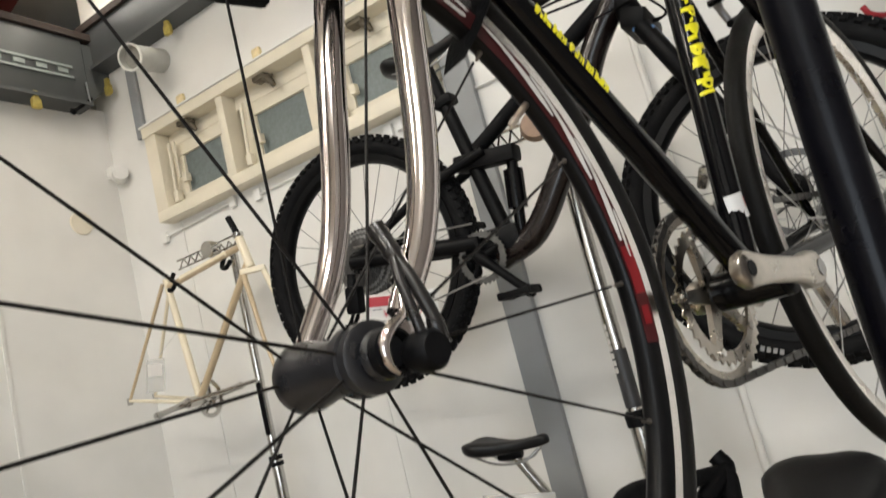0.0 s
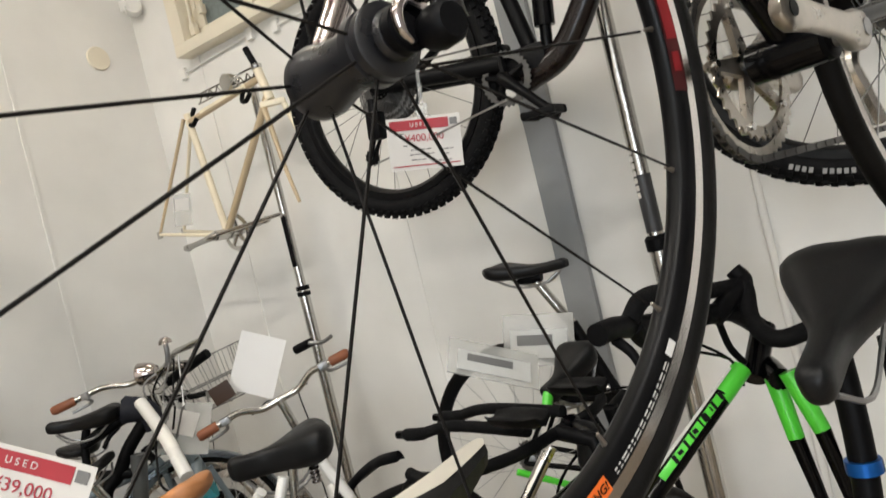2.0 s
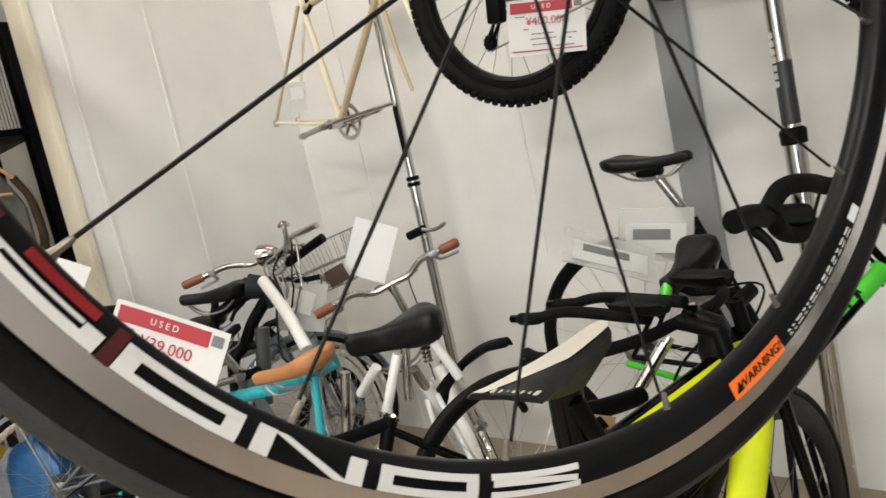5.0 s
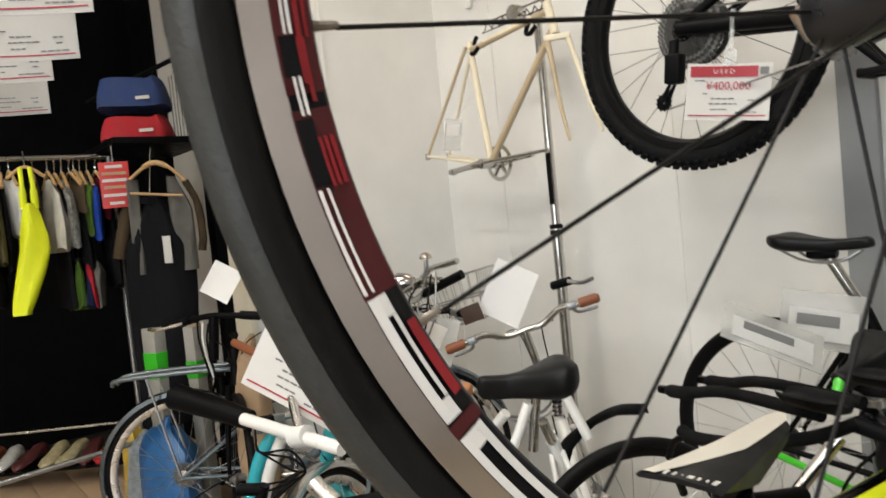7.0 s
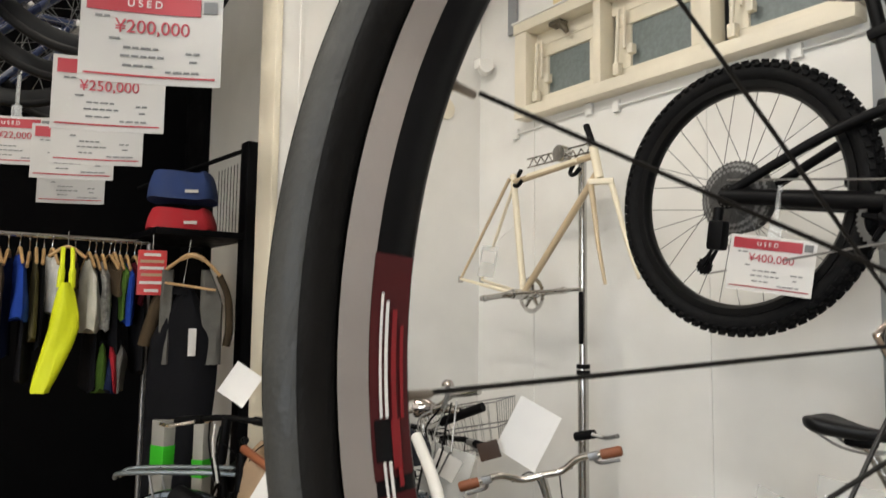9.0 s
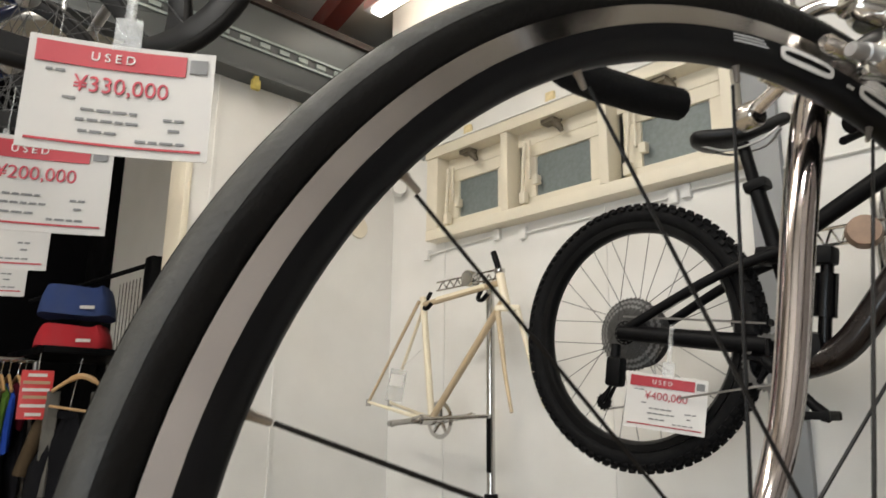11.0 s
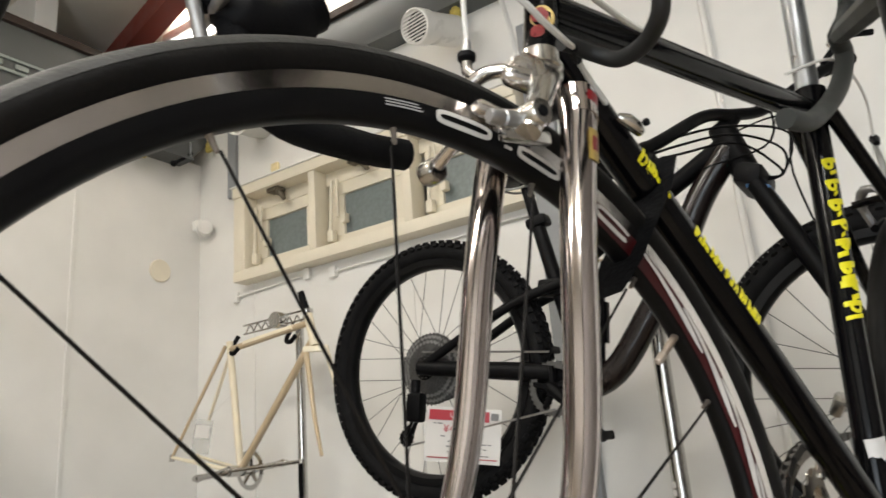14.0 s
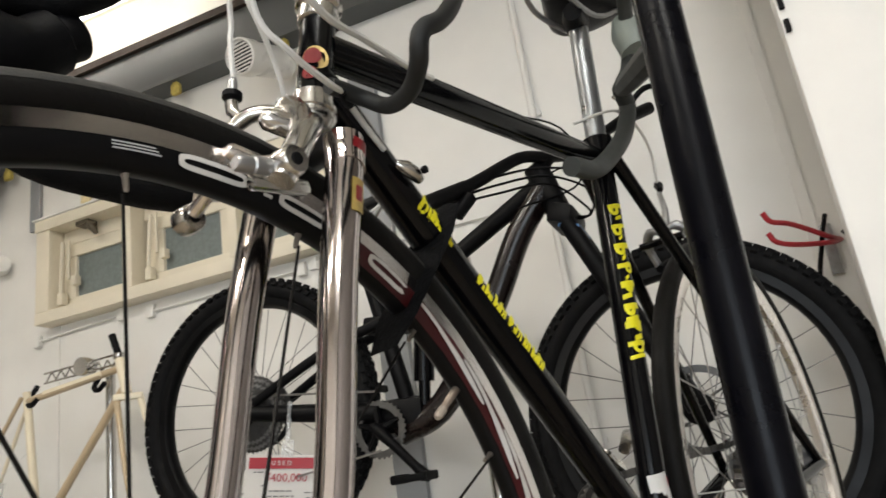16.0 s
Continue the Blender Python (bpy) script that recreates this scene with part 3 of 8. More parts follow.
# dark grey steel beams round the top of the walls, and the roof beyond
NX = WY - 0.085  # face of the beam over the windows
beam = tagged(new("beam"), "dark grey steel channel beam along the top of the wall", "beam", kind="structure")
slab("beam_web", (5.6, 0.08, 0.2), (-0.2, WY - 0.042, 3.255), GREY_STEEL, parent=beam, bevel=0.01)
slab("beam_flange", (5.6, 0.1, 0.016), (-0.2, WY - 0.052, 3.148), GREY_STEEL, parent=beam)
slab("beam_web", (0.1, 4.05, 0.33), (LX + 0.045, 0.045, 3.12), GREY_STEEL, parent=beam, bevel=0.006)
slab("beam_flange", (0.12, 4.05, 0.016), (LX + 0.055, 0.045, 2.948), GREY_STEEL, parent=beam)
# cut back end of the side beam, in the corner
bm = bmesh.new()
prof = ((2.071, 2.955), (2.071, 3.27), (2.196, 3.27), (2.196, 3.085))
rows = [[bm.verts.new((x, y, z)) for y, z in prof] for x in (LX + 0.002, LX + 0.092)]
bm.faces.new(rows[0])
bm.faces.new(rows[1][::-1])
for k in range(4):
    bm.faces.new((rows[0][k], rows[1][k], rows[1][(k + 1) % 4], rows[0][(k + 1) % 4]))
bmesh.ops.recalc_face_normals(bm, faces=bm.faces)
link("end_plate", bm, GREY_STEEL, beam, smooth=False)
bm = tube([(LX + 0.095, 2.075, 2.985), (LX + 0.1, 2.03, 2.945), (LX + 0.1, 1.985, 2.91), (LX + 0.1, 1.965, 2.896), (LX + 0.1, 1.957, 2.89)], [0.008, 0.009, 0.009, 0.017, 0.008], 10)
link("tie_rod", bm, MATT_BLACK, beam, "short black rod with a round end")
link("hanger_wire", rod((LX + 0.104, 2.06, 2.96), (LX + 0.104, 2.055, 3.06), 0.004, 6), GREY_STRIP, beam)
bm = bmesh.new()
for k in range(40):
    box((0.008, 0.05, 0.022), Matrix.Translation((LX + 0.1, -1.95 + k * 0.1, 3.1)), bm)
for z in (3.073, 3.127):
    box((0.006, 4.0, 0.012), Matrix.Translation((LX + 0.1, 0.0, z)), bm)
link("slotted_channel", bm, mat("dull_zinc", (0.3, 0.34, 0.32), 0.5, 0.3), beam, "galvanised slotted channel")
slab("timber_plate", (0.13, 4.2, 0.035), (LX + 0.045, 0.1, 3.305), mat("dark_timber", (0.035, 0.022, 0.016), 0.8, var=0.4, scale=30), parent=beam)
slab("timber_plate", (5.6, 0.09, 0.035), (-0.2, WY - 0.05, 3.375), bpy.data.materials["dark_timber"], parent=beam)
CAP_GOLD = mat("yellow_cap", (0.5, 0.4, 0.1), 0.42, 0.2, var=0.4, scale=60)
CAP_IVORY = mat("ivory_cap", (0.72, 0.6, 0.34), 0.5, var=0.3, scale=50)
for bx, by, bz, turn in ((-2.31, NX + 0.01, 3.1, 0), (-1.825, NX + 0.01, 3.11, 0), (-1.3, NX + 0.01, 3.11, 0), (LX + 0.097, 1.8, 2.905, 90), (LX + 0.097, 1.32, 2.9, 90), (LX + 0.13, 2.15, 3.03, 0)):
    bm = box((0.044, 0.022, 0.05), None, None, 0.009)
    box((0.024, 0.018, 0.05), Matrix.Translation((0, 0, 0.035)), bm, 0.004)
    ob = link("bolt_cap", bm, CAP_GOLD, beam, "yellow plastic cap over a bolt")
    ob.location, ob.rotation_euler = (bx, by, bz), (0, 0, radians(turn))
rb = tagged(new("roof_beam"), "red primed steel roof beam", "beam", kind="structure")
for c, turn in (((-2.4, 1.75, 3.64), -12), ((-2.4, -0.4, 3.64), -12)):
    ob = slab("beam_web", (5.0, 0.1, 0.12), c, RED_STEEL, parent=rb)
    ob.rotation_euler = (0, 0, radians(turn))

# back of the shop behind the clothes: black wall; the other sides, out of sight
tagged(slab("wall_back", (0.1, 7.0, 3.7), (-5.2, 0.0, 1.95), BLACK_WALL), "black painted wall behind the clothes rail", "wall", kind="structure")
tagged(slab("wall_side", (1.6, 0.1, 3.7), (-3.9, 1.45, 1.85), WALL), "white painted wall beyond the partition end", "wall", kind="structure")
tagged(slab("wall_return", (0.5, 0.1, 3.7), (-4.95, 1.43, 1.85), BLACK_WALL), "black painted wall beside the clothes rail", "wall", kind="structure")
tagged(slab("wall_south", (8.0, 0.1, 3.7), (-1.4, -3.3, 1.95), WALL), "white painted wall opposite the windows", "wall", kind="structure")
# unseen wall, toned dark so that chrome and brake track reflect less brightness
tagged(slab("wall_east", (0.1, 5.6, 3.7), (2.6, -0.5, 1.95), mat("dim_unseen_wall", (0.31, 0.29, 0.275), 0.7, var=0.25, scale=4)), "plain grey side wall out of view, toned dark for reflections", "wall", kind="structure")
tagged(slab("door_leaf", (0.9, 0.05, 3.0), (0.70, 1.6, 1.9), WALL, bevel=0.004), "plain cream white panel standing out from the wall", "panel", kind="structure")

door = bpy.data.objects["door_leaf"]
for z_ in (0.417, 0.362):
    slab("latch", (0.011, 0.01, 0.03), (-0.44, -0.031, z_), MATT_BLACK, bevel=0.003, parent=door)
sf = tagged(new("window_2"), "tall shop front window opposite the white wall", "window", kind="structure")
for size, c in (((2.3, 0.08, 0.08), (0.9, -3.2, 0.32)), ((2.3, 0.08, 0.08), (0.9, -3.2, 2.28)), ((0.08, 0.08, 2.0), (-0.21, -3.2, 1.3)), ((0.08, 0.08, 2.0), (2.01, -3.2, 1.3)), ((0.06, 0.07, 1.9), (0.9, -3.2, 1.3))):
    slab("window_frame", size, c, MATT_BLACK, parent=sf, bevel=0.004)
for cx in (0.35, 1.45):
    slab("pane", (1.03, 0.01, 1.9), (cx, -3.21, 1.3), glow("daylight_backdrop", (0.85, 0.92, 1.0), 1.2), parent=sf)

# ---- window band ----
win = tagged(new("window_1"), "cream wooden window band with three tilting frosted panes", "window", kind="structure")
D = 0.1
slab("window_frame", (WX1 - WX0, D, 0.05), ((WX0 + WX1) / 2, WY - D / 2 + 0.02, WZ0 + 0.012), CREAM, parent=win, bevel=0.004)
slab("window_frame", (WX1 - WX0, 0.04, 0.07), ((WX0 + WX1) / 2, WY + 0.018, WZ1 - 0.005), CREAM, parent=win, bevel=0.004)
slab("window_hood", (WX1 - WX0 + 0.006, 0.105, 0.05), ((WX0 + WX1) / 2, WY - 0.0325, WZ1 + 0.045), CREAM, parent=win, bevel=0.005)
slab("hood_trim", (WX1 - WX0 + 0.02, 0.1, 0.008), ((WX0 + WX1) / 2, WY - 0.042, WZ1 + 0.074), WALL, parent=win, bevel=0.002)
for k, fx in enumerate((WX0 + 0.02, -2.099, -1.592, WX1 - 0.012)):
    fw_ = 0.075 if k == 0 else 0.04
    slab("window_frame", (fw_, D - 0.006, WZ1 - WZ0 - 0.018), (fx + (fw_ - 0.04) / 2, WY - D / 2 + 0.02, (WZ0 + WZ1) / 2 + 0.029), CREAM, parent=win, bevel=0.004)
for x0, x1 in ((-2.536, -2.134), (-2.064, -1.632), (-1.551, -1.125)):
    s = new("sash")
    s.parent = win
    cx, cz, ww, hh = (x0 + x1) / 2, (WZ0 + WZ1) / 2, x1 - x0, WZ1 - WZ0 - 0.07
    for size, c in (((ww, 0.035, 0.06), (cx, WY + 0.02, cz - hh / 2 + 0.03)), ((ww, 0.035, 0.06), (cx, WY + 0.02, cz + hh / 2 - 0.03)), ((0.075, 0.033, hh - 0.12), (x0 + 0.038, WY + 0.02, cz)), ((0.075, 0.033, hh - 0.12), (x1 - 0.038, WY + 0.02, cz))):
        slab("sash_rail", size, c, CREAM, parent=s, bevel=0.004)
    slab("pane", (ww - 0.14, 0.006, hh - 0.11), (cx, WY + 0.02, cz), FROST, parent=s)
    bm = rod((x0 + 0.03, WY - 0.035, cz - 0.11), (x0 + 0.06, WY - 0.05, cz + 0.14), 0.008, 8)
    rod((x0 + 0.07, WY - 0.03, cz - 0.02), (x0 + 0.07, WY - 0.03, cz + 0.15), 0.006, 8, bm)
    box((0.03, 0.03, 0.05), Matrix.Translation((x0 + 0.035, WY - 0.03, cz - 0.1)), bm, 0.004)
    box((0.026, 0.03, 0.04), Matrix.Translation((x0 + 0.1, WY - 0.02, cz - 0.03)), bm, 0.004)
    part("window_stay", bm, CREAM, win, "painted metal window stay")
    # opener under the head board, with its bolt cap on top
    bm = box((0.07, 0.05, 0.022), Matrix.Translation((-0.03, 0, 0.008)), None, 0.004)
    tube([(0.0, -0.01, 0.0), (0.012, -0.016, -0.018), (0.026, -0.012, -0.034), (0.03, -0.004, -0.052)], [0.014, 0.017, 0.014, 0.009], 10, bm)
    tube([(-0.02, -0.012, -0.004), (0.012, -0.02, -0.01), (0.04, -0.014, -0.008)], [0.006, 0.009, 0.006], 8, bm)
    part("operator", bm, mat("bronze_operator", (0.12, 0.1, 0.07), 0.5, 0.4, var=0.4, scale=50), win, "dark metal window operator").location = (cx + 0.01, WY - 0.04, WZ1 + 0.003)
    bm = box((0.046, 0.02, 0.05), None, None, 0.008)
    box((0.05, 0.03, 0.014), Matrix.Translation((-0.012, -0.002, -0.03)), bm, 0.004)
    part("bolt_cap", bm, CAP_IVORY, win, "ivory plastic cap over a bolt").location = (cx - 0.01, WY - 0.05, WZ1 + 0.114)
# thin cable rails under the band
for a, b in (((-2.66, 2.235), (-2.2, 2.255)), ((-2.05, 2.235), (-1.35, 2.24)), ((-1.3, 2.25), (-0.6, 2.25))):
    bm = rod((a[0], WY - 0.012, a[1]), (b[0], WY - 0.012, b[1]), 0.005, 6)
    for q in (a, b):
        box((0.035, 0.02, 0.05), Matrix.Translation((q[0], WY - 0.012, q[1])), bm, 0.004)
    tagged(link("cable_duct", bm, WALL), "thin painted cable run on the wall", "cable", kind="structure")
# conduit
bm = rod((-0.42, WY - 0.02, 0.0), (-0.42, WY - 0.02, 3.2), 0.011, 10)
for z in (0.6, 1.5, 2.4, 2.55):
    box((0.05, 0.012, 0.02), Matrix.Translation((-0.42, WY - 0.008, z)), bm)
    rod((-0.42, WY - 0.02, z - 0.02), (-0.42, WY - 0.02, z + 0.02), 0.014, 10, bm)
tagged(link("conduit", bm, WALL), "painted conduit pipe on the wall", "pipe", kind="structure")

# white vent pipe with a slotted end
M = Matrix.Translation((-1.33, 1.88, 2.95)) @ Matrix.Rotation(radians(-8), 4, "Z") @ Matrix.Rotation(radians(18), 4, "X")
v = thing("vent_pipe", M, "white plastic vent pipe with a slotted end", "vent")
part("pipe", lathe([(0.06, 0.24), (0.06, 0.06), (0.066, 0.055), (0.066, 0.0), (0.06, -0.006), (0.055, 0.0), (0.055, 0.03), (0.0, 0.03)], 32), WHITE_PAINT, v)
# black disc behind the slats stands for the shade inside the pipe
part("bore_shade", lathe([(0.0, 0.022), (0.0545, 0.022), (0.0545, 0.026), (0.0, 0.026)], 32), MATT_BLACK, v)
for k in range(9):
    h = (k - 4) * 0.0118
    part("slat", box((2 * math.sqrt(0.0545**2 - h * h), 0.004, 0.0052), Matrix.Translation((0, -0.001, h))), WHITE_PAINT, v)

v = thing("vent_pipe", Matrix.Translation((-2.42, 1.985, 2.98)) @ Matrix.Rotation(radians(13), 4, "Z") @ Matrix.Rotation(radians(15), 4, "X"), "white plastic pipe stub with an open end", "vent")
part("pipe", lathe([(0.056, 0.215), (0.056, 0.016), (0.06, 0.012), (0.06, 0.0), (0.053, -0.002), (0.05, 0.004), (0.05, 0.2)], 32), mat("grey_plastic_pipe", (0.5, 0.5, 0.47), 0.45, var=0.15, scale=20), v)
part("lip", lathe([(0.061, 0.004), (0.061, -0.003), (0.052, -0.003), (0.052, 0.004)], 32, closed=True), WHITE_PAINT, v)
part("gauze", lathe([(0.0, 0.03), (0.05, 0.03), (0.05, 0.034), (0.0, 0.034)], 24), mat("dusty_gauze", (0.3, 0.29, 0.26), 0.7, var=0.3, scale=80), v, "dusty grey gauze")

# fluorescent fittings
for lx, ly, lz, turn, cool, watts in TUBES:
    f = thing("fluorescent_light", pose(lx, ly, lz, 0, 0, turn), "white fluorescent batten light, switched on", "ceiling light", "ceiling lights")
    part("fitting", box((1.3, 0.1, 0.05), None, None, 0.006), WHITE_PAINT, f)
    part("diffuser", box((1.2, 0.07, 0.03), Matrix.Translation((0, 0, -0.038)), None, 0.01), glow("lamp_glow", LAMP_COLOURS[cool], 6.0), f, "glowing diffuser")
    part("hanger_rod", rod((0, 0, 0.02), (0, 0, 3.7 - lz), 0.005, 6), ZINC, f)

# small white fitting by the corner
bm = box((0.05, 0.09, 0.05), None, None, 0.006)
lathe([(0, 0.0), (0.035, 0.0), (0.04, 0.05), (0.03, 0.06), (0, 0.06)], 16, Matrix.Translation((0.06, -0.03, -0.02)) @ Matrix.Rotation(radians(60), 4, "Z"), bm)
ob = tagged(link("sensor", bm, WHITE_PAINT), "small white sensor fixed on the partition", "sensor")
ob.location = (LX + 0.06, WY - 0.03, 2.63)

# ---- the road bicycle in front ----
HUB, YAW = (-0.2658, 0.3174, 1.3684), 72.75
road = thing("road_bicycle", pose(*HUB, 0, 0, YAW), "black steel road bicycle with chrome fork, hung on a display stand", "bicycle")
# front wheel: sixteen straight pulled spokes
fw = part("front_wheel", lathe([(0.3247 + 0.0118 * math.sin(radians(a)), 0.0128 * math.cos(radians(a))) for a in range(-68, 250, 14)], 160, closed=True), RUBBER, road, "worn black slick tyre on a black and silver rim")
part("tread", lathe([(0.3247 + 0.01205 * math.sin(radians(a)), 0.01305 * math.cos(radians(a))) for a in range(14, 167, 8)] + [(0.3247 + 0.0112 * math.sin(radians(a)), 0.0122 * math.cos(radians(a))) for a in range(166, 13, -8)], 160, closed=True), mat("dusty_tread", (0.022, 0.0215, 0.019), 0.62, var=0.35, scale=60, bump=0.3, bscale=300, spec=0.4), fw, "dusty worn tread strip")
part("moulding_seam", lathe([(0.3247 + 0.01225 * math.sin(radians(a)), 0.0133 * math.cos(radians(a))) for a in (94, 95.2)] + [(0.3247 + 0.0118 * math.sin(radians(a)), 0.0128 * math.cos(radians(a))) for a in (95.2, 94)], 160, closed=True, arc=(-3.4, 140)), RUBBER, fw)
part("rim", lathe([(0.3142, -0.0098), (0.3142, 0.0098), (0.3038, 0.0104), (0.3038, -0.0104)], 160, closed=True), TRACK, fw, "machined aluminium brake track")
bm = lathe([(0.3037, -0.0102), (0.3037, 0.0102), (0.298, 0.0098), (0.291, 0.0074), (0.2888, 0.0035), (0.2888, -0.0035), (0.291, -0.0074), (0.298, -0.0098)], 160, closed=True)
part("rim_wall", bm, RIM_BLACK, fw, "glossy black rim section")
PH = -3.28
# hub
part("hub", lathe([(0.004, -0.054), (0.0085, -0.054), (0.0085, -0.05), (0.0125, -0.0495), (0.0135, -0.048), (0.0135, -0.0445), (0.0105, -0.044), (0.0105, -0.041), (0.0178, -0.0405), (0.0198, -0.039), (0.0198, -0.0335), (0.0185, -0.0328), (0.0185, -0.0305), (0.0202, -0.0297), (0.0202, -0.0225), (0.0185, -0.021), (0.0162, -0.0185), (0.0164, 0.0), (0.0178, 0.012), (0.02, 0.022), (0.0212, 0.028), (0.0212, 0.036), (0.0198, 0.038), (0.012, 0.0405), (0.010, 0.046), (0.004, 0.05)], 48), HUB_GREY, fw, "dark grey hub shell")
part("hub_seal", lathe([(0.0, -0.049), (0.008, -0.049), (0.0085, -0.0515), (0.0, -0.0515)], 20), DULL_STEEL, fw)
meshes = []
for s in (-1, 1):
    bm = tube([(-0.018, s * 0.03, 0.0), (-0.06, s * 0.026, 0), (-0.15, s * 0.0165, 0), (-0.279, s * 0.0035, 0)], [0.001, 0.00115, 0.00115, 0.001], 6)
    me = bpy.data.meshes.new("spoke")
    bm.to_mesh(me)
    bm.free()
    me.materials.append(SPOKE_BLACK)
    meshes.append(me)
nip = bpy.data.meshes.new("nipple")
bm = tube([(-0.279, 0, 0), (-0.2802, 0, 0), (-0.286, 0, 0), (-0.289, 0, 0)], [0.0012, 0.0016, 0.0018, 0.0024], 8)
bm.to_mesh(nip)
bm.free()
nip.materials.append(mat("dull_nipple", (0.26, 0.23, 0.2), 0.35, 0.8))
for k in range(16):
    for me, nm in ((meshes[(k + 1) % 2], "spoke"), (nip, "nipple")):
        ob = new(nm, me)
        ob.parent = fw
        ob.rotation_euler = (0, radians(PH + 22.5 * k), 0)


va = Matrix.Rotation(radians(PH + 22.5 * 6.5), 4, "Y")
valve = part("valve", tube([va @ Vector((-r, 0, 0)) for r in (0.29, 0.274, 0.2735, 0.262)], [0.003, 0.003, 0.0026, 0.0026], 12), mat("valve_brass", (0.36, 0.3, 0.25), 0.35, 0.85), fw, "dull brass valve stem")
part("valve_cap", tube([va @ Vector((-r, 0, 0)) for r in (0.2668, 0.266, 0.259, 0.2565, 0.256)], [0.0026, 0.0034, 0.0033, 0.0022, 0.001], 12), mat("valve_cap", (0.42, 0.36, 0.3), 0.4, 0.4), valve)


def decal(parent, name, r0, r1, a0, a1, material, y=-0.0108, n=10):
    """A flat print on the side of the rim, from angle a0 to a1."""
    bm = bmesh.new()
    def yy(r):
        return y if r > 0.298 else y + (0.298 - r) * 0.34
    rows = [[bm.verts.new((-r * math.cos(radians(a0 + (a1 - a0) * i / n)), yy(r) - 0.0004, r * math.sin(radians(a0 + (a1 - a0) * i / n)))) for r in (r1, r0)] for i in range(n + 1)]
    for p, q in zip(rows, rows[1:]):
        bm.faces.new((p[0], p[1], q[1], q[0]))
    return part(name, bm, material, parent)


# frame
S = lambda s, z, y=0.0: Vector((s, y, z))
frame_tube(road, "head_tube", S(0.1185, 0.366), S(0.1345, 0.456), 0.0132, None, BLACK)
frame_tube(road, "top_tube", S(0.134, 0.421), S(0.562, 0.441), 0.0135, None, BLACK)
frame_tube(road, "down_tube", S(0.122, 0.392), S(0.514, 0.003), 0.0152, None, BLACK)
frame_tube(road, "seat_tube", S(0.5115, -0.01), S(0.572, 0.462), 0.0145, None, BLACK)
part("bottom_bracket", lathe([(0.0, -0.036), (0.02, -0.036), (0.021, 0.036), (0, 0.036)], 24, Matrix.Translation(S(0.513, -0.01))), BLACK, road)
RC = S(0.905, 0.055)
for s in (-1, 1):
    frame_tube(road, "chain_stay", S(0.52, 0.0, s * 0.022), RC + Vector((0, s * 0.064, 0)), 0.0115, 0.008, BLACK)
    frame_tube(road, "seat_stay", S(0.568, 0.432, s * 0.02), RC + Vector((0, s * 0.064, 0)), 0.0085, 0.0065, BLACK)
wheel(road, "rear_wheel", RC, 0.335, 0.026, 0.02, RUBBER, ALU, 28, SPOKE_STEEL, hub_w=0.11, cogs=8, hub=DULL_STEEL)
frame_tube(road, "seatpost", S(0.571, 0.455), S(0.594, 0.632), 0.0128, None, mat("grey_alloy", (0.22, 0.23, 0.24), 0.3, 0.8), "dull grey alloy seatpost")
part("seat_clamp", lathe([(0.0165, -0.012), (0.019, -0.01), (0.019, 0.01), (0.0165, 0.012)], 20, Matrix.Translation(S(0.5715, 0.458)) @ Matrix.Rotation(radians(90), 4, "X"), closed=True), BLACK, road)
saddle(road, S(0.575, 0.69), 0.27, 0.14, SADDLE_BLACK, -4)
part("saddle_clamp", tube([S(0.56, 0.64, -0.012), S(0.592, 0.646, 0), S(0.62, 0.645, 0.012)], [0.012, 0.018, 0.012], 10), MATT_BLACK, road)
# fork with lugged crown
for s in (-1, 1):
    line = smooth_line([S(0.106, 0.322, s * 0.037), S(0.1, 0.3, s * 0.042), S(0.082, 0.225, s * 0.045), S(0.062, 0.12, s * 0.048), S(0.042, 0.062, s * 0.05), S(0.014, 0.018, s * 0.05)], 8)
    part("fork_blade", tube(line, [0.0122 - 0.0045 * (k / (len(line) - 1)) ** 1.6 for k in range(len(line))], 24), CHROME, road, "chrome plated fork blade")
    bm = tube([S(0.1075, 0.3275, s * 0.0362), S(0.1073, 0.326, s * 0.0364), S(0.1045, 0.314, s * 0.039), S(0.1008, 0.302, s * 0.0418)], [0.0112, 0.013, 0.0129, 0.0126], 24)
    part("fork_socket", bm, CHROME, road)
    part("dropout", box((0.03, 0.006, 0.02), Matrix.Translation(S(0.006, 0.004, s * 0.05)) @ Matrix.Rotation(radians(-35), 4, "Y"), None, 0.002), CHROME, road)
HEAD = Matrix.Translation(S(0.1185, 0.366)) @ Matrix.Rotation(radians(10), 4, "Y") @ Matrix.Rotation(radians(90), 4, "X")
bm = tube([S(0.112, 0.32, -0.036), S(0.1155, 0.331, -0.018), S(0.116, 0.334, 0.0), S(0.1155, 0.331, 0.018), S(0.112, 0.32, 0.036)], [0.0085, 0.0105, 0.0115, 0.0105, 0.0085], 16)
part("fork_crown", bm, mat("crown_black", (0.01, 0.01, 0.011), 0.35), road, "lugged black fork crown")
bm = lathe([(0.0, -0.016), (0.013, -0.016), (0.0145, -0.014), (0.0168, -0.01), (0.0168, -0.0065), (0.0155, -0.0055), (0.0155, -0.0042), (0.0172, -0.003), (0.0172, 0.0), (0.015, 0.001), (0.0145, 0.0115), (0.0135, 0.0125), (0.0, 0.0125)], 36, HEAD)
part("headset", bm, SILVER, road, "polished lower headset cup")
bm = lathe([(0.0, 0.076), (0.0137, 0.076), (0.0152, 0.077), (0.0152, 0.088), (0.0175, 0.09), (0.0175, 0.095), (0.013, 0.1), (0.013, 0.108), (0.0, 0.108)], 36, HEAD)
part("headset", bm, SILVER, road, "polished upper headset cup")
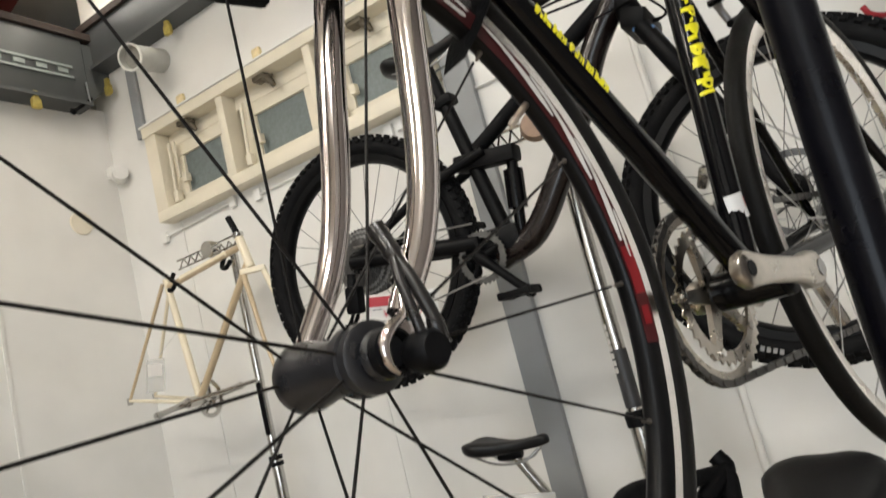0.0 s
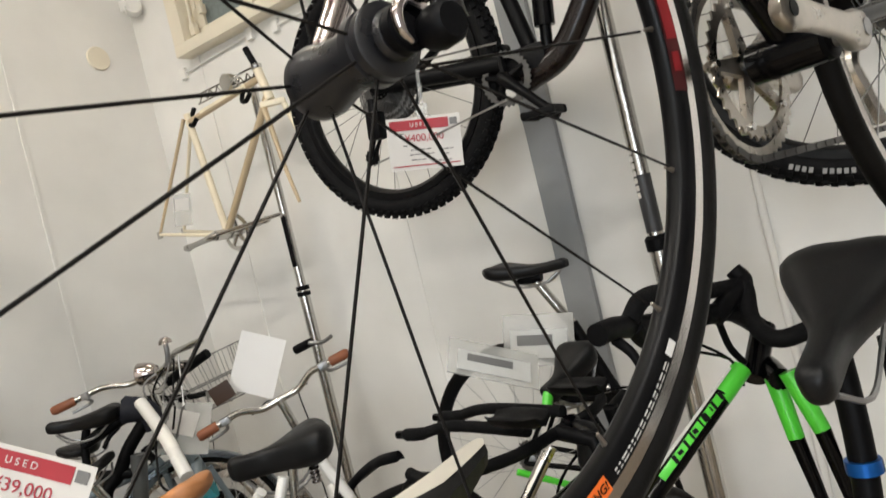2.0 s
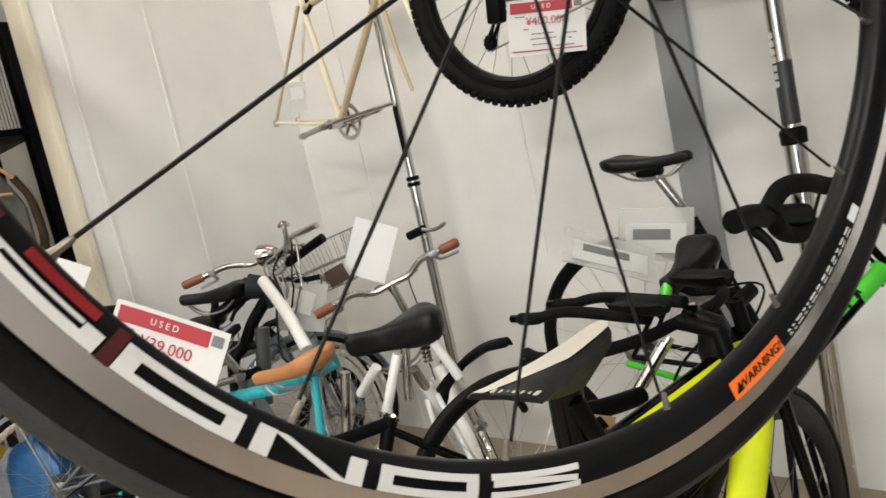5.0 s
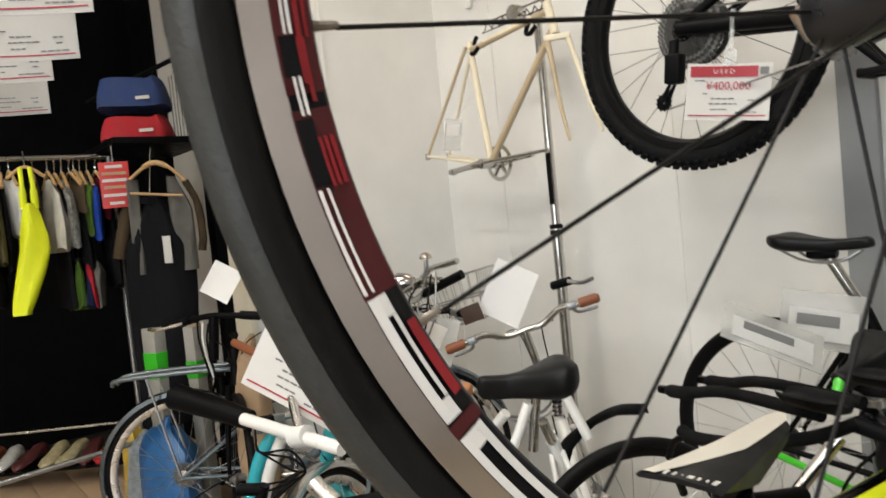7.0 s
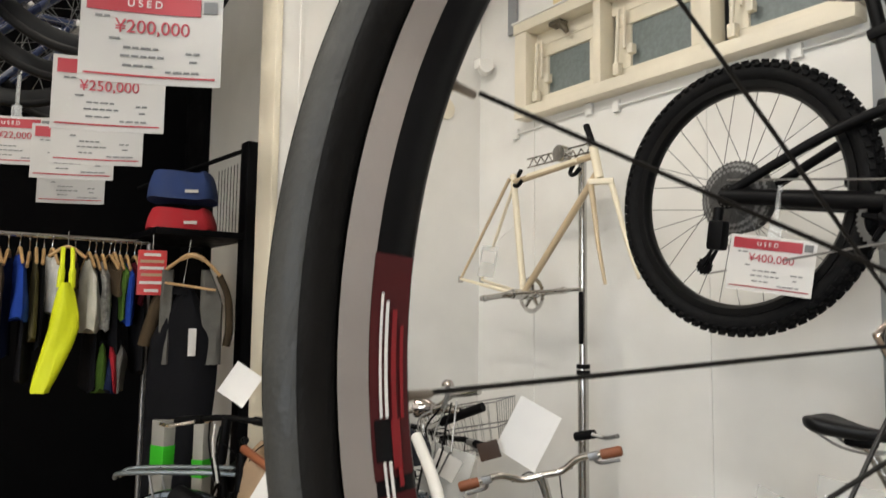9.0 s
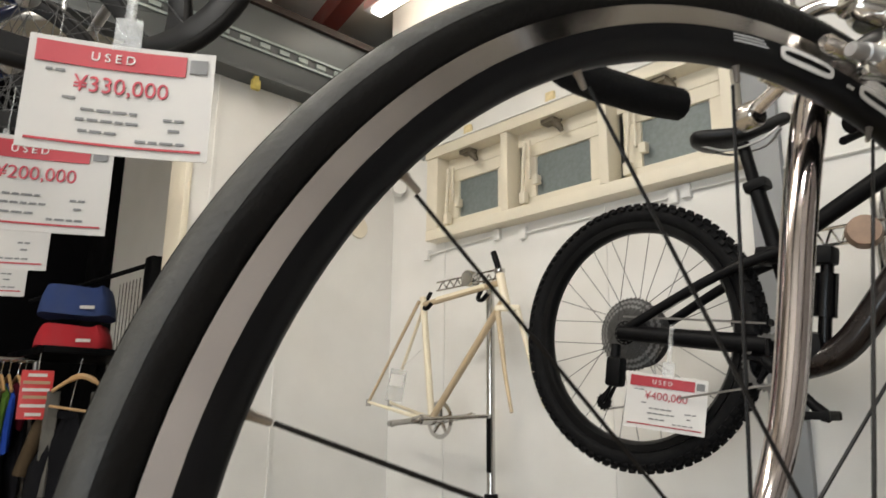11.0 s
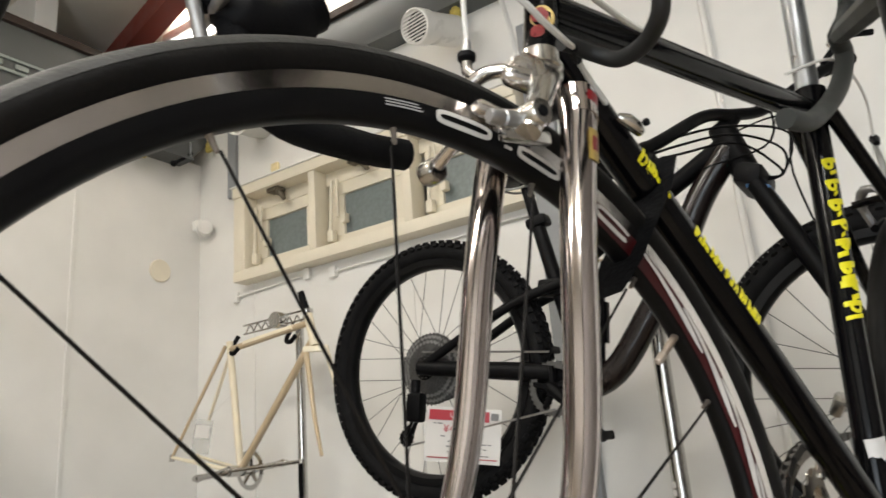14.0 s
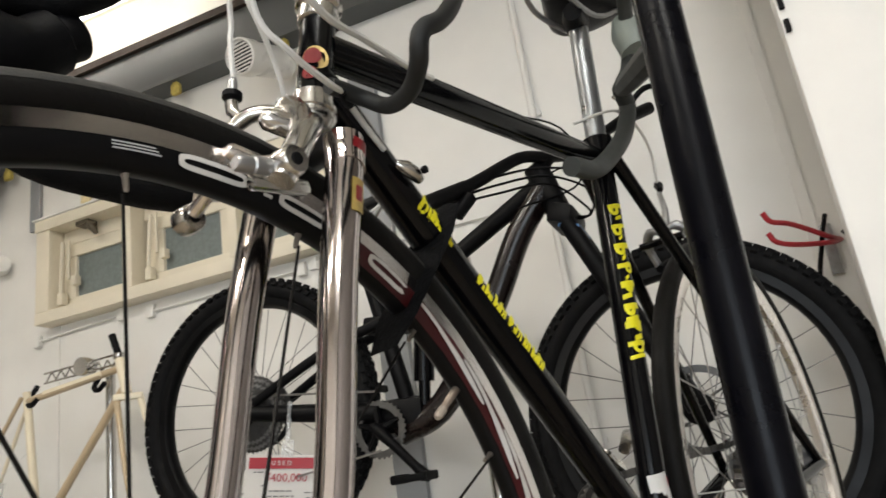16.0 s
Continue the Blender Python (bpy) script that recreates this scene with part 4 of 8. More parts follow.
# prints on the fork
bm = lathe([(0.0134, -0.007), (0.0134, 0.006)], 10, Matrix.Translation(S(0.1045, 0.315, -0.0388)) @ Matrix.Rotation(radians(14), 4, "Y") @ Matrix.Rotation(radians(90), 4, "X"), arc=(72, 140))
part("sticker", bm, RED_INK, road)
bm = lathe([(0.0126, -0.011), (0.0126, 0.011)], 10, Matrix.Translation(S(0.0945, 0.28, -0.0431)) @ Matrix.Rotation(radians(10), 4, "Y") @ Matrix.Rotation(radians(90), 4, "X"), arc=(74, 124))
part("sticker", bm, mat("gold_print", (0.42, 0.3, 0.08), 0.4, var=0.4, scale=160), road)
bm = lathe([(0.0128, -0.004), (0.0128, 0.006)], 6, Matrix.Translation(S(0.0945, 0.28, -0.0431)) @ Matrix.Rotation(radians(10), 4, "Y") @ Matrix.Rotation(radians(90), 4, "X"), arc=(86, 112))
part("sticker", bm, RED_INK, road)
# quick release
bm = lathe([(0, -0.077), (0.0085, -0.077), (0.0108, -0.074), (0.0112, -0.064), (0.0095, -0.0585), (0.0, -0.0585)], 24, Matrix.Translation(S(0.0105, -0.004)))
part("quick_release", bm, MATT_BLACK, road)
LEVER_BLACK = mat("dark_alloy", (0.014, 0.0125, 0.012), 0.26, 0.3)
line = smooth_line([S(0.0155, 0.069, -0.044), S(0.015, 0.062, -0.048), S(0.0148, 0.05, -0.055), S(0.0158, 0.033, -0.064), S(0.0182, 0.013, -0.07), S(0.0185, -0.002, -0.071)], 5)
part("lever", tube(line, [0.003] + [0.0058] * 5 + [0.0052] * 5 + [0.0038] * 10 + [0.0048] * 4 + [0.006], 14), LEVER_BLACK, road, "black quick release lever")
line = smooth_line([S(0.0135, 0.05, -0.056), S(0.0095, 0.034, -0.062), S(0.0085, 0.018, -0.067), S(0.009, 0.002, -0.07)], 5)
part("lever_rib", tube(line, [0.002] + [0.0029] * 14 + [0.0034], 10), LEVER_BLACK, road)
line = smooth_line([S(0.0062, 0.0265, -0.063), S(0.0025, 0.0165, -0.066), S(-0.0065, 0.0115, -0.067), S(-0.0135, 0.0035, -0.067), S(-0.013, -0.006, -0.067), S(-0.0085, -0.0115, -0.067)], 5)
part("cam_guard", tube(line, [0.0012 + 0.0022 * math.sin(math.pi * k / (len(line) - 1)) for k in range(len(line))], 10), CHROME, road, "chrome cam guard")
bm = lathe([(0.0105, -0.058), (0.0128, -0.057), (0.0128, -0.051), (0.0105, -0.05)], 24, closed=True)
part("axle_nut", bm, MATT_BLACK, road)
# handlebar
drop_bar(road, S(0.05, 0.525), 0.4, 0.075, 0.145, TAPE, MATT_BLACK, levers=False, back=0.095)
for s in (-1, 1):
    line = smooth_line([S(0.052, 0.507, s * 0.198), S(0.03, 0.492, s * 0.2), S(0.006, 0.474, s * 0.2), S(-0.022, 0.474, s * 0.2), S(-0.048, 0.49, s * 0.2), S(-0.066, 0.512, s * 0.199), S(-0.07, 0.532, s * 0.198)], 5)
    hood = part("brake_hood", tube(line, [0.012] + [0.02] * 4 + [0.026] * 6 + [0.0265] * 6 + [0.021] * 6 + [0.016] * 7 + [0.008], 16), MATT_BLACK, road, "black rubber brake hood")
    line = smooth_line([S(-0.062, 0.512, s * 0.197), S(-0.066, 0.482, s * 0.198), S(-0.061, 0.455, s * 0.199), S(-0.053, 0.428, s * 0.2), S(-0.038, 0.398, s * 0.2)], 5)
    part("brake_lever", tube(line, [0.0066] * 8 + [0.006] * 8 + [0.005] * 5, 12), DULL_STEEL, hood, "dull silver brake lever")
    part("pivot_bolt", rod(S(-0.049, 0.471, s * 0.17), S(-0.049, 0.471, s * 0.228), 0.0055, 10), DULL_STEEL, hood)
frame_tube(road, "stem", S(0.137, 0.47), S(0.142, 0.515), 0.0125, None, SILVER)
frame_tube(road, "stem", S(0.142, 0.512), S(0.05, 0.525), 0.0125, None, SILVER)
# front brake
def arm(pts, rs):
    line = smooth_line(pts, 5)
    n = len(line) - 1
    return line, [rs[0] + (rs[1] - rs[0]) * min(1, 2 * k / n) if k < n / 2 else rs[1] + (rs[2] - rs[1]) * (2 * k / n - 1) for k in range(n + 1)]


line, rs = arm([S(0.093, 0.356, 0.004), S(0.086, 0.353, -0.014), S(0.078, 0.338, -0.03), S(0.07, 0.322, -0.04), S(0.062, 0.306, -0.046)], (0.007, 0.0088, 0.0078))
bm = tube(line, rs, 14)
tube([S(0.088, 0.334, -0.036), S(0.08, 0.328, -0.039), S(0.068, 0.316, -0.044), S(0.054, 0.294, -0.048), S(0.046, 0.28, -0.048)], [0.004, 0.0082, 0.0088, 0.0084, 0.0072], 14, bm)
tube([S(0.05, 0.329, -0.029), S(0.053, 0.328, -0.03), S(0.066, 0.326, -0.033), S(0.08, 0.325, -0.036)], [0.004, 0.0068, 0.0078, 0.0075], 14, bm)
part("brake_caliper", bm, SILVER, road, "polished silver caliper brake")
line, rs = arm([S(0.094, 0.354, 0.0), S(0.088, 0.361, 0.01), S(0.077, 0.358, 0.022), S(0.068, 0.342, 0.032), S(0.06, 0.303, 0.038)], (0.0048, 0.0056, 0.0046))
bm = tube(line, rs, 12)
tube([S(0.078, 0.358, 0.024), S(0.074, 0.366, 0.03), S(0.0738, 0.373, 0.03)], [0.0042, 0.0046, 0.0046], 12, bm)
part("brake_caliper", bm, SILVER, road)
bm = lathe([(0, -0.007), (0.0038, -0.007), (0.0046, -0.004), (0.0046, 0.003), (0, 0.003)], 8, Matrix.Translation(S(0.091, 0.362, -0.002)) @ Matrix.Rotation(radians(70), 4, "X"))
part("pivot_nut", bm, DULL_STEEL, road)
for s in (-1, 1):
    bm = lathe([(0.0045, -0.0075), (0.0078, -0.0075), (0.0092, -0.0055), (0.0092, 0.005), (0, 0.005)], 24, Matrix.Translation(S(0.05, 0.291, s * 0.05)))
    part("pad_clamp", bm, SILVER, road)
    bm = lathe([(0.0, -0.0085), (0.0034, -0.0085), (0.0042, -0.007), (0.0042, 0.0), (0.0, 0.0)], 12, Matrix.Translation(S(0.05, 0.291, s * 0.05)))
    part("pad_bolt", bm, MATT_BLACK, road)
    bm = tube([S(0.03, 0.305, s * 0.0215), S(0.033, 0.305, s * 0.0215), S(0.058, 0.302, s * 0.0215), S(0.062, 0.3, s * 0.0215)], [0.0032, 0.0052, 0.0052, 0.0032], 10)
    tube([S(0.05, 0.302, s * 0.022), S(0.05, 0.293, s * 0.046)], [0.0042, 0.0052], 10, bm)
    part("brake_shoe", bm, ALU, road, "silver brake shoe holder")
bm = tube([S(0.02, 0.2868, -0.043), S(0.0215, 0.2868, -0.043), S(0.03, 0.2875, -0.043), S(0.031, 0.2875, -0.043), S(0.042, 0.2885, -0.043)], [0.0036, 0.0048, 0.0048, 0.0058, 0.0058], 16)
part("pad_barrel", bm, DULL_STEEL, road, "dull silver adjusting barrel of the brake")
part("pad_plate", box((0.04, 0.008, 0.009), Matrix.Translation(S(0.049, 0.2805, -0.042)) @ Matrix.Rotation(radians(-6), 4, "Y"), None, 0.003), SILVER, road)
lathe_m = Matrix.Translation(S(0.0748, 0.379, 0.03)) @ Matrix.Rotation(radians(6), 4, "Y") @ Matrix.Rotation(radians(90), 4, "X")
bm = lathe([(0.0, -0.005), (0.0048, -0.005), (0.0068, -0.003), (0.0068, 0.001), (0.0, 0.001)], 18, lathe_m)
part("barrel_adjuster", bm, MATT_BLACK, road)
bm = lathe([(0.0, 0.001), (0.0035, 0.001), (0.0032, 0.011), (0.0024, 0.013), (0, 0.013)], 14, lathe_m)
part("ferrule", bm, DULL_STEEL, road)
CABLE_WHITE = mat("white_cable", (0.66, 0.65, 0.62), 0.4, var=0.05)
cable(road, [S(0.0765, 0.392, 0.03), S(0.074, 0.42, 0.027), S(0.07, 0.445, 0.02), S(0.03, 0.56, -0.02), S(0.0, 0.6, -0.1), S(0.03, 0.54, -0.17)], 0.0021, CABLE_WHITE)
cable(road, [S(0.091, 0.367, -0.004), S(0.078, 0.385, -0.012), S(0.055, 0.414, -0.02), S(0.02, 0.5, -0.01), S(0.0, 0.56, 0.08)], 0.0018, CABLE_WHITE)
cable(road, [S(0.168, 0.344, -0.016), S(0.146, 0.353, -0.022), S(0.124, 0.36, -0.03)], 0.0021, CABLE_WHITE)
cable(road, [S(0.124, 0.36, -0.03), S(0.105, 0.358, -0.042)], 0.0036, MATT_BLACK, "cable_stop")
cable(road, [S(0.105, 0.358, -0.042), S(0.086, 0.354, -0.05), S(0.049, 0.356, -0.06), S(0.026, 0.378, -0.06), S(0.0, 0.45, -0.09), S(0.0, 0.53, -0.17)], 0.0021, CABLE_WHITE)
cable(road, [S(0.24, 0.428, -0.016), S(0.209, 0.424, -0.02), S(0.138, 0.41, -0.04), S(0.073, 0.398, -0.06), S(0.02, 0.43, -0.08), S(0.0, 0.52, -0.17)], 0.0025, CABLE_WHITE)
# shifter bosses, chainset, mechs
bm = tube([S(0.176, 0.334, -0.019), S(0.182, 0.331, -0.022), S(0.192, 0.327, -0.023), S(0.197, 0.324, -0.022)], [0.003, 0.0055, 0.0055, 0.0035], 10)
part("cable_boss", bm, SILVER, road, "small silver cable boss")
part("screw", rod(S(0.192, 0.328, -0.03), S(0.192, 0.328, -0.033), 0.003, 8), MATT_BLACK, road)
WORN_ALLOY = mat("worn_alloy", (0.42, 0.385, 0.34), 0.3, 1.0, var=0.3, scale=60)
BBX = S(0.513, -0.01)


def toothed_ring(R_, y, width, material):
    """A chainring with teeth and a bolted inner edge."""
    bm = bmesh.new()
    n = int(R_ * 2 * math.pi / 0.0127)
    rows = []
    for j in range(n * 4):
        a = math.tau * j / (n * 4)
        q = R_ + (-0.0028, -0.001, 0.0028, -0.001)[j % 4]
        rows.append([bm.verts.new(BBX + Vector((r * math.cos(a), y + dy, r * math.sin(a)))) for r, dy in ((q, -0.0011), (q, 0.0011), (R_ - width, 0.0018), (R_ - width, -0.0018))])
    for p, q in zip(rows, rows[1:] + rows[:1]):
        for k in range(4):
            bm.faces.new((p[k], q[k], q[(k + 1) % 4], p[(k + 1) % 4]))
    bmesh.ops.recalc_face_normals(bm, faces=bm.faces)
    return part("chainring", bm, material, road, "worn alloy chainring")


ring = toothed_ring(0.095, 0.049, 0.012, WORN_ALLOY)
toothed_ring(0.075, 0.042, 0.013, WORN_ALLOY)
for k in range(5):
    a = math.tau * k / 5 + 0.55
    d_ = Vector((math.cos(a), 0, math.sin(a)))
    n_ = Vector((-d_.z, 0, d_.x))
    secs = [[BBX + d_ * r + n_ * (w_ * u) + Vector((0, 0.047 + 0.0045 * v, 0)) for u, v in ((-1, -1), (1, -1), (1, 0.4), (0.5, 1), (-0.5, 1), (-1, 0.4))] for r, w_ in ((0.012, 0.011), (0.03, 0.0085), (0.052, 0.006), (0.066, 0.0062), (0.072, 0.003))]
    part("spider_arm", loft(secs), WORN_ALLOY, road)
    part("ring_bolt", rod(BBX + d_ * 0.0655 + Vector((0, 0.038, 0)), BBX + d_ * 0.0655 + Vector((0, 0.0535, 0)), 0.0042, 12), SILVER, road)
part("spindle", rod(BBX + Vector((0, -0.062, 0)), BBX + Vector((0, 0.055, 0)), 0.0085, 16), DULL_STEEL, road)
part("bearing_cup", lathe([(0.0, -0.043), (0.0165, -0.043), (0.019, -0.041), (0.019, -0.034), (0.0, -0.034)], 24, Matrix.Translation(BBX)), MATT_BLACK, road)


def crank(side, angle, length):
    """A forged arm from the spindle to the pedal eye, oval in section."""
    a = radians(angle)
    d_, n_ = Vector((math.cos(a), 0, math.sin(a))), Vector((-math.sin(a), 0, math.cos(a)))
    secs = []
    for f, w_, th, off in ((-0.115, 0.006, 0.004, 0.06), (-0.1, 0.0125, 0.0085, 0.06), (-0.03, 0.0185, 0.0105, 0.0605), (0.07, 0.0185, 0.0105, 0.061), (0.17, 0.0135, 0.0085, 0.063), (0.35, 0.0122, 0.0072, 0.067), (0.7, 0.0122, 0.0066, 0.072), (0.88, 0.0142, 0.0068, 0.074), (1.0, 0.0165, 0.0068, 0.0745), (1.07, 0.0122, 0.0064, 0.0745), (1.1, 0.005, 0.005, 0.0745)):
        secs.append([BBX + d_ * (length * f) + n_ * (w_ * math.copysign(abs(math.cos(q)) ** 0.7, math.cos(q))) + Vector((0, side * (off + th * math.copysign(abs(math.sin(q)) ** 0.6, math.sin(q))), 0)) for q in [math.tau * k / 20 for k in range(20)]])
    bm = loft(secs)
    bmesh.ops.recalc_face_normals(bm, faces=bm.faces)
    top = part("crank_arm", bm, WORN_ALLOY, road, "worn polished alloy crank arm")
    eye = BBX + d_ * length
    part("pedal_hole", rod(eye + Vector((0, side * 0.0795, 0)), eye + Vector((0, side * 0.0818, 0)), 0.0068, 16), MATT_BLACK, top)
    part("crank_bolt", rod(BBX + Vector((0, side * 0.066, 0)), BBX + Vector((0, side * 0.0722, 0)), 0.0085, 16), DULL_STEEL, top)


crank(-1, 175.7, 0.162)
crank(1, -4.3, 0.162)
# chain round the front of the large ring and back to the sprockets
bm = bmesh.new()
path = [BBX + Vector((0.0955 * math.cos(radians(a)), 0.049, 0.0955 * math.sin(radians(a)))) for a in range(84, 280, 7)]
back_top, back_low = RC + Vector((0, 0.045, 0.04)), RC + Vector((0.02, 0.06, -0.16))
path = [path[0].lerp(back_top, k / 30) for k in range(30, 0, -1)] + path + [path[-1].lerp(back_low, k / 30) for k in range(1, 31)]
for k, (p, q) in enumerate(zip(path, path[1:])):
    m = along(p, q, (0, 1, 0))
    L_ = (q - p).length
    for sd__ in (-1, 1):
        box((L_ * 1.25, 0.0078, 0.0011), m @ Matrix.Translation((L_ / 2, 0, sd__ * (0.0026 if k % 2 else 0.0037))), bm)
    rod(m @ Vector((0, 0, -0.0044)), m @ Vector((0, 0, 0.0044)), 0.0036, 8, bm)
part("chain", bm, mat("oily_chain", (0.09, 0.085, 0.08), 0.4, 0.8, var=0.4, scale=200), road, "oily roller chain")["kind"] = "stuff"
bm = tube([S(0.532, 0.12, 0.012), S(0.545, 0.125, 0.026), S(0.55, 0.11, 0.038)], [0.006, 0.008, 0.006], 8)
tube(smooth_line([S(0.53, 0.112, 0.05), S(0.55, 0.1, 0.052), S(0.575, 0.085, 0.05)], 4), [0.004, 0.006, 0.006, 0.006, 0.006, 0.006, 0.006, 0.005, 0.004], 6, bm)
part("front_mech", bm, SILVER, road, "silver front derailleur")
bm = tube(smooth_line([RC + Vector((0.01, 0.085, -0.02)), RC + Vector((-0.01, 0.09, -0.06)), RC + Vector((0.0, 0.085, -0.1)), RC + Vector((0.02, 0.08, -0.15))], 4), 0.011, 8)
part("rear_mech", bm, SILVER, road)
part("sticker", lathe([(0.0149, -0.0135), (0.0149, 0.0135)], 16, Matrix.Translation(S(0.5215, 0.073)) @ Matrix.Rotation(radians(-7), 4, "Y") @ Matrix.Rotation(radians(90), 4, "X"), arc=(10, 300)), PAPER, road, "white and red frame sticker")
part("sticker", lathe([(0.0152, -0.001), (0.0152, 0.0085)], 12, Matrix.Translation(S(0.5215, 0.073)) @ Matrix.Rotation(radians(-7), 4, "Y") @ Matrix.Rotation(radians(90), 4, "X"), arc=(95, 150)), TAG_RED, road)
# rear brake
for s in (-1, 1):
    bm = tube(smooth_line([S(0.712, 0.372, -s * 0.005), S(0.718, 0.379, s * 0.018), S(0.732, 0.364, s * 0.03), S(0.745, 0.337, s * 0.026)], 4), [0.005] * 4 + [0.0065] * 5 + [0.005] * 4, 12)
    part("rear_brake_arm", bm, DULL_STEEL, road, "dull silver rear brake arm")
    part("brake_shoe", tube([S(0.728, 0.33, s * 0.02), S(0.765, 0.345, s * 0.02)], 0.0055, 8), MATT_BLACK, road)
part("brake_bridge", rod(S(0.705, 0.36, -0.03), S(0.705, 0.36, 0.03), 0.005, 10), BLACK, road)
part("cable_arm", tube([S(0.714, 0.376, -0.006), S(0.722, 0.405, -0.008), S(0.738, 0.436, 0.0)], [0.0058, 0.0042, 0.0034], 10), DULL_STEEL, road)
part("cable_nut", tube([S(0.734, 0.437, -0.004), S(0.742, 0.446, 0.0), S(0.744, 0.452, 0.002)], [0.004, 0.0065, 0.004], 8), RIM_BLACK, road)
cable(road, [S(0.74, 0.448, 0.0), S(0.71, 0.487, -0.012), S(0.65, 0.505, -0.022), S(0.58, 0.5, -0.026), S(0.5, 0.466, -0.01)], 0.0019, CABLE_WHITE)
# strap that ties the wheel to the down tube
bm = bmesh.new()
strap = loft([[(p + Vector((w_ * 0.013, y, w_ * 0.016))) for p, y in ((S(0.232, 0.305), -0.006), (S(0.23, 0.3), -0.021), (S(0.212, 0.272), -0.024), (S(0.19, 0.24), -0.02), (S(0.172, 0.217), -0.013), (S(0.172, 0.215), 0.013), (S(0.19, 0.24), 0.02), (S(0.232, 0.3), 0.019))] for w_ in (-1, -0.5, 0.5, 1)], bm)
part("strap", strap, mat("hook_strap", (0.003, 0.003, 0.0035), 0.95, var=0.3, bump=0.6, spec=0.1), road, "black hook and loop strap")

# ---- display stand that carries it ----
stand = thing("display_stand", pose(-0.004, 0.672, 0, 0, 0, YAW), "black floor to ceiling display pole with padded hooks", "stand")
LEAN = Matrix.Rotation(radians(-YAW), 3, "Z") @ Vector((0.0175, 0, 0))
pole_at = lambda z: LEAN * max(0.0, z - 1.3) + Vector((0, 0, z))
part("pole", tube([pole_at(z) for z in (0.02, 1.3, 1.93, 1.932)], [0.0215, 0.0215, 0.0212, 0.0166], 32), POLE_BLACK, stand)
part("pole", tube([pole_at(z) for z in (1.92, 3.68)], 0.016, 32), POLE_BLACK, stand)
part("foot", lathe([(0, 0), (0.06, 0), (0.06, 0.015), (0.03, 0.03), (0, 0.03)], 24, Matrix.Rotation(radians(90), 4, "X")), MATT_BLACK, stand)
bm = lathe([(0.0162, -0.03), (0.0205, -0.03), (0.0205, 0.03), (0.0162, 0.03)], 24, Matrix.Translation(pole_at(1.99)) @ Matrix.Rotation(radians(90), 4, "X"), closed=True)
box((0.04, 0.04, 0.05), Matrix.Translation(pole_at(1.99) + Vector((0.0, 0.035, 0))), bm, 0.008)
part("clamp", bm, mat("clamp_grey", (0.08, 0.095, 0.085), 0.45), stand)
HOOK = mat("hook_rubber", (0.006, 0.0065, 0.0065), 0.6, var=0.2)
to_stand = stand.matrix_world.inverted() @ road.matrix_world
bm = tube([to_stand @ p for p in smooth_line([S(0.4, 0.62, -0.12), S(0.3, 0.6, -0.14), S(0.17, 0.47, -0.135), S(0.113, 0.374, -0.13), S(0.089, 0.351, -0.125), S(0.094, 0.336, -0.115), S(0.114, 0.338, -0.09), S(0.129, 0.347, -0.06), S(0.124, 0.357, -0.045), S(0.11, 0.361, -0.04), S(0.097, 0.36, -0.04)], 6)], 0.0056, 14)
part("hook", bm, HOOK, stand, "grey rubber coated hook")
bm = tube([to_stand @ p for p in smooth_line([S(0.43, 0.64, -0.12), S(0.56, 0.64, -0.08), S(0.605, 0.566, -0.05), S(0.585, 0.526, -0.04), S(0.605, 0.508, -0.035), S(0.576, 0.459, -0.03), S(0.503, 0.406, -0.025), S(0.44, 0.393, -0.025)], 6)], [0.009] * 18 + [0.0105] * 25, 14)
part("hook", bm, mat("grey_rubber", (0.026, 0.029, 0.027), 0.6, var=0.2), stand, "grey rubber coated hook")
bm = lathe([(0, -0.03), (0.02, -0.03), (0.022, 0.0), (0.014, 0.02), (0, 0.02)], 14, to_stand @ Matrix.Translation(S(0.6, 0.6, -0.06)) @ Matrix.Rotation(radians(80), 4, "X"))
part("clamp_knob", bm, mat("clamp_pale", (0.2, 0.23, 0.21), 0.5), stand)
kink = to_stand @ S(0.583, 0.522, -0.04)
root = pole_at(kink.z - 0.058)
part("hook_bracket", tube([kink, kink.lerp(root, 0.15), kink.lerp(root, 0.6), root], [0.008, 0.0125, 0.0145, 0.0155], 8), mat("bracket_grey", (0.03, 0.032, 0.03), 0.5), stand, "dark grey bracket of the hook")
part("pivot_screw", rod(kink + Vector((-0.004, -0.012, 0.004)), kink + Vector((0.004, 0.012, -0.004)), 0.004, 10), ALU, stand)
# ---- full suspension mountain bicycle on the wall ----
MY = 1.69
mtb = thing("mountain_bicycle", pose(-0.10, MY, 1.53, 0, 0, 180) @ Matrix.Rotation(radians(0), 4, "Y"), "matt black full suspension mountain bicycle hung by the wall", "bicycle")
# local: x to the rear (world -x), y towards the camera
Q = lambda wx, wz, y=0.0: Vector((-0.10 - wx, y, wz - 1.53))
wheel(mtb, "rear_wheel", Q(-1.222, 1.70), 0.366, 0.06, 0.024, RUBBER_MTB, RIM_BLACK, 28, SPOKE_DULL, 0.0011, MATT_BLACK, 0.022, knobs=80, cogs=11, hub_w=0.1, disc=0.09)
wheel(mtb, "front_wheel", Q(-0.10, 1.53), 0.366, 0.06, 0.024, RUBBER_MTB, RIM_BLACK, 28, SPOKE_DULL, 0.0011, MATT_BLACK, 0.022, knobs=80, hub_w=0.09, disc=0.095)
frame_tube(mtb, "down_tube", Q(-0.335, 2.1), Q(-0.80, 1.588), 0.032, 0.034, DARK_BROWN, "glossy dark brown down tube", bend=[Q(-0.42, 2.0), Q(-0.5, 1.865), Q(-0.59, 1.74), Q(-0.69, 1.625)])
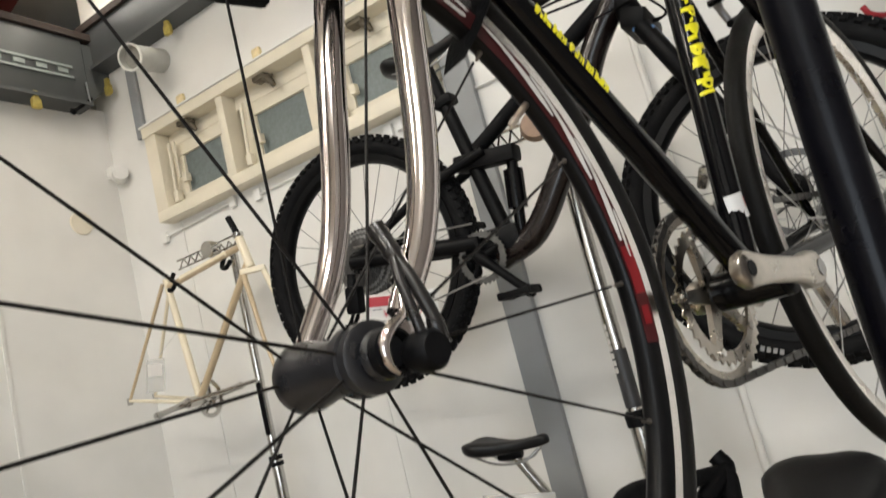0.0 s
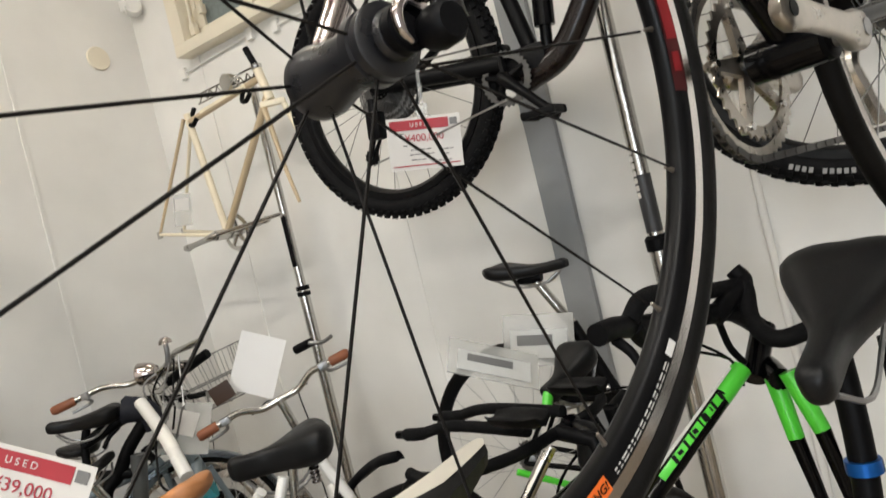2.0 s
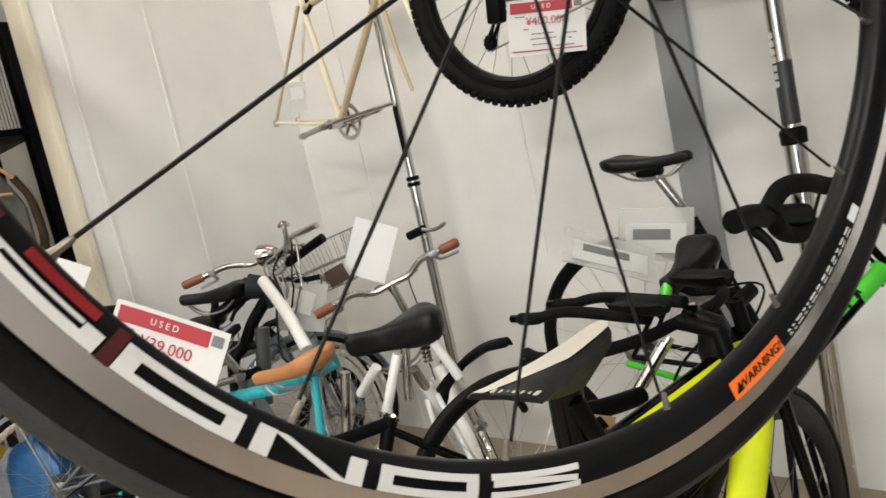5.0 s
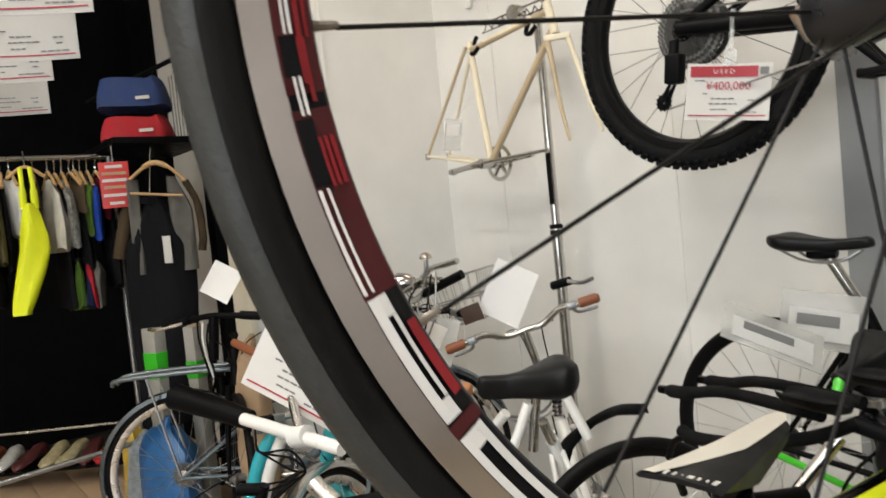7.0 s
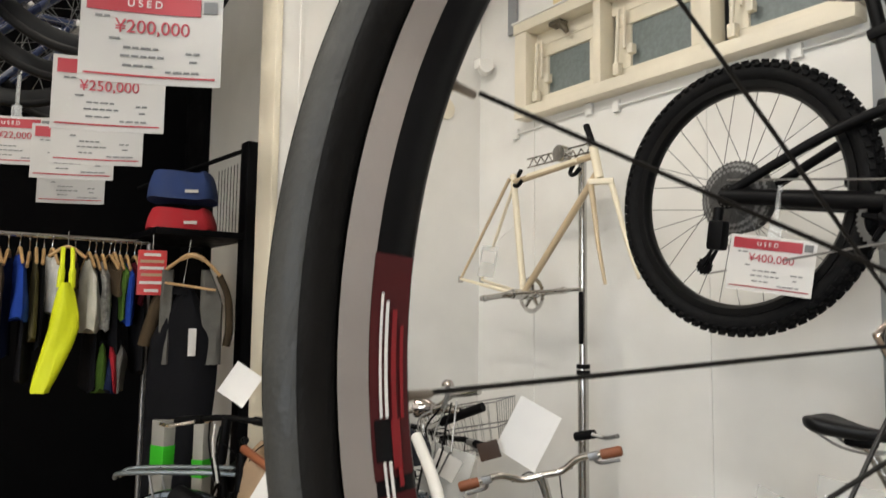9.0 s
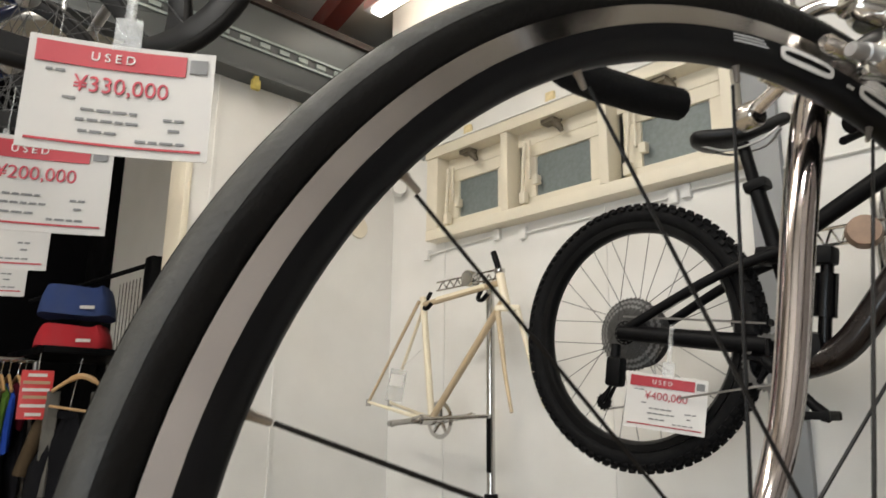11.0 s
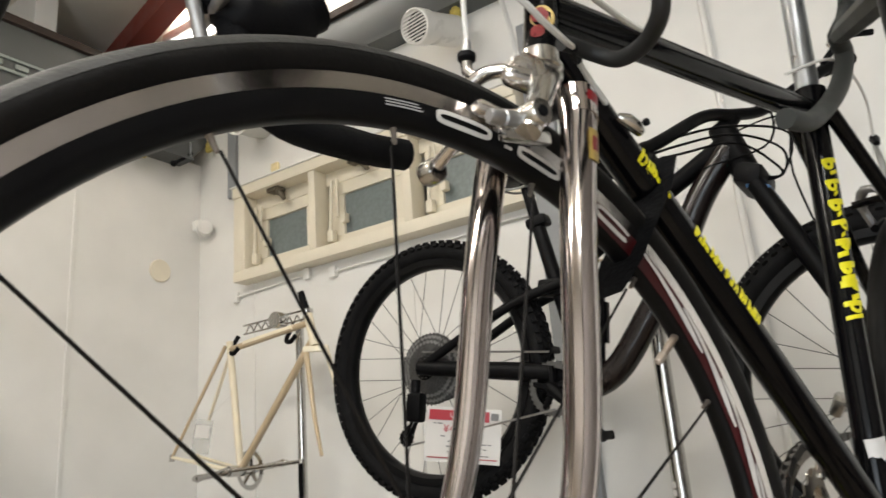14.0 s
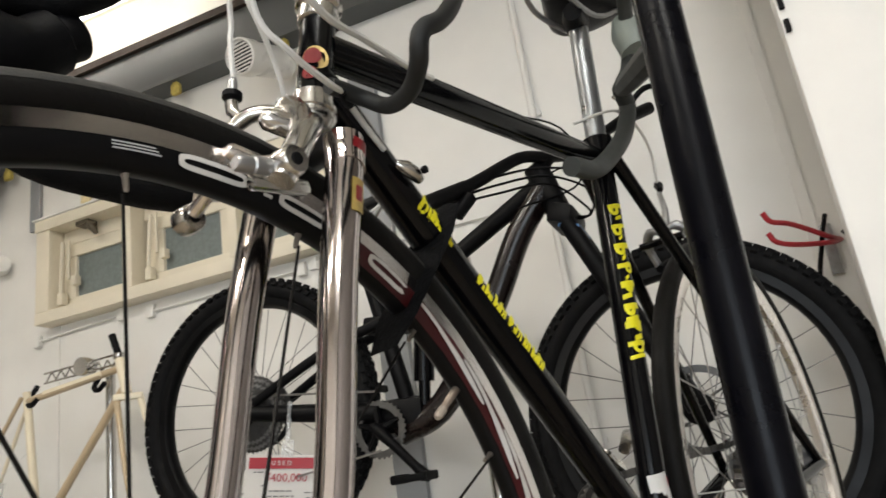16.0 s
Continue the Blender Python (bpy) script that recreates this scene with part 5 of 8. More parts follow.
frame_tube(mtb, "top_tube", Q(-0.33, 2.12), Q(-0.79, 1.885), 0.024, 0.02, MATT_BLACK, bend=[Q(-0.55, 2.01)])
frame_tube(mtb, "seat_tube", Q(-0.765, 1.63), Q(-0.85, 2.05), 0.021, 0.019, MATT_BLACK)
part("seat_collar", box((0.06, 0.05, 0.03), Matrix.Translation(Q(-0.845, 2.045)) @ Matrix.Rotation(radians(10), 4, "Y"), None, 0.01), MATT_BLACK, mtb)
frame_tube(mtb, "head_tube", Q(-0.308, 2.03), Q(-0.345, 2.16), 0.031, None, MATT_BLACK)
for s in (-1, 1):
    frame_tube(mtb, "chain_stay", Q(-0.83, 1.64, s * 0.03), Q(-1.222, 1.70, s * 0.07), 0.025, 0.02, MATT_BLACK)
    frame_tube(mtb, "seat_stay", Q(-0.76, 1.87, s * 0.03), Q(-1.222, 1.70, s * 0.07), 0.014, 0.012, MATT_BLACK, bend=[Q(-0.95, 1.82, s * 0.05)])
    frame_tube(mtb, "fork_leg", Q(-0.286, 1.985, s * 0.062), Q(-0.10, 1.53, s * 0.062), 0.021, None, MATT_BLACK)
bm = rod(Q(-0.70, 1.84), Q(-0.73, 1.62), 0.015, 12)
rod(Q(-0.706, 1.80), Q(-0.72, 1.70), 0.026, 14, bm)
part("shock", bm, BLACK, mtb, "black rear shock")
bm = box((0.18, 0.06, 0.045), Matrix.Translation(Q(-0.77, 1.852)) @ Matrix.Rotation(radians(-8), 4, "Y"), None, 0.012)
part("rocker_link", bm, MATT_BLACK, mtb)
bm = box((0.16, 0.07, 0.09), Matrix.Translation(Q(-0.80, 1.625)), None, 0.03)
part("bottom_bracket", bm, MATT_BLACK, mtb)
part("fork_crown", box((0.06, 0.17, 0.05), Matrix.Translation(Q(-0.296, 2.008)) @ Matrix.Rotation(radians(-20), 4, "Y"), None, 0.015), MATT_BLACK, mtb)
frame_tube(mtb, "seatpost", Q(-0.848, 2.03), Q(-0.872, 2.165), 0.0155, None, MATT_BLACK)
sd = saddle(mtb, Q(-0.875, 2.195), 0.26, 0.14, SADDLE_BLACK, 2)
frame_tube(mtb, "stem", Q(-0.345, 2.15), Q(-0.31, 2.18), 0.02, None, MATT_BLACK)
chainset(mtb, Q(-0.832, 1.6), 0.068, 0.168, 46, MATT_BLACK, rings=1, ring_mat=CASSETTE)
mech = part("rear_mech", rod(Q(-1.224, 1.665, 0.088), Q(-1.226, 1.615, 0.095), 0.013, 12), MATT_BLACK, mtb, "black rear derailleur")
part("link_body", box((0.046, 0.036, 0.078), Matrix.Translation(Q(-1.222, 1.592, 0.098)) @ Matrix.Rotation(radians(-8), 4, "Y"), None, 0.01), MATT_BLACK, mech)
for y in (0.07, 0.092):
    bm = tube([Q(-1.222, 1.585, y), Q(-1.245, 1.555, y), Q(-1.272, 1.518, y)], [0.007, 0.0045, 0.008], 8)
    part("cage_plate", bm, MATT_BLACK, mech)
for x, z, r in ((-1.224, 1.58, 0.017), (-1.274, 1.515, 0.021)):
    bm = lathe([(0.004, -0.004), (r, -0.003), (r, 0.003), (0.004, 0.004)], 18, Matrix.Translation(Q(x, z, 0.081)), closed=True)
    for k in range(12):
        c, d = math.cos(k * math.tau / 12), math.sin(k * math.tau / 12)
        box((0.005, 0.003, 0.005), Matrix.Translation(Q(x + (r + 0.001) * c, z + (r + 0.001) * d, 0.081)), bm)
    part("jockey_wheel", bm, MATT_BLACK, mech)
bm = rod(Q(-0.835, 1.692, 0.05), Q(-1.222, 1.745, 0.05), 0.003, 5)
rod(Q(-0.835, 1.55, 0.05), Q(-1.274, 1.494, 0.08), 0.003, 5, bm)
part("chain", bm, DULL_STEEL, mtb)
cable(mtb, [Q(-0.4, 2.23, 0.25), Q(-0.25, 2.2, 0.1), Q(-0.24, 2.08, 0.04), Q(-0.4, 2.06, 0.03)])
cable(mtb, [Q(-0.4, 2.23, -0.25), Q(-0.22, 2.18, -0.1), Q(-0.22, 2.02, -0.05), Q(-0.18, 1.8, -0.07)])


WHITE_CARD = mat("white_card", (0.8, 0.79, 0.78), 0.5, var=0.03, scale=10)
# the same card paper, toned darker for the weaker light on the overhead cards
DIM_CARD = mat("shaded_card", (0.45, 0.435, 0.41), 0.4, var=0.04, scale=10)


def price_tag(m, w=0.26, h=0.19, price="", red=True, label="white used bicycle price card in a clear sleeve", head=True, curl=0.01, group="price cards", clip=True, paper=None):
    """A card in a sleeve; local x to the right, z up, its face towards -y."""
    t = thing("price_tag", m, label, "price tag", group)
    def sheet(w0, w1, h0, h1, y, mat_, name, n=8, parent=t):
        bm = bmesh.new()
        rows = []
        for i in range(n + 1):
            x = w0 + (w1 - w0) * i / n
            rows.append([bm.verts.new((x, y + curl * math.cos(2.4 * x / w), z)) for z in (h0, h1)])
        for p, q in zip(rows, rows[1:]):
            bm.faces.new((p[0], q[0], q[1], p[1]))
        g = bmesh.ops.extrude_face_region(bm, geom=bm.faces[:])
        bmesh.ops.translate(bm, verts=[v for v in g["geom"] if isinstance(v, bmesh.types.BMVert)], vec=(0, 0.0012, 0))
        bmesh.ops.recalc_face_normals(bm, faces=bm.faces)
        return part(name, bm, mat_, parent)
    card = sheet(-w / 2, w / 2, -h / 2, h / 2, 0, paper or (PAPER if red else WHITE_CARD), "card")
    if red:
        sheet(-w * 0.46, w * 0.34, h * 0.26, h * 0.45, -0.0022, TAG_RED, "band", parent=card)
        sheet(w * 0.36, w * 0.46, h * 0.3, h * 0.43, -0.0022, GREY_INK, "code_patch", parent=card)
        sheet(-w * 0.46, w * 0.46, -h * 0.43, -h * 0.41, -0.0022, TAG_RED, "line", parent=card)
        if head:
            words("heading", "U S E D", h * 0.11, Matrix.Translation((-w * 0.06, curl - 0.0034, h * 0.355)) @ Matrix.Rotation(radians(90), 4, "X"), PAPER, card)
        if price:
            words("price", price, h * 0.2, Matrix.Translation((0, curl - 0.0026, h * 0.1)) @ Matrix.Rotation(radians(90), 4, "X"), TAG_INK, card)
    rng = random.Random(int(w * 1000) + len(price))
    if red:
        # unreadable small print as broken bars
        for x0, z, n in ((-0.4, 0.2, 2), (-0.3, -0.03, 1), (-0.2, -0.12, 4), (-0.22, -0.21, 5), (-0.2, -0.31, 3), (0.24, -0.15, 2), (0.27, -0.24, 1), (0.1, -0.36, 4)):
            x = x0
            for k in range(n):
                l = rng.uniform(0.035, 0.075)
                sheet(w * x, w * (x + l), h * (z - 0.011), h * (z + 0.011), -0.0018, GREY_INK, "print_bar", 2, card)
                x += l + 0.014
    if clip:
        bm = box((0.03, 0.004, 0.045), Matrix.Translation((0, curl, h / 2 + 0.012)), None, 0.001)
        rod((0, curl, h / 2 + 0.03), (0, curl + 0.005, h / 2 + 0.13), 0.006, 6, bm)
        part("clip", bm, ACRYLIC, t, "clear plastic clip")
    return t


# ---- prints on the front rim, the side that faces the room ----
def hollow(a0, a1, r0=0.2925, r1=0.3035, t=0.0028, ta=1.1, m=None, parts=(1, 1, 1, 1)):
    m = m or WHITE_INK
    for on, q in zip(parts, ((r1 - t, r1, a0, a1), (r0, r0 + t, a0, a1), (r0 + t, r1 - t, a0, a0 + ta), (r0 + t, r1 - t, a1 - ta, a1))):
        if on:
            decal(fw, "print", q[0], q[1], q[2], q[3], m)


# red fades
for a0, a1, m in ((6, -8, DARK_RED), (-9, -22, DARK_RED), (-32.5, -33.6, DARK_RED), (114, 131, DARK_RED), (131, 187, DARK_RED)):
    decal(fw, "print", 0.2905, 0.304, a0, a1, m, y=-0.0106)
for a0, a1, r0, r1 in ((2.5, -4.4, 0.2948, 0.2966), (1.5, -4.4, 0.2922, 0.2934), (-4.4, -7.4, 0.294, 0.2972), (-7.4, -8.6, 0.2942, 0.2958), (-10.9, -14.2, 0.2964, 0.2978), (-10.9, -14.2, 0.2943, 0.2957), (-10.9, -14.2, 0.2918, 0.2934), (-24.6, -31, 0.2908, 0.2945), (171, 179, 0.292, 0.303), (181, 184, 0.293, 0.3)):
    decal(fw, "print", r0, r1, a0, a1, RED_INK, y=-0.0109)
decal(fw, "print", 0.2974, 0.303, -4.3, -6.9, RIM_BLACK, y=-0.0109)
decal(fw, "print", 0.2978, 0.3036, -9.6, -14.0, RIM_BLACK, y=-0.0109)
for a0, a1, r0, r1 in ((3.5, -4.2, 0.3, 0.3009), (3, -4.2, 0.298, 0.2991), (-6.9, -9.4, 0.3, 0.3009), (-6.9, -9.4, 0.298, 0.299), (-14.2, -21.6, 0.3022, 0.3036), (-14.2, -21.6, 0.2995, 0.3005)):
    decal(fw, "print", r0, r1, a0, a1, WHITE_INK, y=-0.0111)
# white outlined shapes
hollow(-22, -32.2, parts=(1, 0, 1, 1), ta=-1.6, t=0.0038)
decal(fw, "print", 0.2962, 0.2978, -23.6, -30.5, WHITE_INK, y=-0.0111)
hollow(-33.7, -44, ta=-1.5, t=0.0032)
for a0, a1 in ((-45.2, -46.8), (-53.6, -55.2)):
    decal(fw, "print", 0.2925, 0.3035, a0, a1, WHITE_INK)
bm = bmesh.new()
q = [bm.verts.new((-r * math.cos(radians(a)), -0.0113 + max(0, 0.298 - r) * 0.34, r * math.sin(radians(a)))) for a, r in ((-46.2, 0.2928), (-47.8, 0.2928), (-54.2, 0.3034), (-52.6, 0.3034))]
bm.faces.new(q)
part("print", bm, WHITE_INK, fw)
hollow(-56.6, -66.6, ta=-1.3, t=0.0034)
for r0 in (0.2925, 0.3005):
    decal(fw, "print", r0, r0 + 0.003, -68, -78.3, WHITE_INK)
bm = bmesh.new()
q = [bm.verts.new((-r * math.cos(radians(a)), -0.0113 + max(0, 0.298 - r) * 0.34, r * math.sin(radians(a)))) for a, r in ((-68.2, 0.2955), (-68.2, 0.2985), (-78, 0.3005), (-78, 0.2975))]
bm.faces.new(q)
part("print", bm, WHITE_INK, fw)
GREY_PRINT = mat("grey_print", (0.45, 0.45, 0.45), 0.5, var=0.05)
def ring_mark(a0, a1, r0=0.294, r1=0.3035, t=0.0029, open_=0.0):
    """A rounded hollow mark on the rim; open_ leaves a gap at one end."""
    bm = bmesh.new()
    L = abs(a1 - a0) * math.pi / 180 * 0.299
    h = r1 - r0
    n, rows = 40, []
    for k in range(n + 1):
        th = 2 * math.pi * (k / n * (1 - open_) + open_ / 2)
        e = lambda v: math.copysign(abs(v) ** 0.5, v)
        row = []
        for q in (0.0, t):
            u, v = (L / 2 - q * 1.2) * e(math.cos(th)), (h / 2 - q) * e(math.sin(th))
            a, r = radians((a0 + a1) / 2) + u / 0.299 * (1 if a1 > a0 else -1), (r0 + r1) / 2 + v
            row.append(bm.verts.new((-r * math.cos(a), -0.0112 + max(0, 0.298 - r) * 0.34, r * math.sin(a))))
        rows.append(row)
    for p, q in zip(rows, rows[1:]):
        bm.faces.new((p[0], p[1], q[1], q[0]))
    part("print", bm, WHITE_INK, fw)


ring_mark(91.5, 100)
decal(fw, "print", 0.2955, 0.2975, 102.2, 103.4, WHITE_INK)
ring_mark(104.3, 112)
ring_mark(119, 126.5, open_=0.12)
for k in range(3):
    decal(fw, "print", 0.2972 + 0.0018 * k, 0.298 + 0.0018 * k, 84.5, 89.6 - 0.3 * k, GREY_PRINT)
def wave(a0, a1, f0, f1, width, steps=14):
    """A white brush-like stroke that crosses the rim from one edge to the other."""
    bm = bmesh.new()
    rows = []
    for i in range(steps + 1):
        t = i / steps
        r = 0.2935 + 0.0085 * (f0 + (f1 - f0) * (3 * t * t - 2 * t**3))
        h = width * (0.35 + 0.65 * math.sin(math.pi * min(0.97, 0.08 + t * 0.9)))
        a = radians(a0 + (a1 - a0) * t)
        rows.append([bm.verts.new((-q * math.cos(a), -0.0112 + max(0, 0.298 - q) * 0.34, q * math.sin(a))) for q in (r - h / 2, r + h / 2)])
    for p, q in zip(rows, rows[1:]):
        bm.faces.new((p[0], p[1], q[1], q[0]))
    part("print", bm, WHITE_INK, fw)


for q in ((128, 139, 0.95, 0.55, 0.0036), (134, 147, 0.6, 0.2, 0.0044), (140, 151, 0.95, 0.6, 0.004), (146, 159, 0.65, 0.15, 0.005), (152, 162, 0.95, 0.7, 0.004), (157, 170, 0.75, 0.2, 0.0055), (165, 173, 0.9, 0.6, 0.0036)):
    wave(*q)
# warning sticker with small print, valve mark
decal(fw, "sticker", 0.2928, 0.3042, -101.5, -111.5, ORANGE_INK, y=-0.011)
a = -106.9
words("lettering", "WARNING!", 0.0088, Matrix.Translation((-0.2978 * math.cos(radians(a)), -0.0114, 0.2978 * math.sin(radians(a)))) @ Matrix.Rotation(radians(a + 90), 4, "Y") @ Matrix.Rotation(radians(91), 4, "X"), RIM_BLACK, fw, 0.0002)
bm = bmesh.new()
bm.faces.new([bm.verts.new((-r * math.cos(radians(t)), -0.0114, r * math.sin(radians(t)))) for t, r in ((-102.0, 0.3015), (-103.4, 0.3015), (-102.7, 0.2948))])
part("print", bm, RIM_BLACK, fw)
rng = random.Random(4)
t = -113.2
while t > -130:
    l = rng.uniform(0.5, 1.5)
    for r in (0.2972, 0.2999):
        decal(fw, "print", r - 0.0005, r + 0.0006, t, t - l * rng.uniform(0.7, 1), WHITE_INK, y=-0.0112, n=1)
    t -= l + 0.28
decal(fw, "sticker", 0.2945, 0.301, -131.8, -134.2, PAPER, y=-0.0112)

# yellow marks on the frame tubes: plain strokes in place of the maker's name


def strokes(a, b, r, n, seed, material, side=-1.0, h=0.013, span=0.85, turn=0.0):
    """n slanted strokes along a tube from a to b, wrapped on its round side."""
    rng = random.Random(seed)
    a, b = Vector(a), Vector(b)
    d = (b - a).normalized()
    up = Vector((0, side, 0))
    w = d.cross(up).normalized()
    L = (b - a).length / n
    for k in range(n):
        bm = bmesh.new()
        wd = L * rng.uniform(0.22, 0.34)
        x0 = L * (k + 0.3 * rng.random())
        hh = h * rng.uniform(0.7, 1.0)
        def at_(x, v):
            ang = v / r + turn
            return a + d * x + (up * math.cos(ang) + w * math.sin(ang)) * (r + 0.0004)
        def stroke(x1, v1, x2, v2, wd):
            rows = [[bm.verts.new(at_(x1 + (x2 - x1) * i / 5 + e, v1 + (v2 - v1) * i / 5)) for e in (0, wd)] for i in range(6)]
            for p, q in zip(rows, rows[1:]):
                bm.faces.new((p[0], p[1], q[1], q[0]))
        stroke(x0, -hh / 2, x0 + L * 0.15, hh / 2, wd)
        stroke(x0 + L * 0.62, -hh / 2 * rng.choice((0.2, 0.6)), x0 + L * 0.8, hh / 2 * rng.choice((0.3, 1)), wd * 0.8)
        z = rng.choice((-0.2, 0.0, 0.16)) * hh
        ring = []
        for i in range(15):
            th = 2 * math.pi * i / 14
            ring.append([bm.verts.new(at_(x0 + L * 0.36 + (L * 0.3 - e) * math.cos(th) + 0.4 * z, z + (hh * 0.3 - e) * math.sin(th))) for e in (0, wd * 0.75)])
        for p, q in zip(ring, ring[1:]):
            bm.faces.new((p[0], p[1], q[1], q[0]))
        part("print", bm, material, road)


DT = lambda f: S(0.122 + (0.515 - 0.122) * f, 0.392 + (0.012 - 0.392) * f)
ST = lambda f: S(0.513 + 0.059 * f, 0.462 * f)
strokes(DT(0.20), DT(0.285), 0.0152, 3, 1, YELLOW_INK, turn=0.2, h=0.023)
strokes(DT(0.345), DT(0.535), 0.0152, 9, 2, YELLOW_INK, turn=0.15, h=0.023)
strokes(ST(0.83), ST(0.43), 0.0145, 8, 3, YELLOW_INK, turn=0.45, h=0.024)


# round badge on the head tube
def badge(r0, lift, a0, z0, material, cut=None, label=""):
    """A disc wrapped round the head tube; cut keeps one side of it."""
    bm = bmesh.new()
    R_ = 0.0132 + lift
    ring = []
    for k in range(28):
        t = 2 * math.pi * k / 28
        u, v = r0 * math.cos(t), r0 * math.sin(t)
        if cut is not None:
            u = min(u, cut)
        an = radians(a0) + u / R_
        ring.append(bm.verts.new((-R_ * math.cos(an), -R_ * math.sin(an), z0 + v)))
    bm.faces.new(ring)
    ob = part("badge", bm, material, road, label)
    ob.matrix_local = Matrix.Translation(S(0.1185, 0.366)) @ Matrix.Rotation(radians(10), 4, "Y")


GILT = mat("gilt", (0.5, 0.36, 0.14), 0.32, 0.6, var=0.3, scale=300, bump=0.3, bscale=900)
badge(0.0098, 0.0004, 50, 0.037, GILT, label="round gilt head badge")
badge(0.0068, 0.0008, 40, 0.038, RED_INK)
badge(0.0055, 0.0004, 34, 0.024, RED_INK)
# ---- ivory frame on a chrome pole stand ----
fr = thing("bicycle_frame", pose(-2.33, 1.93, 1.462), "ivory and tan steel bicycle frame and fork on a pole stand", "bicycle frame")
V = lambda x, z, y=0.0: Vector((x + 2.33, y, z - 1.462))
for nm, a, b, r, m in (("seat_tube", V(-2.325, 1.462), V(-2.392, 1.968), 0.0143, IVORY), ("top_tube", V(-2.386, 1.935), V(-1.945, 1.975), 0.0128, TAN), ("down_tube", V(-2.33, 1.462), V(-1.93, 1.905), 0.0143, TAN), ("head_tube", V(-1.918, 1.885), V(-1.948, 2.01), 0.017, IVORY)):
    frame_tube(fr, nm, a, b, r, None, m)
frame_tube(fr, "top_tube", V(-2.30, 1.947), V(-2.02, 1.969), 0.0132, None, IVORY)
for s in (-1, 1):
    frame_tube(fr, "chain_stay", V(-2.335, 1.462, s * 0.022), V(-2.668, 1.534, s * 0.06), 0.0095, 0.0065, IVORY)
    frame_tube(fr, "seat_stay", V(-2.395, 1.95, s * 0.018), V(-2.668, 1.534, s * 0.06), 0.0078, 0.0062, TAN if s < 0 else IVORY)
    part("dropout", box((0.03, 0.006, 0.03), Matrix.Translation(V(-2.67, 1.532, s * 0.06)), None, 0.002), SILVER, fr)
    # the fork is turned aside, so that both blades show
    foot = V(-1.842, 1.49, -0.06) if s < 0 else V(-1.751, 1.509, 0.01)
    top = V(-1.912 + s * 0.03, 1.868, s * 0.022)
    line = smooth_line([top, top.lerp(foot, 0.3) + Vector((-0.002, 0, 0.0)), top.lerp(foot, 0.65) + Vector((-0.006, 0, 0)), foot], 6)
    part("fork_blade", tube(line, [0.0115 - 0.005 * k / (len(line) - 1) for k in range(len(line))], 12), IVORY if s > 0 else TAN, fr)
bm = box((0.095, 0.03, 0.022), Matrix.Translation(V(-1.912, 1.872)) @ Matrix.Rotation(radians(36), 4, "Z"), None, 0.006)
part("fork_crown", bm, IVORY, fr)
part("headset", lathe([(0, -0.01), (0.021, -0.01), (0.021, 0.002), (0.017, 0.01), (0, 0.01)], 18, Matrix.Translation(V(-1.95, 2.017)) @ Matrix.Rotation(radians(-90), 4, "X")), SILVER, fr)
part("steerer", rod(V(-1.951, 2.02), V(-1.982, 2.098), 0.0125, 14), MATT_BLACK, fr, "black steerer stub")
chainset(fr, V(-2.33, 1.462), 0.075, 0.16, 186, SILVER, pedals=False, rings=1)
bm = rod(V(-2.3, 1.464, -0.06), V(-2.025, 1.478, 0.02), 0.008, 8)
part("steady_bar", bm, SILVER, fr)

ps = thing("pole_stand", pose(-2.085, 2.02, 0), "chrome telescopic pole stand with clamp arms", "stand", "pole stands")
part("pole", rod((0, 0, 0.0), (0, 0, 1.18), 0.021, 16), SILVER, ps)
part("pole", rod((0, 0, 1.17), (0.0, 0, 1.99), 0.0165, 16), SILVER, ps)
for z in (1.16, 1.183):
    part("collar", lathe([(0.016, -0.008), (0.026, -0.008), (0.026, 0.008), (0.016, 0.008)], 18, Matrix.Translation((0, 0, z)) @ Matrix.Rotation(radians(90), 4, "X"), closed=True), MATT_BLACK, ps)
part("strap", box((0.02, 0.008, 0.2), Matrix.Translation((0.01, -0.022, 1.37)), None, 0.003), MATT_BLACK, ps)
bm = bmesh.new()
for z in (0.0, 0.035):
    rod((-0.22, -0.09, 1.985 + z), (0.11, -0.06, 2.0 + z), 0.004, 8, bm)
for k in range(8):
    x0, x1 = -0.21 + 0.04 * k, -0.19 + 0.04 * k
    rod((x0, -0.09 + 0.004 * k, 1.987), (x1, -0.085 + 0.004 * k, 2.022), 0.003, 6, bm)
    rod((x1, -0.085 + 0.004 * k, 2.022), (x1 + 0.02, -0.08 + 0.004 * k, 1.989), 0.003, 6, bm)
part("clamp_arm", bm, SILVER, ps, "chrome lattice clamp arm")
bm = lathe([(0, -0.025), (0.032, -0.025), (0.034, 0.0), (0.03, 0.025), (0, 0.025)], 18, Matrix.Translation((-0.03, -0.08, 2.012)))
part("clamp_knob", bm, SILVER, ps)
for x in (-0.3, 0.02):
    part("hook", tube(smooth_line([(x + 0.01, -0.06, 1.99), (x, -0.09, 1.93), (x + 0.03, -0.1, 1.915), (x + 0.06, -0.1, 1.935)], 4), 0.009, 8), MATT_BLACK, ps, "black rubber hook")

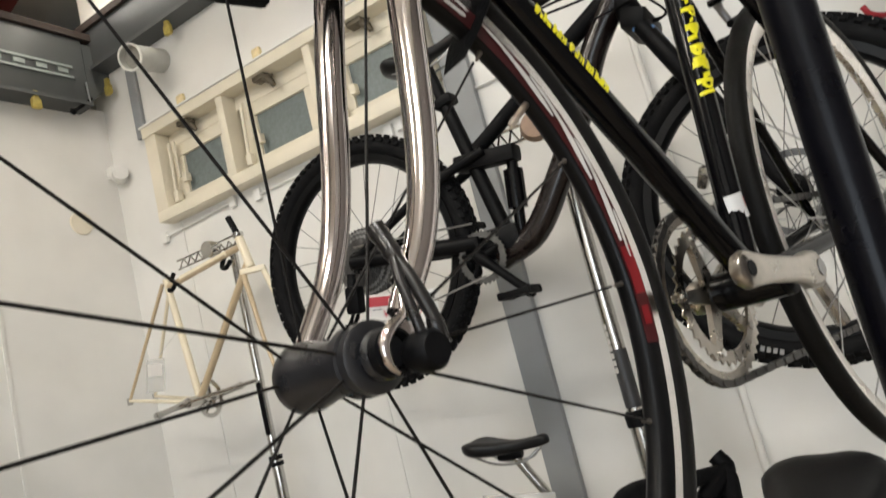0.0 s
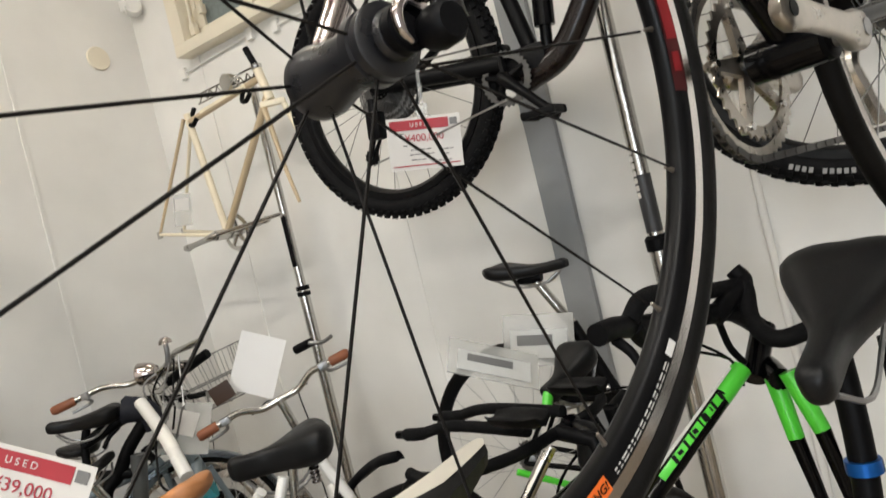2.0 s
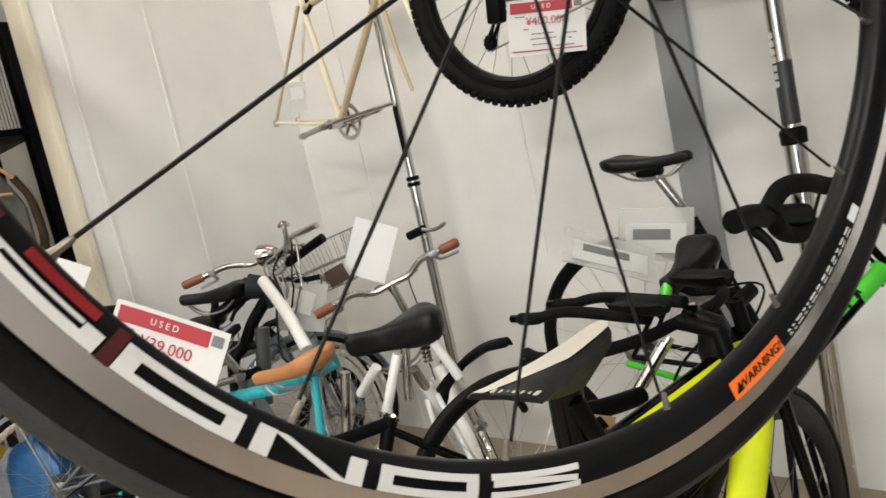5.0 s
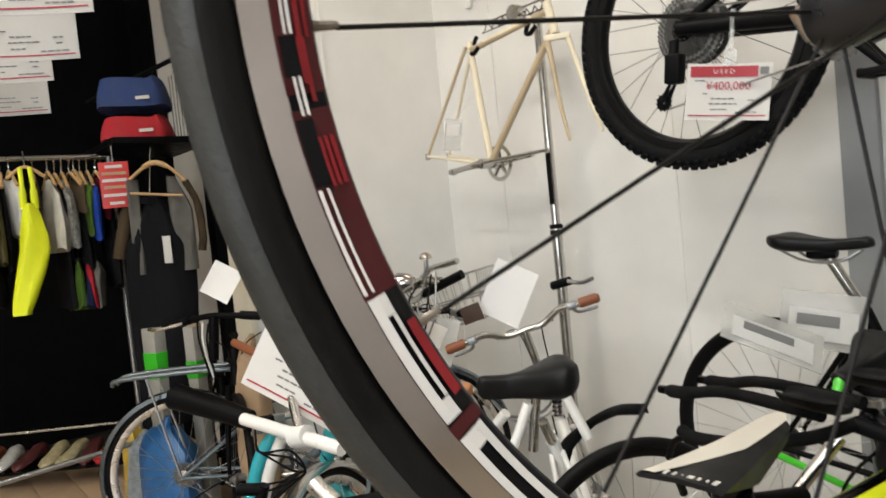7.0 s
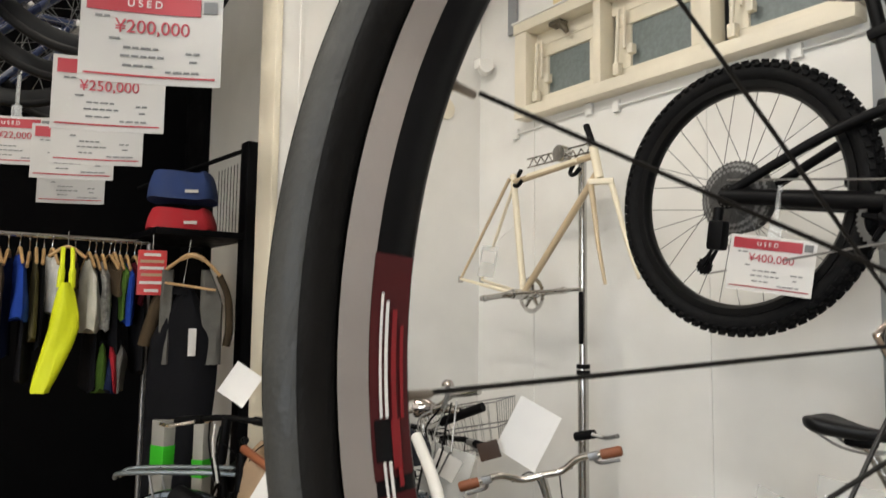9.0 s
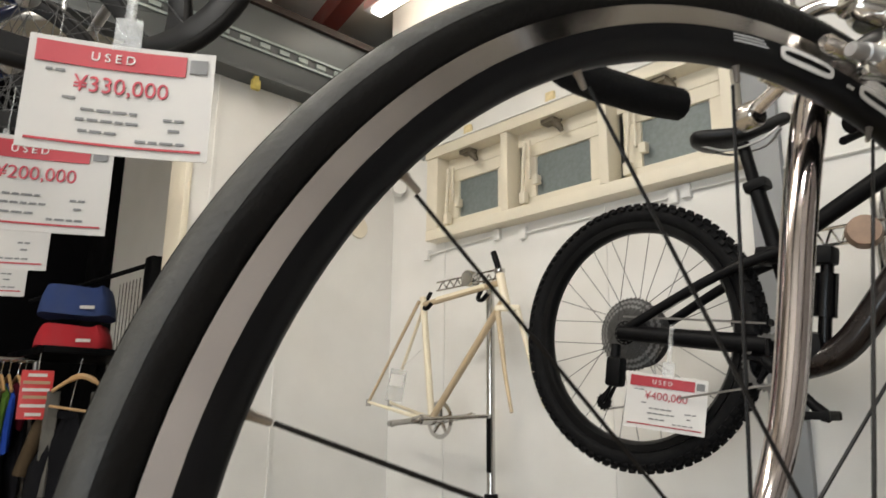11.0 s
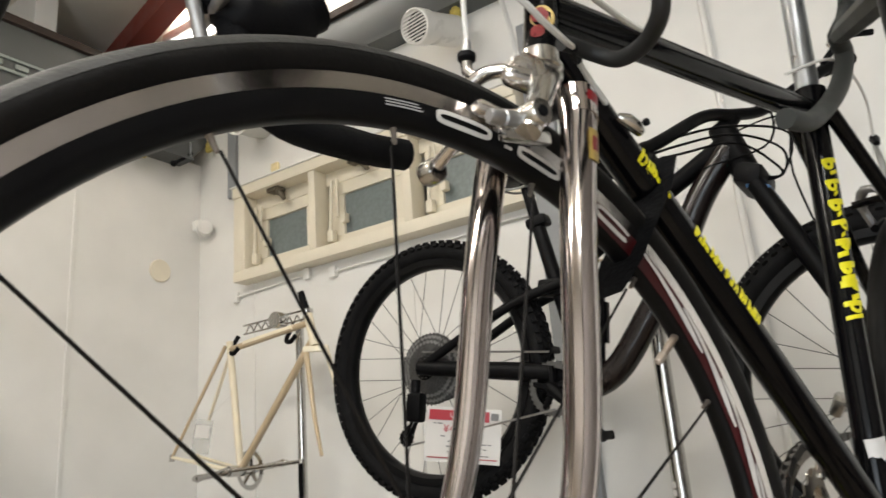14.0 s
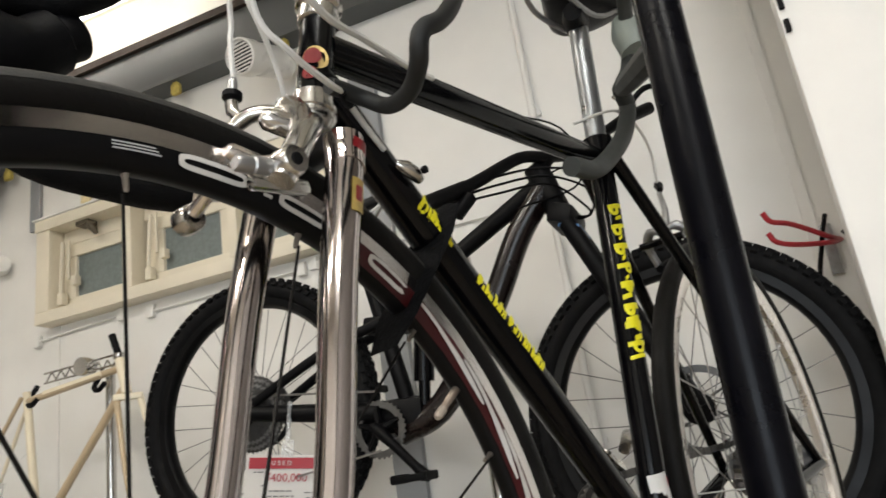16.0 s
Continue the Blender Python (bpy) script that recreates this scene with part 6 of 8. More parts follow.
# ---- silver pole stand that carries the mountain bicycle ----
ps = thing("pole_stand", pose(-0.617, 1.83, 0), "silver telescopic pole stand with printed sleeve", "stand", "pole stands")
part("pole", rod((0, 0, 0.0), (0, 0, 1.11), 0.025, 20), SILVER, ps)
part("pole", rod((0, 0, 1.1), (0, 0, 2.02), 0.0205, 20), SILVER, ps)
part("collar", lathe([(0.02, -0.02), (0.03, -0.02), (0.031, 0.012), (0.024, 0.02), (0.02, 0.02)], 20, Matrix.Translation((0, 0, 1.112)) @ Matrix.Rotation(radians(90), 4, "X"), closed=True), MATT_BLACK, ps)
part("sleeve", lathe([(0.021, -0.13), (0.0215, -0.13), (0.0215, 0.02), (0.021, 0.02)], 20, Matrix.Translation((0, 0, 1.27)) @ Matrix.Rotation(radians(90), 4, "X"), closed=True), mat("dark_print", (0.03, 0.03, 0.032), 0.4), ps, "dark printed sleeve with pale bars")
for k in range(7):
    part("print", box((0.012, 0.002, 0.014), Matrix.Translation((-0.012, -0.0175, 1.352 - k * 0.019)) @ Matrix.Rotation(radians(-35), 4, "Z")), WHITE_INK, ps)
bm = bmesh.new()
for z in (0.0, 0.04):
    rod((-0.2, -0.12, 1.87 + z), (0.03, -0.08, 1.88 + z), 0.0045, 8, bm)
for k in range(7):
    x0 = -0.195 + 0.032 * k
    rod((x0, -0.118 + 0.006 * k, 1.872), (x0 + 0.016, -0.116 + 0.006 * k, 1.912), 0.003, 6, bm)
    rod((x0 + 0.016, -0.116 + 0.006 * k, 1.912), (x0 + 0.032, -0.112 + 0.006 * k, 1.874), 0.003, 6, bm)
part("clamp_arm", bm, SILVER, ps, "chrome lattice clamp arm")
part("clamp_knob", lathe([(0, -0.03), (0.034, -0.03), (0.04, 0.0), (0.034, 0.02), (0, 0.02)], 18, Matrix.Translation((-0.007, -0.12, 1.888)) @ Matrix.Rotation(radians(20), 4, "Z")), mat("tan_pad", (0.3, 0.2, 0.14), 0.55, var=0.3, scale=40), ps)

# red padded hook and cable by the end of the wall
rh = thing("wall_hook", pose(0.27, 2.1, 1.9), "red coated double bicycle hook with a looped cable", "hook")
RED_COAT = mat("red_coating", (0.4, 0.02, 0.03), 0.4)
for dz in (0.0, 0.055):
    part("prong", tube(smooth_line([(0.06, 0.09, 0.02), (0.02, 0.0, 0.0 + dz * 0.3), (-0.06, -0.06, dz), (-0.11, -0.1, 0.01 + dz), (-0.125, -0.11, 0.035 + dz)], 5), 0.007, 8), RED_COAT, rh)
part("plate", box((0.03, 0.012, 0.14), Matrix.Translation((0.03, 0.09, 0.0)), None, 0.003), DULL_STEEL, rh)
part("cable", tube(smooth_line([(0.03, 0.02, 0.08), (0.0, 0.0, 0.0), (-0.03, -0.01, -0.12), (0.02, 0.0, -0.24), (0.1, 0.0, -0.2), (0.11, 0.02, -0.06), (0.06, 0.03, 0.03)], 6), 0.006, 8), MATT_BLACK, rh)


# ---- price cards ----
def face(x, y, z, yaw, tilt=0.0, roll=0.0):
    return pose(x, y, z, 0, 0, yaw) @ Matrix.Rotation(radians(tilt), 4, "X") @ Matrix.Rotation(radians(roll), 4, "Y")


price_tag(face(-1.085, 1.6, 1.508, 32, 3, 8), 0.195, 0.138, "¥400,000", label="white used bicycle price card on the mountain bicycle")

sl = thing("card_sleeve", face(-2.47, 1.86, 1.60, 25, -4, 8), "clear plastic card sleeve hung on the ivory frame", "card holder", "card sleeves")
part("sleeve", box((0.075, 0.004, 0.13), None, None, 0.001), FILM, sl)
part("insert", box((0.06, 0.0015, 0.05), Matrix.Translation((0.0, -0.0035, 0.02))), PAPER, sl)
part("string", rod((0, 0, 0.06), (0.05, 0.08, 0.17), 0.001, 5), PAPER, sl)
# ---- bicycles and cards hung overhead ----
rack = thing("overhead_rack", pose(-0.9, 0.2, 0), "galvanised tube rack hung overhead for bicycles", "rack")
for y0, z in ((0.3, 2.72), (-0.3, 2.5)):
    part("rail", tube([(0.25, y0 - 0.1, z), (-0.9, y0, z), (-2.3, y0 + 0.1, z)], 0.017, 12), ZINC, rack)
for x in (0.0, -1.6):
    part("drop_rod", rod((x, 0.25, 2.7), (x, 0.25, 3.7), 0.008, 8), ZINC, rack)
    part("drop_rod", rod((x, -0.32, 2.5), (x, -0.32, 3.7), 0.008, 8), ZINC, rack)
    part("cross_rail", rod((x, 0.25, 2.72), (x, -0.32, 2.5), 0.014, 10), ZINC, rack)
BLUE_PAINT = mat("midnight_paint", (0.012, 0.02, 0.06), 0.25, coat=0.6)
for k, ((x, y), price) in enumerate((((-0.908, 0.172), "¥330,000"), ((-1.287, 0.181), "¥200,000"), ((-1.652, 0.195), "¥250,000"), ((-2.025, 0.247), ""), ((-2.283, 0.236), ""), ((-2.787, 0.315), ""), ((-2.645, 0.13), "¥22,000"))):
    z = 1.803 if k < 6 else 1.888
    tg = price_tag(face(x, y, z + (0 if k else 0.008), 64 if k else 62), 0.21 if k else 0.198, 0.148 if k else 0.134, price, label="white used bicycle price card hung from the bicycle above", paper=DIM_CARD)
    part("string", rod((0, 0.012, 0.08), (0, 0.03, 0.3), 0.0012, 5), ACRYLIC, tg)
    ob = thing("hung_bicycle", pose(x - 0.05, y + 0.005, 2.335, 0, 0, 68), "dark road bicycle hung from the overhead rack", "bicycle", "bicycles overhead")
    wheel(ob, "rear_wheel", (0.0, 0, 0), 0.335, 0.027, 0.03, RUBBER, RIM_BLACK, 24, SPOKE_DULL)
    frame_tube(ob, "seat_stay", (0, 0.06, 0.0), (-0.3, 0.02, -0.28), 0.013, None, BLUE_PAINT)
    frame_tube(ob, "seat_stay", (0, -0.06, 0.0), (-0.3, -0.02, -0.28), 0.013, None, BLUE_PAINT)
    frame_tube(ob, "chain_stay", (0, 0.06, 0.0), (-0.42, 0.02, 0.06), 0.014, None, BLUE_PAINT)
    frame_tube(ob, "chain_stay", (0, -0.06, 0.0), (-0.42, -0.02, 0.06), 0.014, None, BLUE_PAINT)
    frame_tube(ob, "seat_tube", (-0.42, 0, 0.06), (-0.27, 0, -0.32), 0.018, None, BLUE_PAINT)

# ---- clothes ----
rail = thing("clothes_rail", pose(-3.75, 0.2, 0), "steel clothes rail against the black wall", "clothes rail")
part("bar", rod((0, -1.2, 1.70), (0, 0.62, 1.70), 0.012, 10), SILVER, rail)
part("post", rod((0, -1.2, 0.0), (0, -1.2, 1.7), 0.012, 10), SILVER, rail)
part("post", rod((0, 0.62, 0.0), (0, 0.62, 1.7), 0.012, 10), DULL_STEEL, rail)
part("bar", rod((0.3, -1.2, 0.35), (0.3, 0.6, 0.42), 0.012, 10), DULL_STEEL, rail)


def garment(y, w, z0, z1, material, depth=0.05, x=-3.75, seed=0, hanger=True, turn=60, label="", name="garment", flare=0.9):
    """A hanging garment seen edge on: folds run down a closed skin."""
    g = thing(name, pose(x, y, 0, 0, 0, turn), label, "clothing", "clothes on the rail")
    rng = random.Random(seed)
    ph = [rng.uniform(0, 6.3) for _ in range(4)]
    secs = []
    for i in range(15):
        t = i / 14
        z = z1 - 0.04 + (z0 - z1 + 0.04) * t
        half = w / 2 * (0.25 + 0.75 * min(1, t * 5)) * (1 + (flare - 1) * t) * (1 + 0.06 * math.sin(7 * t + ph[0]))
        d = depth * (0.5 + 0.5 * min(1, t * 4)) * (1 + 0.25 * math.sin(4 * t + ph[1]))
        off = 0.02 * math.sin(3 * t + ph[2])
        secs.append([(half * math.cos(a) + off, d / 2 * math.sin(a) * (1 + 0.35 * math.sin(4 * a + ph[3] + 2 * t)), z + 0.012 * math.sin(3 * a + ph[0])) for a in [2 * math.pi * k / 20 for k in range(20)]])
    bm = loft(secs)
    bmesh.ops.recalc_face_normals(bm, faces=bm.faces)
    part("cloth", bm, material, g)
    if not hanger:
        part("waistband", loft([[(w * 0.17 * math.cos(a), depth * 0.4 * math.sin(a), z) for a in [2 * math.pi * k / 16 for k in range(16)]] for z in (z1 - 0.05, z1 - 0.02)]), CLOTH["black"], g)
        part("hook", tube([(0, 0, z1 - 0.03), (0, 0.01, z1 + 0.02), (0.02, 0.02, z1 + 0.2)], 0.002, 6), SILVER, g)
    if hanger:
        bm = tube(smooth_line([(-w * 0.4, 0, z1 - 0.07), (-w * 0.12, 0, z1 - 0.015), (0, 0, z1), (w * 0.12, 0, z1 - 0.015), (w * 0.4, 0, z1 - 0.07)], 4), 0.007, 8)
        part("hanger", bm, WOOD, g, "wooden clothes hanger")
        part("hook", tube(smooth_line([(0, 0, z1 - 0.005), (0, 0, z1 + 0.03), (0.015, 0, z1 + 0.055), (0, 0, z1 + 0.066), (-0.012, 0, z1 + 0.055)], 4), 0.002, 6), SILVER, g)
    return g


CLOTH = {n: cloth(n + "_fabric", c) for n, c in dict(black=(0.008, 0.008, 0.01), navy=(0.01, 0.016, 0.05), blue=(0.015, 0.05, 0.3), brown=(0.07, 0.05, 0.03), white=(0.6, 0.6, 0.58), grey=(0.13, 0.125, 0.115), green=(0.06, 0.12, 0.02), red=(0.35, 0.02, 0.03), maroon=(0.1, 0.01, 0.02), cream=(0.5, 0.48, 0.42), olive=(0.1, 0.085, 0.04)).items()}
CLOTH["spotted"] = mat("spotted_fabric", (0.45, 0.45, 0.43), 0.9, var=0.5, scale=50, dark=(0.01, 0.01, 0.012))
rng = random.Random(11)
row = [(-0.55, "brown", 1.1), (-0.47, "black", 1.0), (-0.4, "olive", 1.2), (-0.3, "brown", 1.1), (-0.22, "black", 1.0), (-0.12, "brown", 1.2), (-0.02, "navy", 1.1), (0.07, "black", 1.05), (0.14, "brown", 1.2), (0.2, "brown", 1.15), (0.24, "navy", 1.2), (0.28, "blue", 1.34), (0.32, "black", 1.05), (0.345, "olive", 1.25), (0.375, "black", 1.2), (0.405, "white", 1.37), (0.5, "brown", 1.5), (0.553, "cream", 1.31), (0.585, "black", 1.0), (0.61, "spotted", 1.3), (0.645, "brown", 1.42), (0.665, "black", 1.1), (0.685, "green", 1.3), (0.715, "blue", 1.33), (0.75, "maroon", 1.4), (0.78, "black", 1.1)]
for k, (y, c, z0) in enumerate(row):
    loud = c in ("cream", "spotted", "blue", "white", "green", "maroon")
    garment(y, rng.uniform(0.28, 0.36), z0 + rng.uniform(-0.04, 0.04), 1.635 + rng.uniform(-0.012, 0.008), CLOTH[c], 0.055 if loud else 0.042, x=-3.73 if loud else -3.75, seed=k, turn=rng.uniform(-6, 9) if loud else rng.uniform(-14, 8), flare=1.1 if loud else 0.9, label=f"{c} cycling jersey on a wooden hanger on the rail")
for k, (y, c) in enumerate(((0.62, "green"), (0.655, "navy"), (0.69, "grey"), (0.665, "red"))):
    garment(y, 0.2, 1.02, 1.26, CLOTH[c], 0.05, x=-3.68, seed=60 + k, turn=-8, label=f"{c} cycling shorts clipped below the jerseys", hanger=False)
# neon bib: two straps over a tapered leg that hangs aslant
nbib = thing("bib", pose(-3.56, 0.43, 0, 0, 0, 80), "neon yellow cycling bib hung by its straps", "clothing", "clothes on the rail")
for s in (-1, 1):
    part("strap", tube(smooth_line([(s * 0.018 + 0.01, 0, 1.64), (s * 0.02 + 0.012, -0.01, 1.56), (s * 0.022 + 0.01, 0, 1.47)], 4), [0.009] * 5 + [0.014] * 4, 8), NEON, nbib)
secs = []
for t, x0, x1 in ((0, -0.012, 0.034), (0.12, -0.026, 0.05), (0.3, -0.04, 0.068), (0.42, -0.046, 0.07), (0.6, -0.066, 0.046), (0.85, -0.092, 0.0), (0.97, -0.1, -0.026), (1, -0.098, -0.03)):
    secs.append([((x0 + x1) / 2 + (x1 - x0) / 2 * math.cos(a), 0.03 * math.sin(a) * (1 + 0.3 * math.sin(3 * a + 5 * t)), 1.49 - 0.46 * t) for a in [2 * math.pi * q / 18 for q in range(18)]])
part("leg", loft(secs), NEON, nbib)
part("hanger", tube(smooth_line([(-0.06, 0.01, 1.6), (0.01, 0.01, 1.645), (0.08, 0.01, 1.6)], 4), 0.007, 8), WOOD, nbib)
part("hook", rod((0.01, 0.01, 1.645), (0.01, 0.01, 1.71), 0.003, 6), SILVER, nbib)
# front facing jacket and trousers
g = thing("jacket", pose(-3.42, 0.93, 0, 0, 0, 58), "grey open jacket with a white tag on a wooden hanger", "clothing")
for s in (-1, 1):
    secs = []
    for i in range(12):
        t = i / 11
        z = 1.56 - 0.42 * t
        x0, x1 = (-0.14, -0.085) if s < 0 else (0.035, 0.075 + 0.06 * min(1, t * 3))
        secs.append([(x0 + (x1 - x0) * 0.5 + (x1 - x0) * 0.5 * math.cos(a), 0.022 * math.sin(a) * (1 + 0.4 * math.sin(3 * a + 5 * t)), z) for a in [2 * math.pi * k / 14 for k in range(14)]])
    part("panel", loft(secs), CLOTH["grey"], g)
    part("sleeve", tube(smooth_line([(s * 0.11, 0.02, 1.54), (s * 0.15, 0.03, 1.44), (s * (0.19 if s < 0 else 0.16), 0.03, 1.3), (s * (0.21 if s < 0 else 0.15), 0.03, 1.22)], 5), [0.024 if s < 0 else 0.016] * 6 + [0.03 if s < 0 else 0.018] * 10, 12), CLOTH["brown"], g)
part("hanger", tube(smooth_line([(-0.11, -0.03, 1.56), (-0.05, -0.03, 1.605), (0, -0.03, 1.625), (0.06, -0.03, 1.6), (0.125, -0.03, 1.535)], 5), [0.008] * 6 + [0.012] * 9 + [0.008] * 6, 8), WOOD, g, "wooden hanger")
part("bar", rod((-0.11, -0.04, 1.5), (0.11, -0.04, 1.47), 0.006, 8), WOOD, g)
part("tag", box((0.034, 0.002, 0.12), Matrix.Translation((0.02, -0.05, 1.24)), None, 0.0005), PAPER, g)
garment(0.9, 0.3, 0.45, 1.5, CLOTH["black"], 0.1, x=-3.46, seed=77, turn=58, label="black long trousers hung behind the jacket", hanger=False)

# black grid shelf with two caps
sh = thing("shelf_rack", pose(-3.62, 1.0, 0), "black steel shelf rack with a wire side", "shelf")
part("post", box((0.09, 0.09, 2.2), Matrix.Translation((0.12, 0.22, 1.1)), None, 0.006), MATT_BLACK, sh)
part("post", box((0.04, 0.04, 2.05), Matrix.Translation((-0.45, 0.2, 1.03)), None, 0.004), MATT_BLACK, sh)
part("shelf", box((0.62, 0.46, 0.03), Matrix.Translation((-0.15, 0.0, 1.735)), None, 0.004), MATT_BLACK, sh)
part("brace", rod((0.1, 0.2, 2.17), (-0.4, -0.18, 2.0), 0.012, 8), MATT_BLACK, sh)
for k in range(10):
    part("wire", rod((-0.3 + 0.045 * k, 0.2, 1.75), (-0.3 + 0.045 * k, 0.2, 2.12), 0.002, 5), MATT_BLACK, sh)
for zc, m, lab, dz in ((1.80, RED_CLOTH, "red folded cloth bag on the shelf", 0.1), (1.945, BLUE_CLOTH, "navy blue folded cloth bag on a red one", 0.13)):
    secs = []
    for i in range(10):
        t = i / 9
        k = math.sin(math.pi * min(1, 0.25 + t * 0.75)) ** 0.5 if t > 0.6 else 1.0
        secs.append([((0.15 * (1 - 0.2 * t * t)) * math.copysign(abs(math.cos(a)) ** 0.55, math.cos(a)), 0.13 * (1 - 0.15 * t) * math.copysign(abs(math.sin(a)) ** 0.55, math.sin(a)) + 0.015 * math.sin(5 * a) * t, dz * t + 0.008 * math.sin(3 * a + zc)) for a in [2 * math.pi * j / 24 for j in range(24)]])
    ob = thing("cloth_bag", pose(-3.62, 0.93, zc - 0.05, 0, 0, 55), lab, "bag", "bags on the shelf")
    part("bag_body", loft(secs), m, ob)
    part("label_patch", box((0.06, 0.003, 0.014), Matrix.Translation((0.08, -0.13, 0.03))), PAPER, ob)
# red hanging sale sign
sg = thing("sale_sign", face(-3.5, 0.772, 1.545, 70), "red sale sign with pale unreadable print", "sign")
part("board", box((0.12, 0.006, 0.2), None, None, 0.001), mat("sign_red", (0.55, 0.03, 0.03), 0.4, var=0.1), sg)
for k, (w_, z, m) in enumerate(((0.07, 0.08, PAPER), (0.1, 0.05, CARD), (0.1, 0.02, PAPER), (0.09, -0.01, CARD), (0.1, -0.045, PAPER), (0.06, -0.08, PAPER))):
    part("print", box((w_, 0.002, 0.013), Matrix.Translation((0, -0.0045, z))), m, sg)
part("string", rod((0, 0, 0.1), (0.0, 0, 0.17), 0.0015, 5), PAPER, sg)

# ---- bicycles on the floor ----
def stand_by(point, tail_yaw, lean, at_):
    """A pose on the floor that brings the bicycle's point at_ (along, height) over the given place."""
    off = Matrix.Rotation(radians(tail_yaw), 3, "Z") @ Matrix.Rotation(radians(lean), 3, "X") @ Vector((at_[0], 0, at_[1]))
    return stand_at(point[0] - off.x, point[1] - off.y, tail_yaw, lean)


def wtube(parent, name, pts, r, material, label="", seg=12):
    """A tube part through points of the room."""
    inv = parent.matrix_world.inverted()
    line = smooth_line(pts, 5) if len(pts) > 2 else [Vector(p) for p in pts]
    rs = r if not isinstance(r, (list, tuple)) else [r[0] + (r[1] - r[0]) * k / (len(line) - 1) for k in range(len(line))]
    return part(name, tube([inv @ p for p in line], rs, seg), material, parent, label)


def put(ob, parent, m):
    """Stands a part at a pose of the room."""
    ob.matrix_local = parent.matrix_world.inverted() @ m
    return ob


# white small wheel city bicycle with brown grips
YW_ = -46
white = bike("city_bicycle", "white small wheel city bicycle with brown grips and black saddle", stand_by((-1.88, 1.6), YW_, 15, (0.13, 0.89)), 0.98, 0.25, 0.035, (0.5, 0.0), (0.58, 0.38), (0.63, 0.47), ((0.06, 0.26), (0.12, 0.5)), WHITE_PAINT, WHITE_PAINT, RUBBER, ALU, SPOKE_STEEL, 28, 0.019, low_step=True, bar="city", bar_kw=dict(width=0.52, back=0.05, rise=0.03), with_saddle=False, stem=(0.13, 0.64), group="city bicycles", fenders=SILVER)
put(saddle(white, (0, 0, 0), 0.285, 0.205, SADDLE_BLACK, 0, 0.085), white, pose(-1.572, 1.295, 0.795, 0, 0, 54) @ Matrix.Rotation(radians(-4), 4, "Y") @ Matrix.Diagonal((1, 1, 1.25, 1)))
wtube(white, "seatpost", [(-1.545, 1.3, 0.77), (-1.56, 1.28, 0.6)], 0.0135, SILVER)
for a, b in (((-1.527, 1.247, 0.746), (-1.562, 1.192, 0.6)), ((-1.565, 1.197, 0.727), (-1.64, 1.18, 0.65)), ((-1.463, 1.329, 0.753), (-1.425, 1.36, 0.64))):
    wtube(white, "frame_tube", [a, b], 0.0145, WHITE_PAINT)
for k in range(4):
    part("spring", lathe([(0.012, -0.004), (0.016, 0.0), (0.012, 0.004), (0.01, 0.0)], 12, white.matrix_world.inverted() @ Matrix.Translation((-1.5, 1.33, 0.735 - 0.012 * k)) @ Matrix.Rotation(radians(90), 4, "X"), closed=True), CHROME, white)
wtube(white, "bell", [(-1.6, 1.46, 1.035), (-1.54, 1.47, 1.05)], 0.013, MATT_BLACK)
wtube(white, "brake_lever", [(-1.54, 1.46, 1.05), (-1.5, 1.47, 1.045), (-1.44, 1.45, 1.06)], 0.006, DULL_STEEL)
# grey blue city bicycle with a wire basket
YS = -60
city = bike("city_bicycle", "grey blue city bicycle with brown grips and wire basket", stand_by((-2.5, 1.55), YS, 12, (0.12, 1.03)), 1.02, 0.3, 0.035, (0.52, 0.0), (0.62, 0.4), (0.66, 0.5), ((0.06, 0.32), (0.12, 0.56)), mat("grey_blue_paint", (0.2, 0.25, 0.28), 0.35, coat=0.3), None, RUBBER, ALU, SPOKE_STEEL, 28, 0.018, low_step=True, bar="city", bar_kw=dict(width=0.6, back=0.12, rise=0.03, bare=1), stem=(0.12, 0.73), group="city bicycles", fenders=SILVER)


def basket(parent, c, w=0.34, d=0.24, h=0.2):
    b = new("basket")
    b.parent = parent
    b.location = c
    for z, k in ((0, 0.8), (h * 0.5, 0.9), (h, 1.0)):
        x, y = d / 2 * k, w / 2 * k
        part("basket_rim", tube([(-x, -y, z), (x, -y, z), (x, y, z), (-x, y, z), (-x, -y, z)], 0.003, 6), DULL_STEEL, b)
    for i in range(9):
        f = i / 8 - 0.5
        for a, c2 in (((-d / 2, w * f), (-d / 2 * 0.8, w * f * 0.8)), ((d / 2, w * f), (d / 2 * 0.8, w * f * 0.8)), ((d * f, -w / 2), (d * f * 0.8, -w / 2 * 0.8)), ((d * f, w / 2), (d * f * 0.8, w / 2 * 0.8))):
            part("wire", rod((a[0], a[1], h), (c2[0], c2[1], 0), 0.0014, 5), DULL_STEEL, b)
        part("wire", rod((-d / 2 * 0.8, w * f * 0.8, 0), (d / 2 * 0.8, w * f * 0.8, 0), 0.0014, 5), DULL_STEEL, b)


basket(city, (-0.2, 0.07, 0.8))
wtube(city, "grip", [(-2.133, 1.559, 1.054), (-2.3, 1.5, 0.985)], 0.017, MATT_BLACK, "black rubber grip")
wtube(city, "handlebar", [(-2.3, 1.5, 0.985), (-2.42, 1.53, 0.95), (-2.5, 1.55, 0.98)], 0.012, SILVER)
inv = city.matrix_world.inverted()
bm = lathe([(0, -0.034), (0.022, -0.03), (0.034, -0.012), (0.04, 0.014), (0.042, 0.034), (0.038, 0.038), (0, 0.036)], 24, inv @ Matrix.Translation((-2.4, 1.5, 1.026)) @ Matrix.Rotation(radians(118), 4, "Z"))
part("headlamp", bm, CHROME, city, "chrome headlamp")
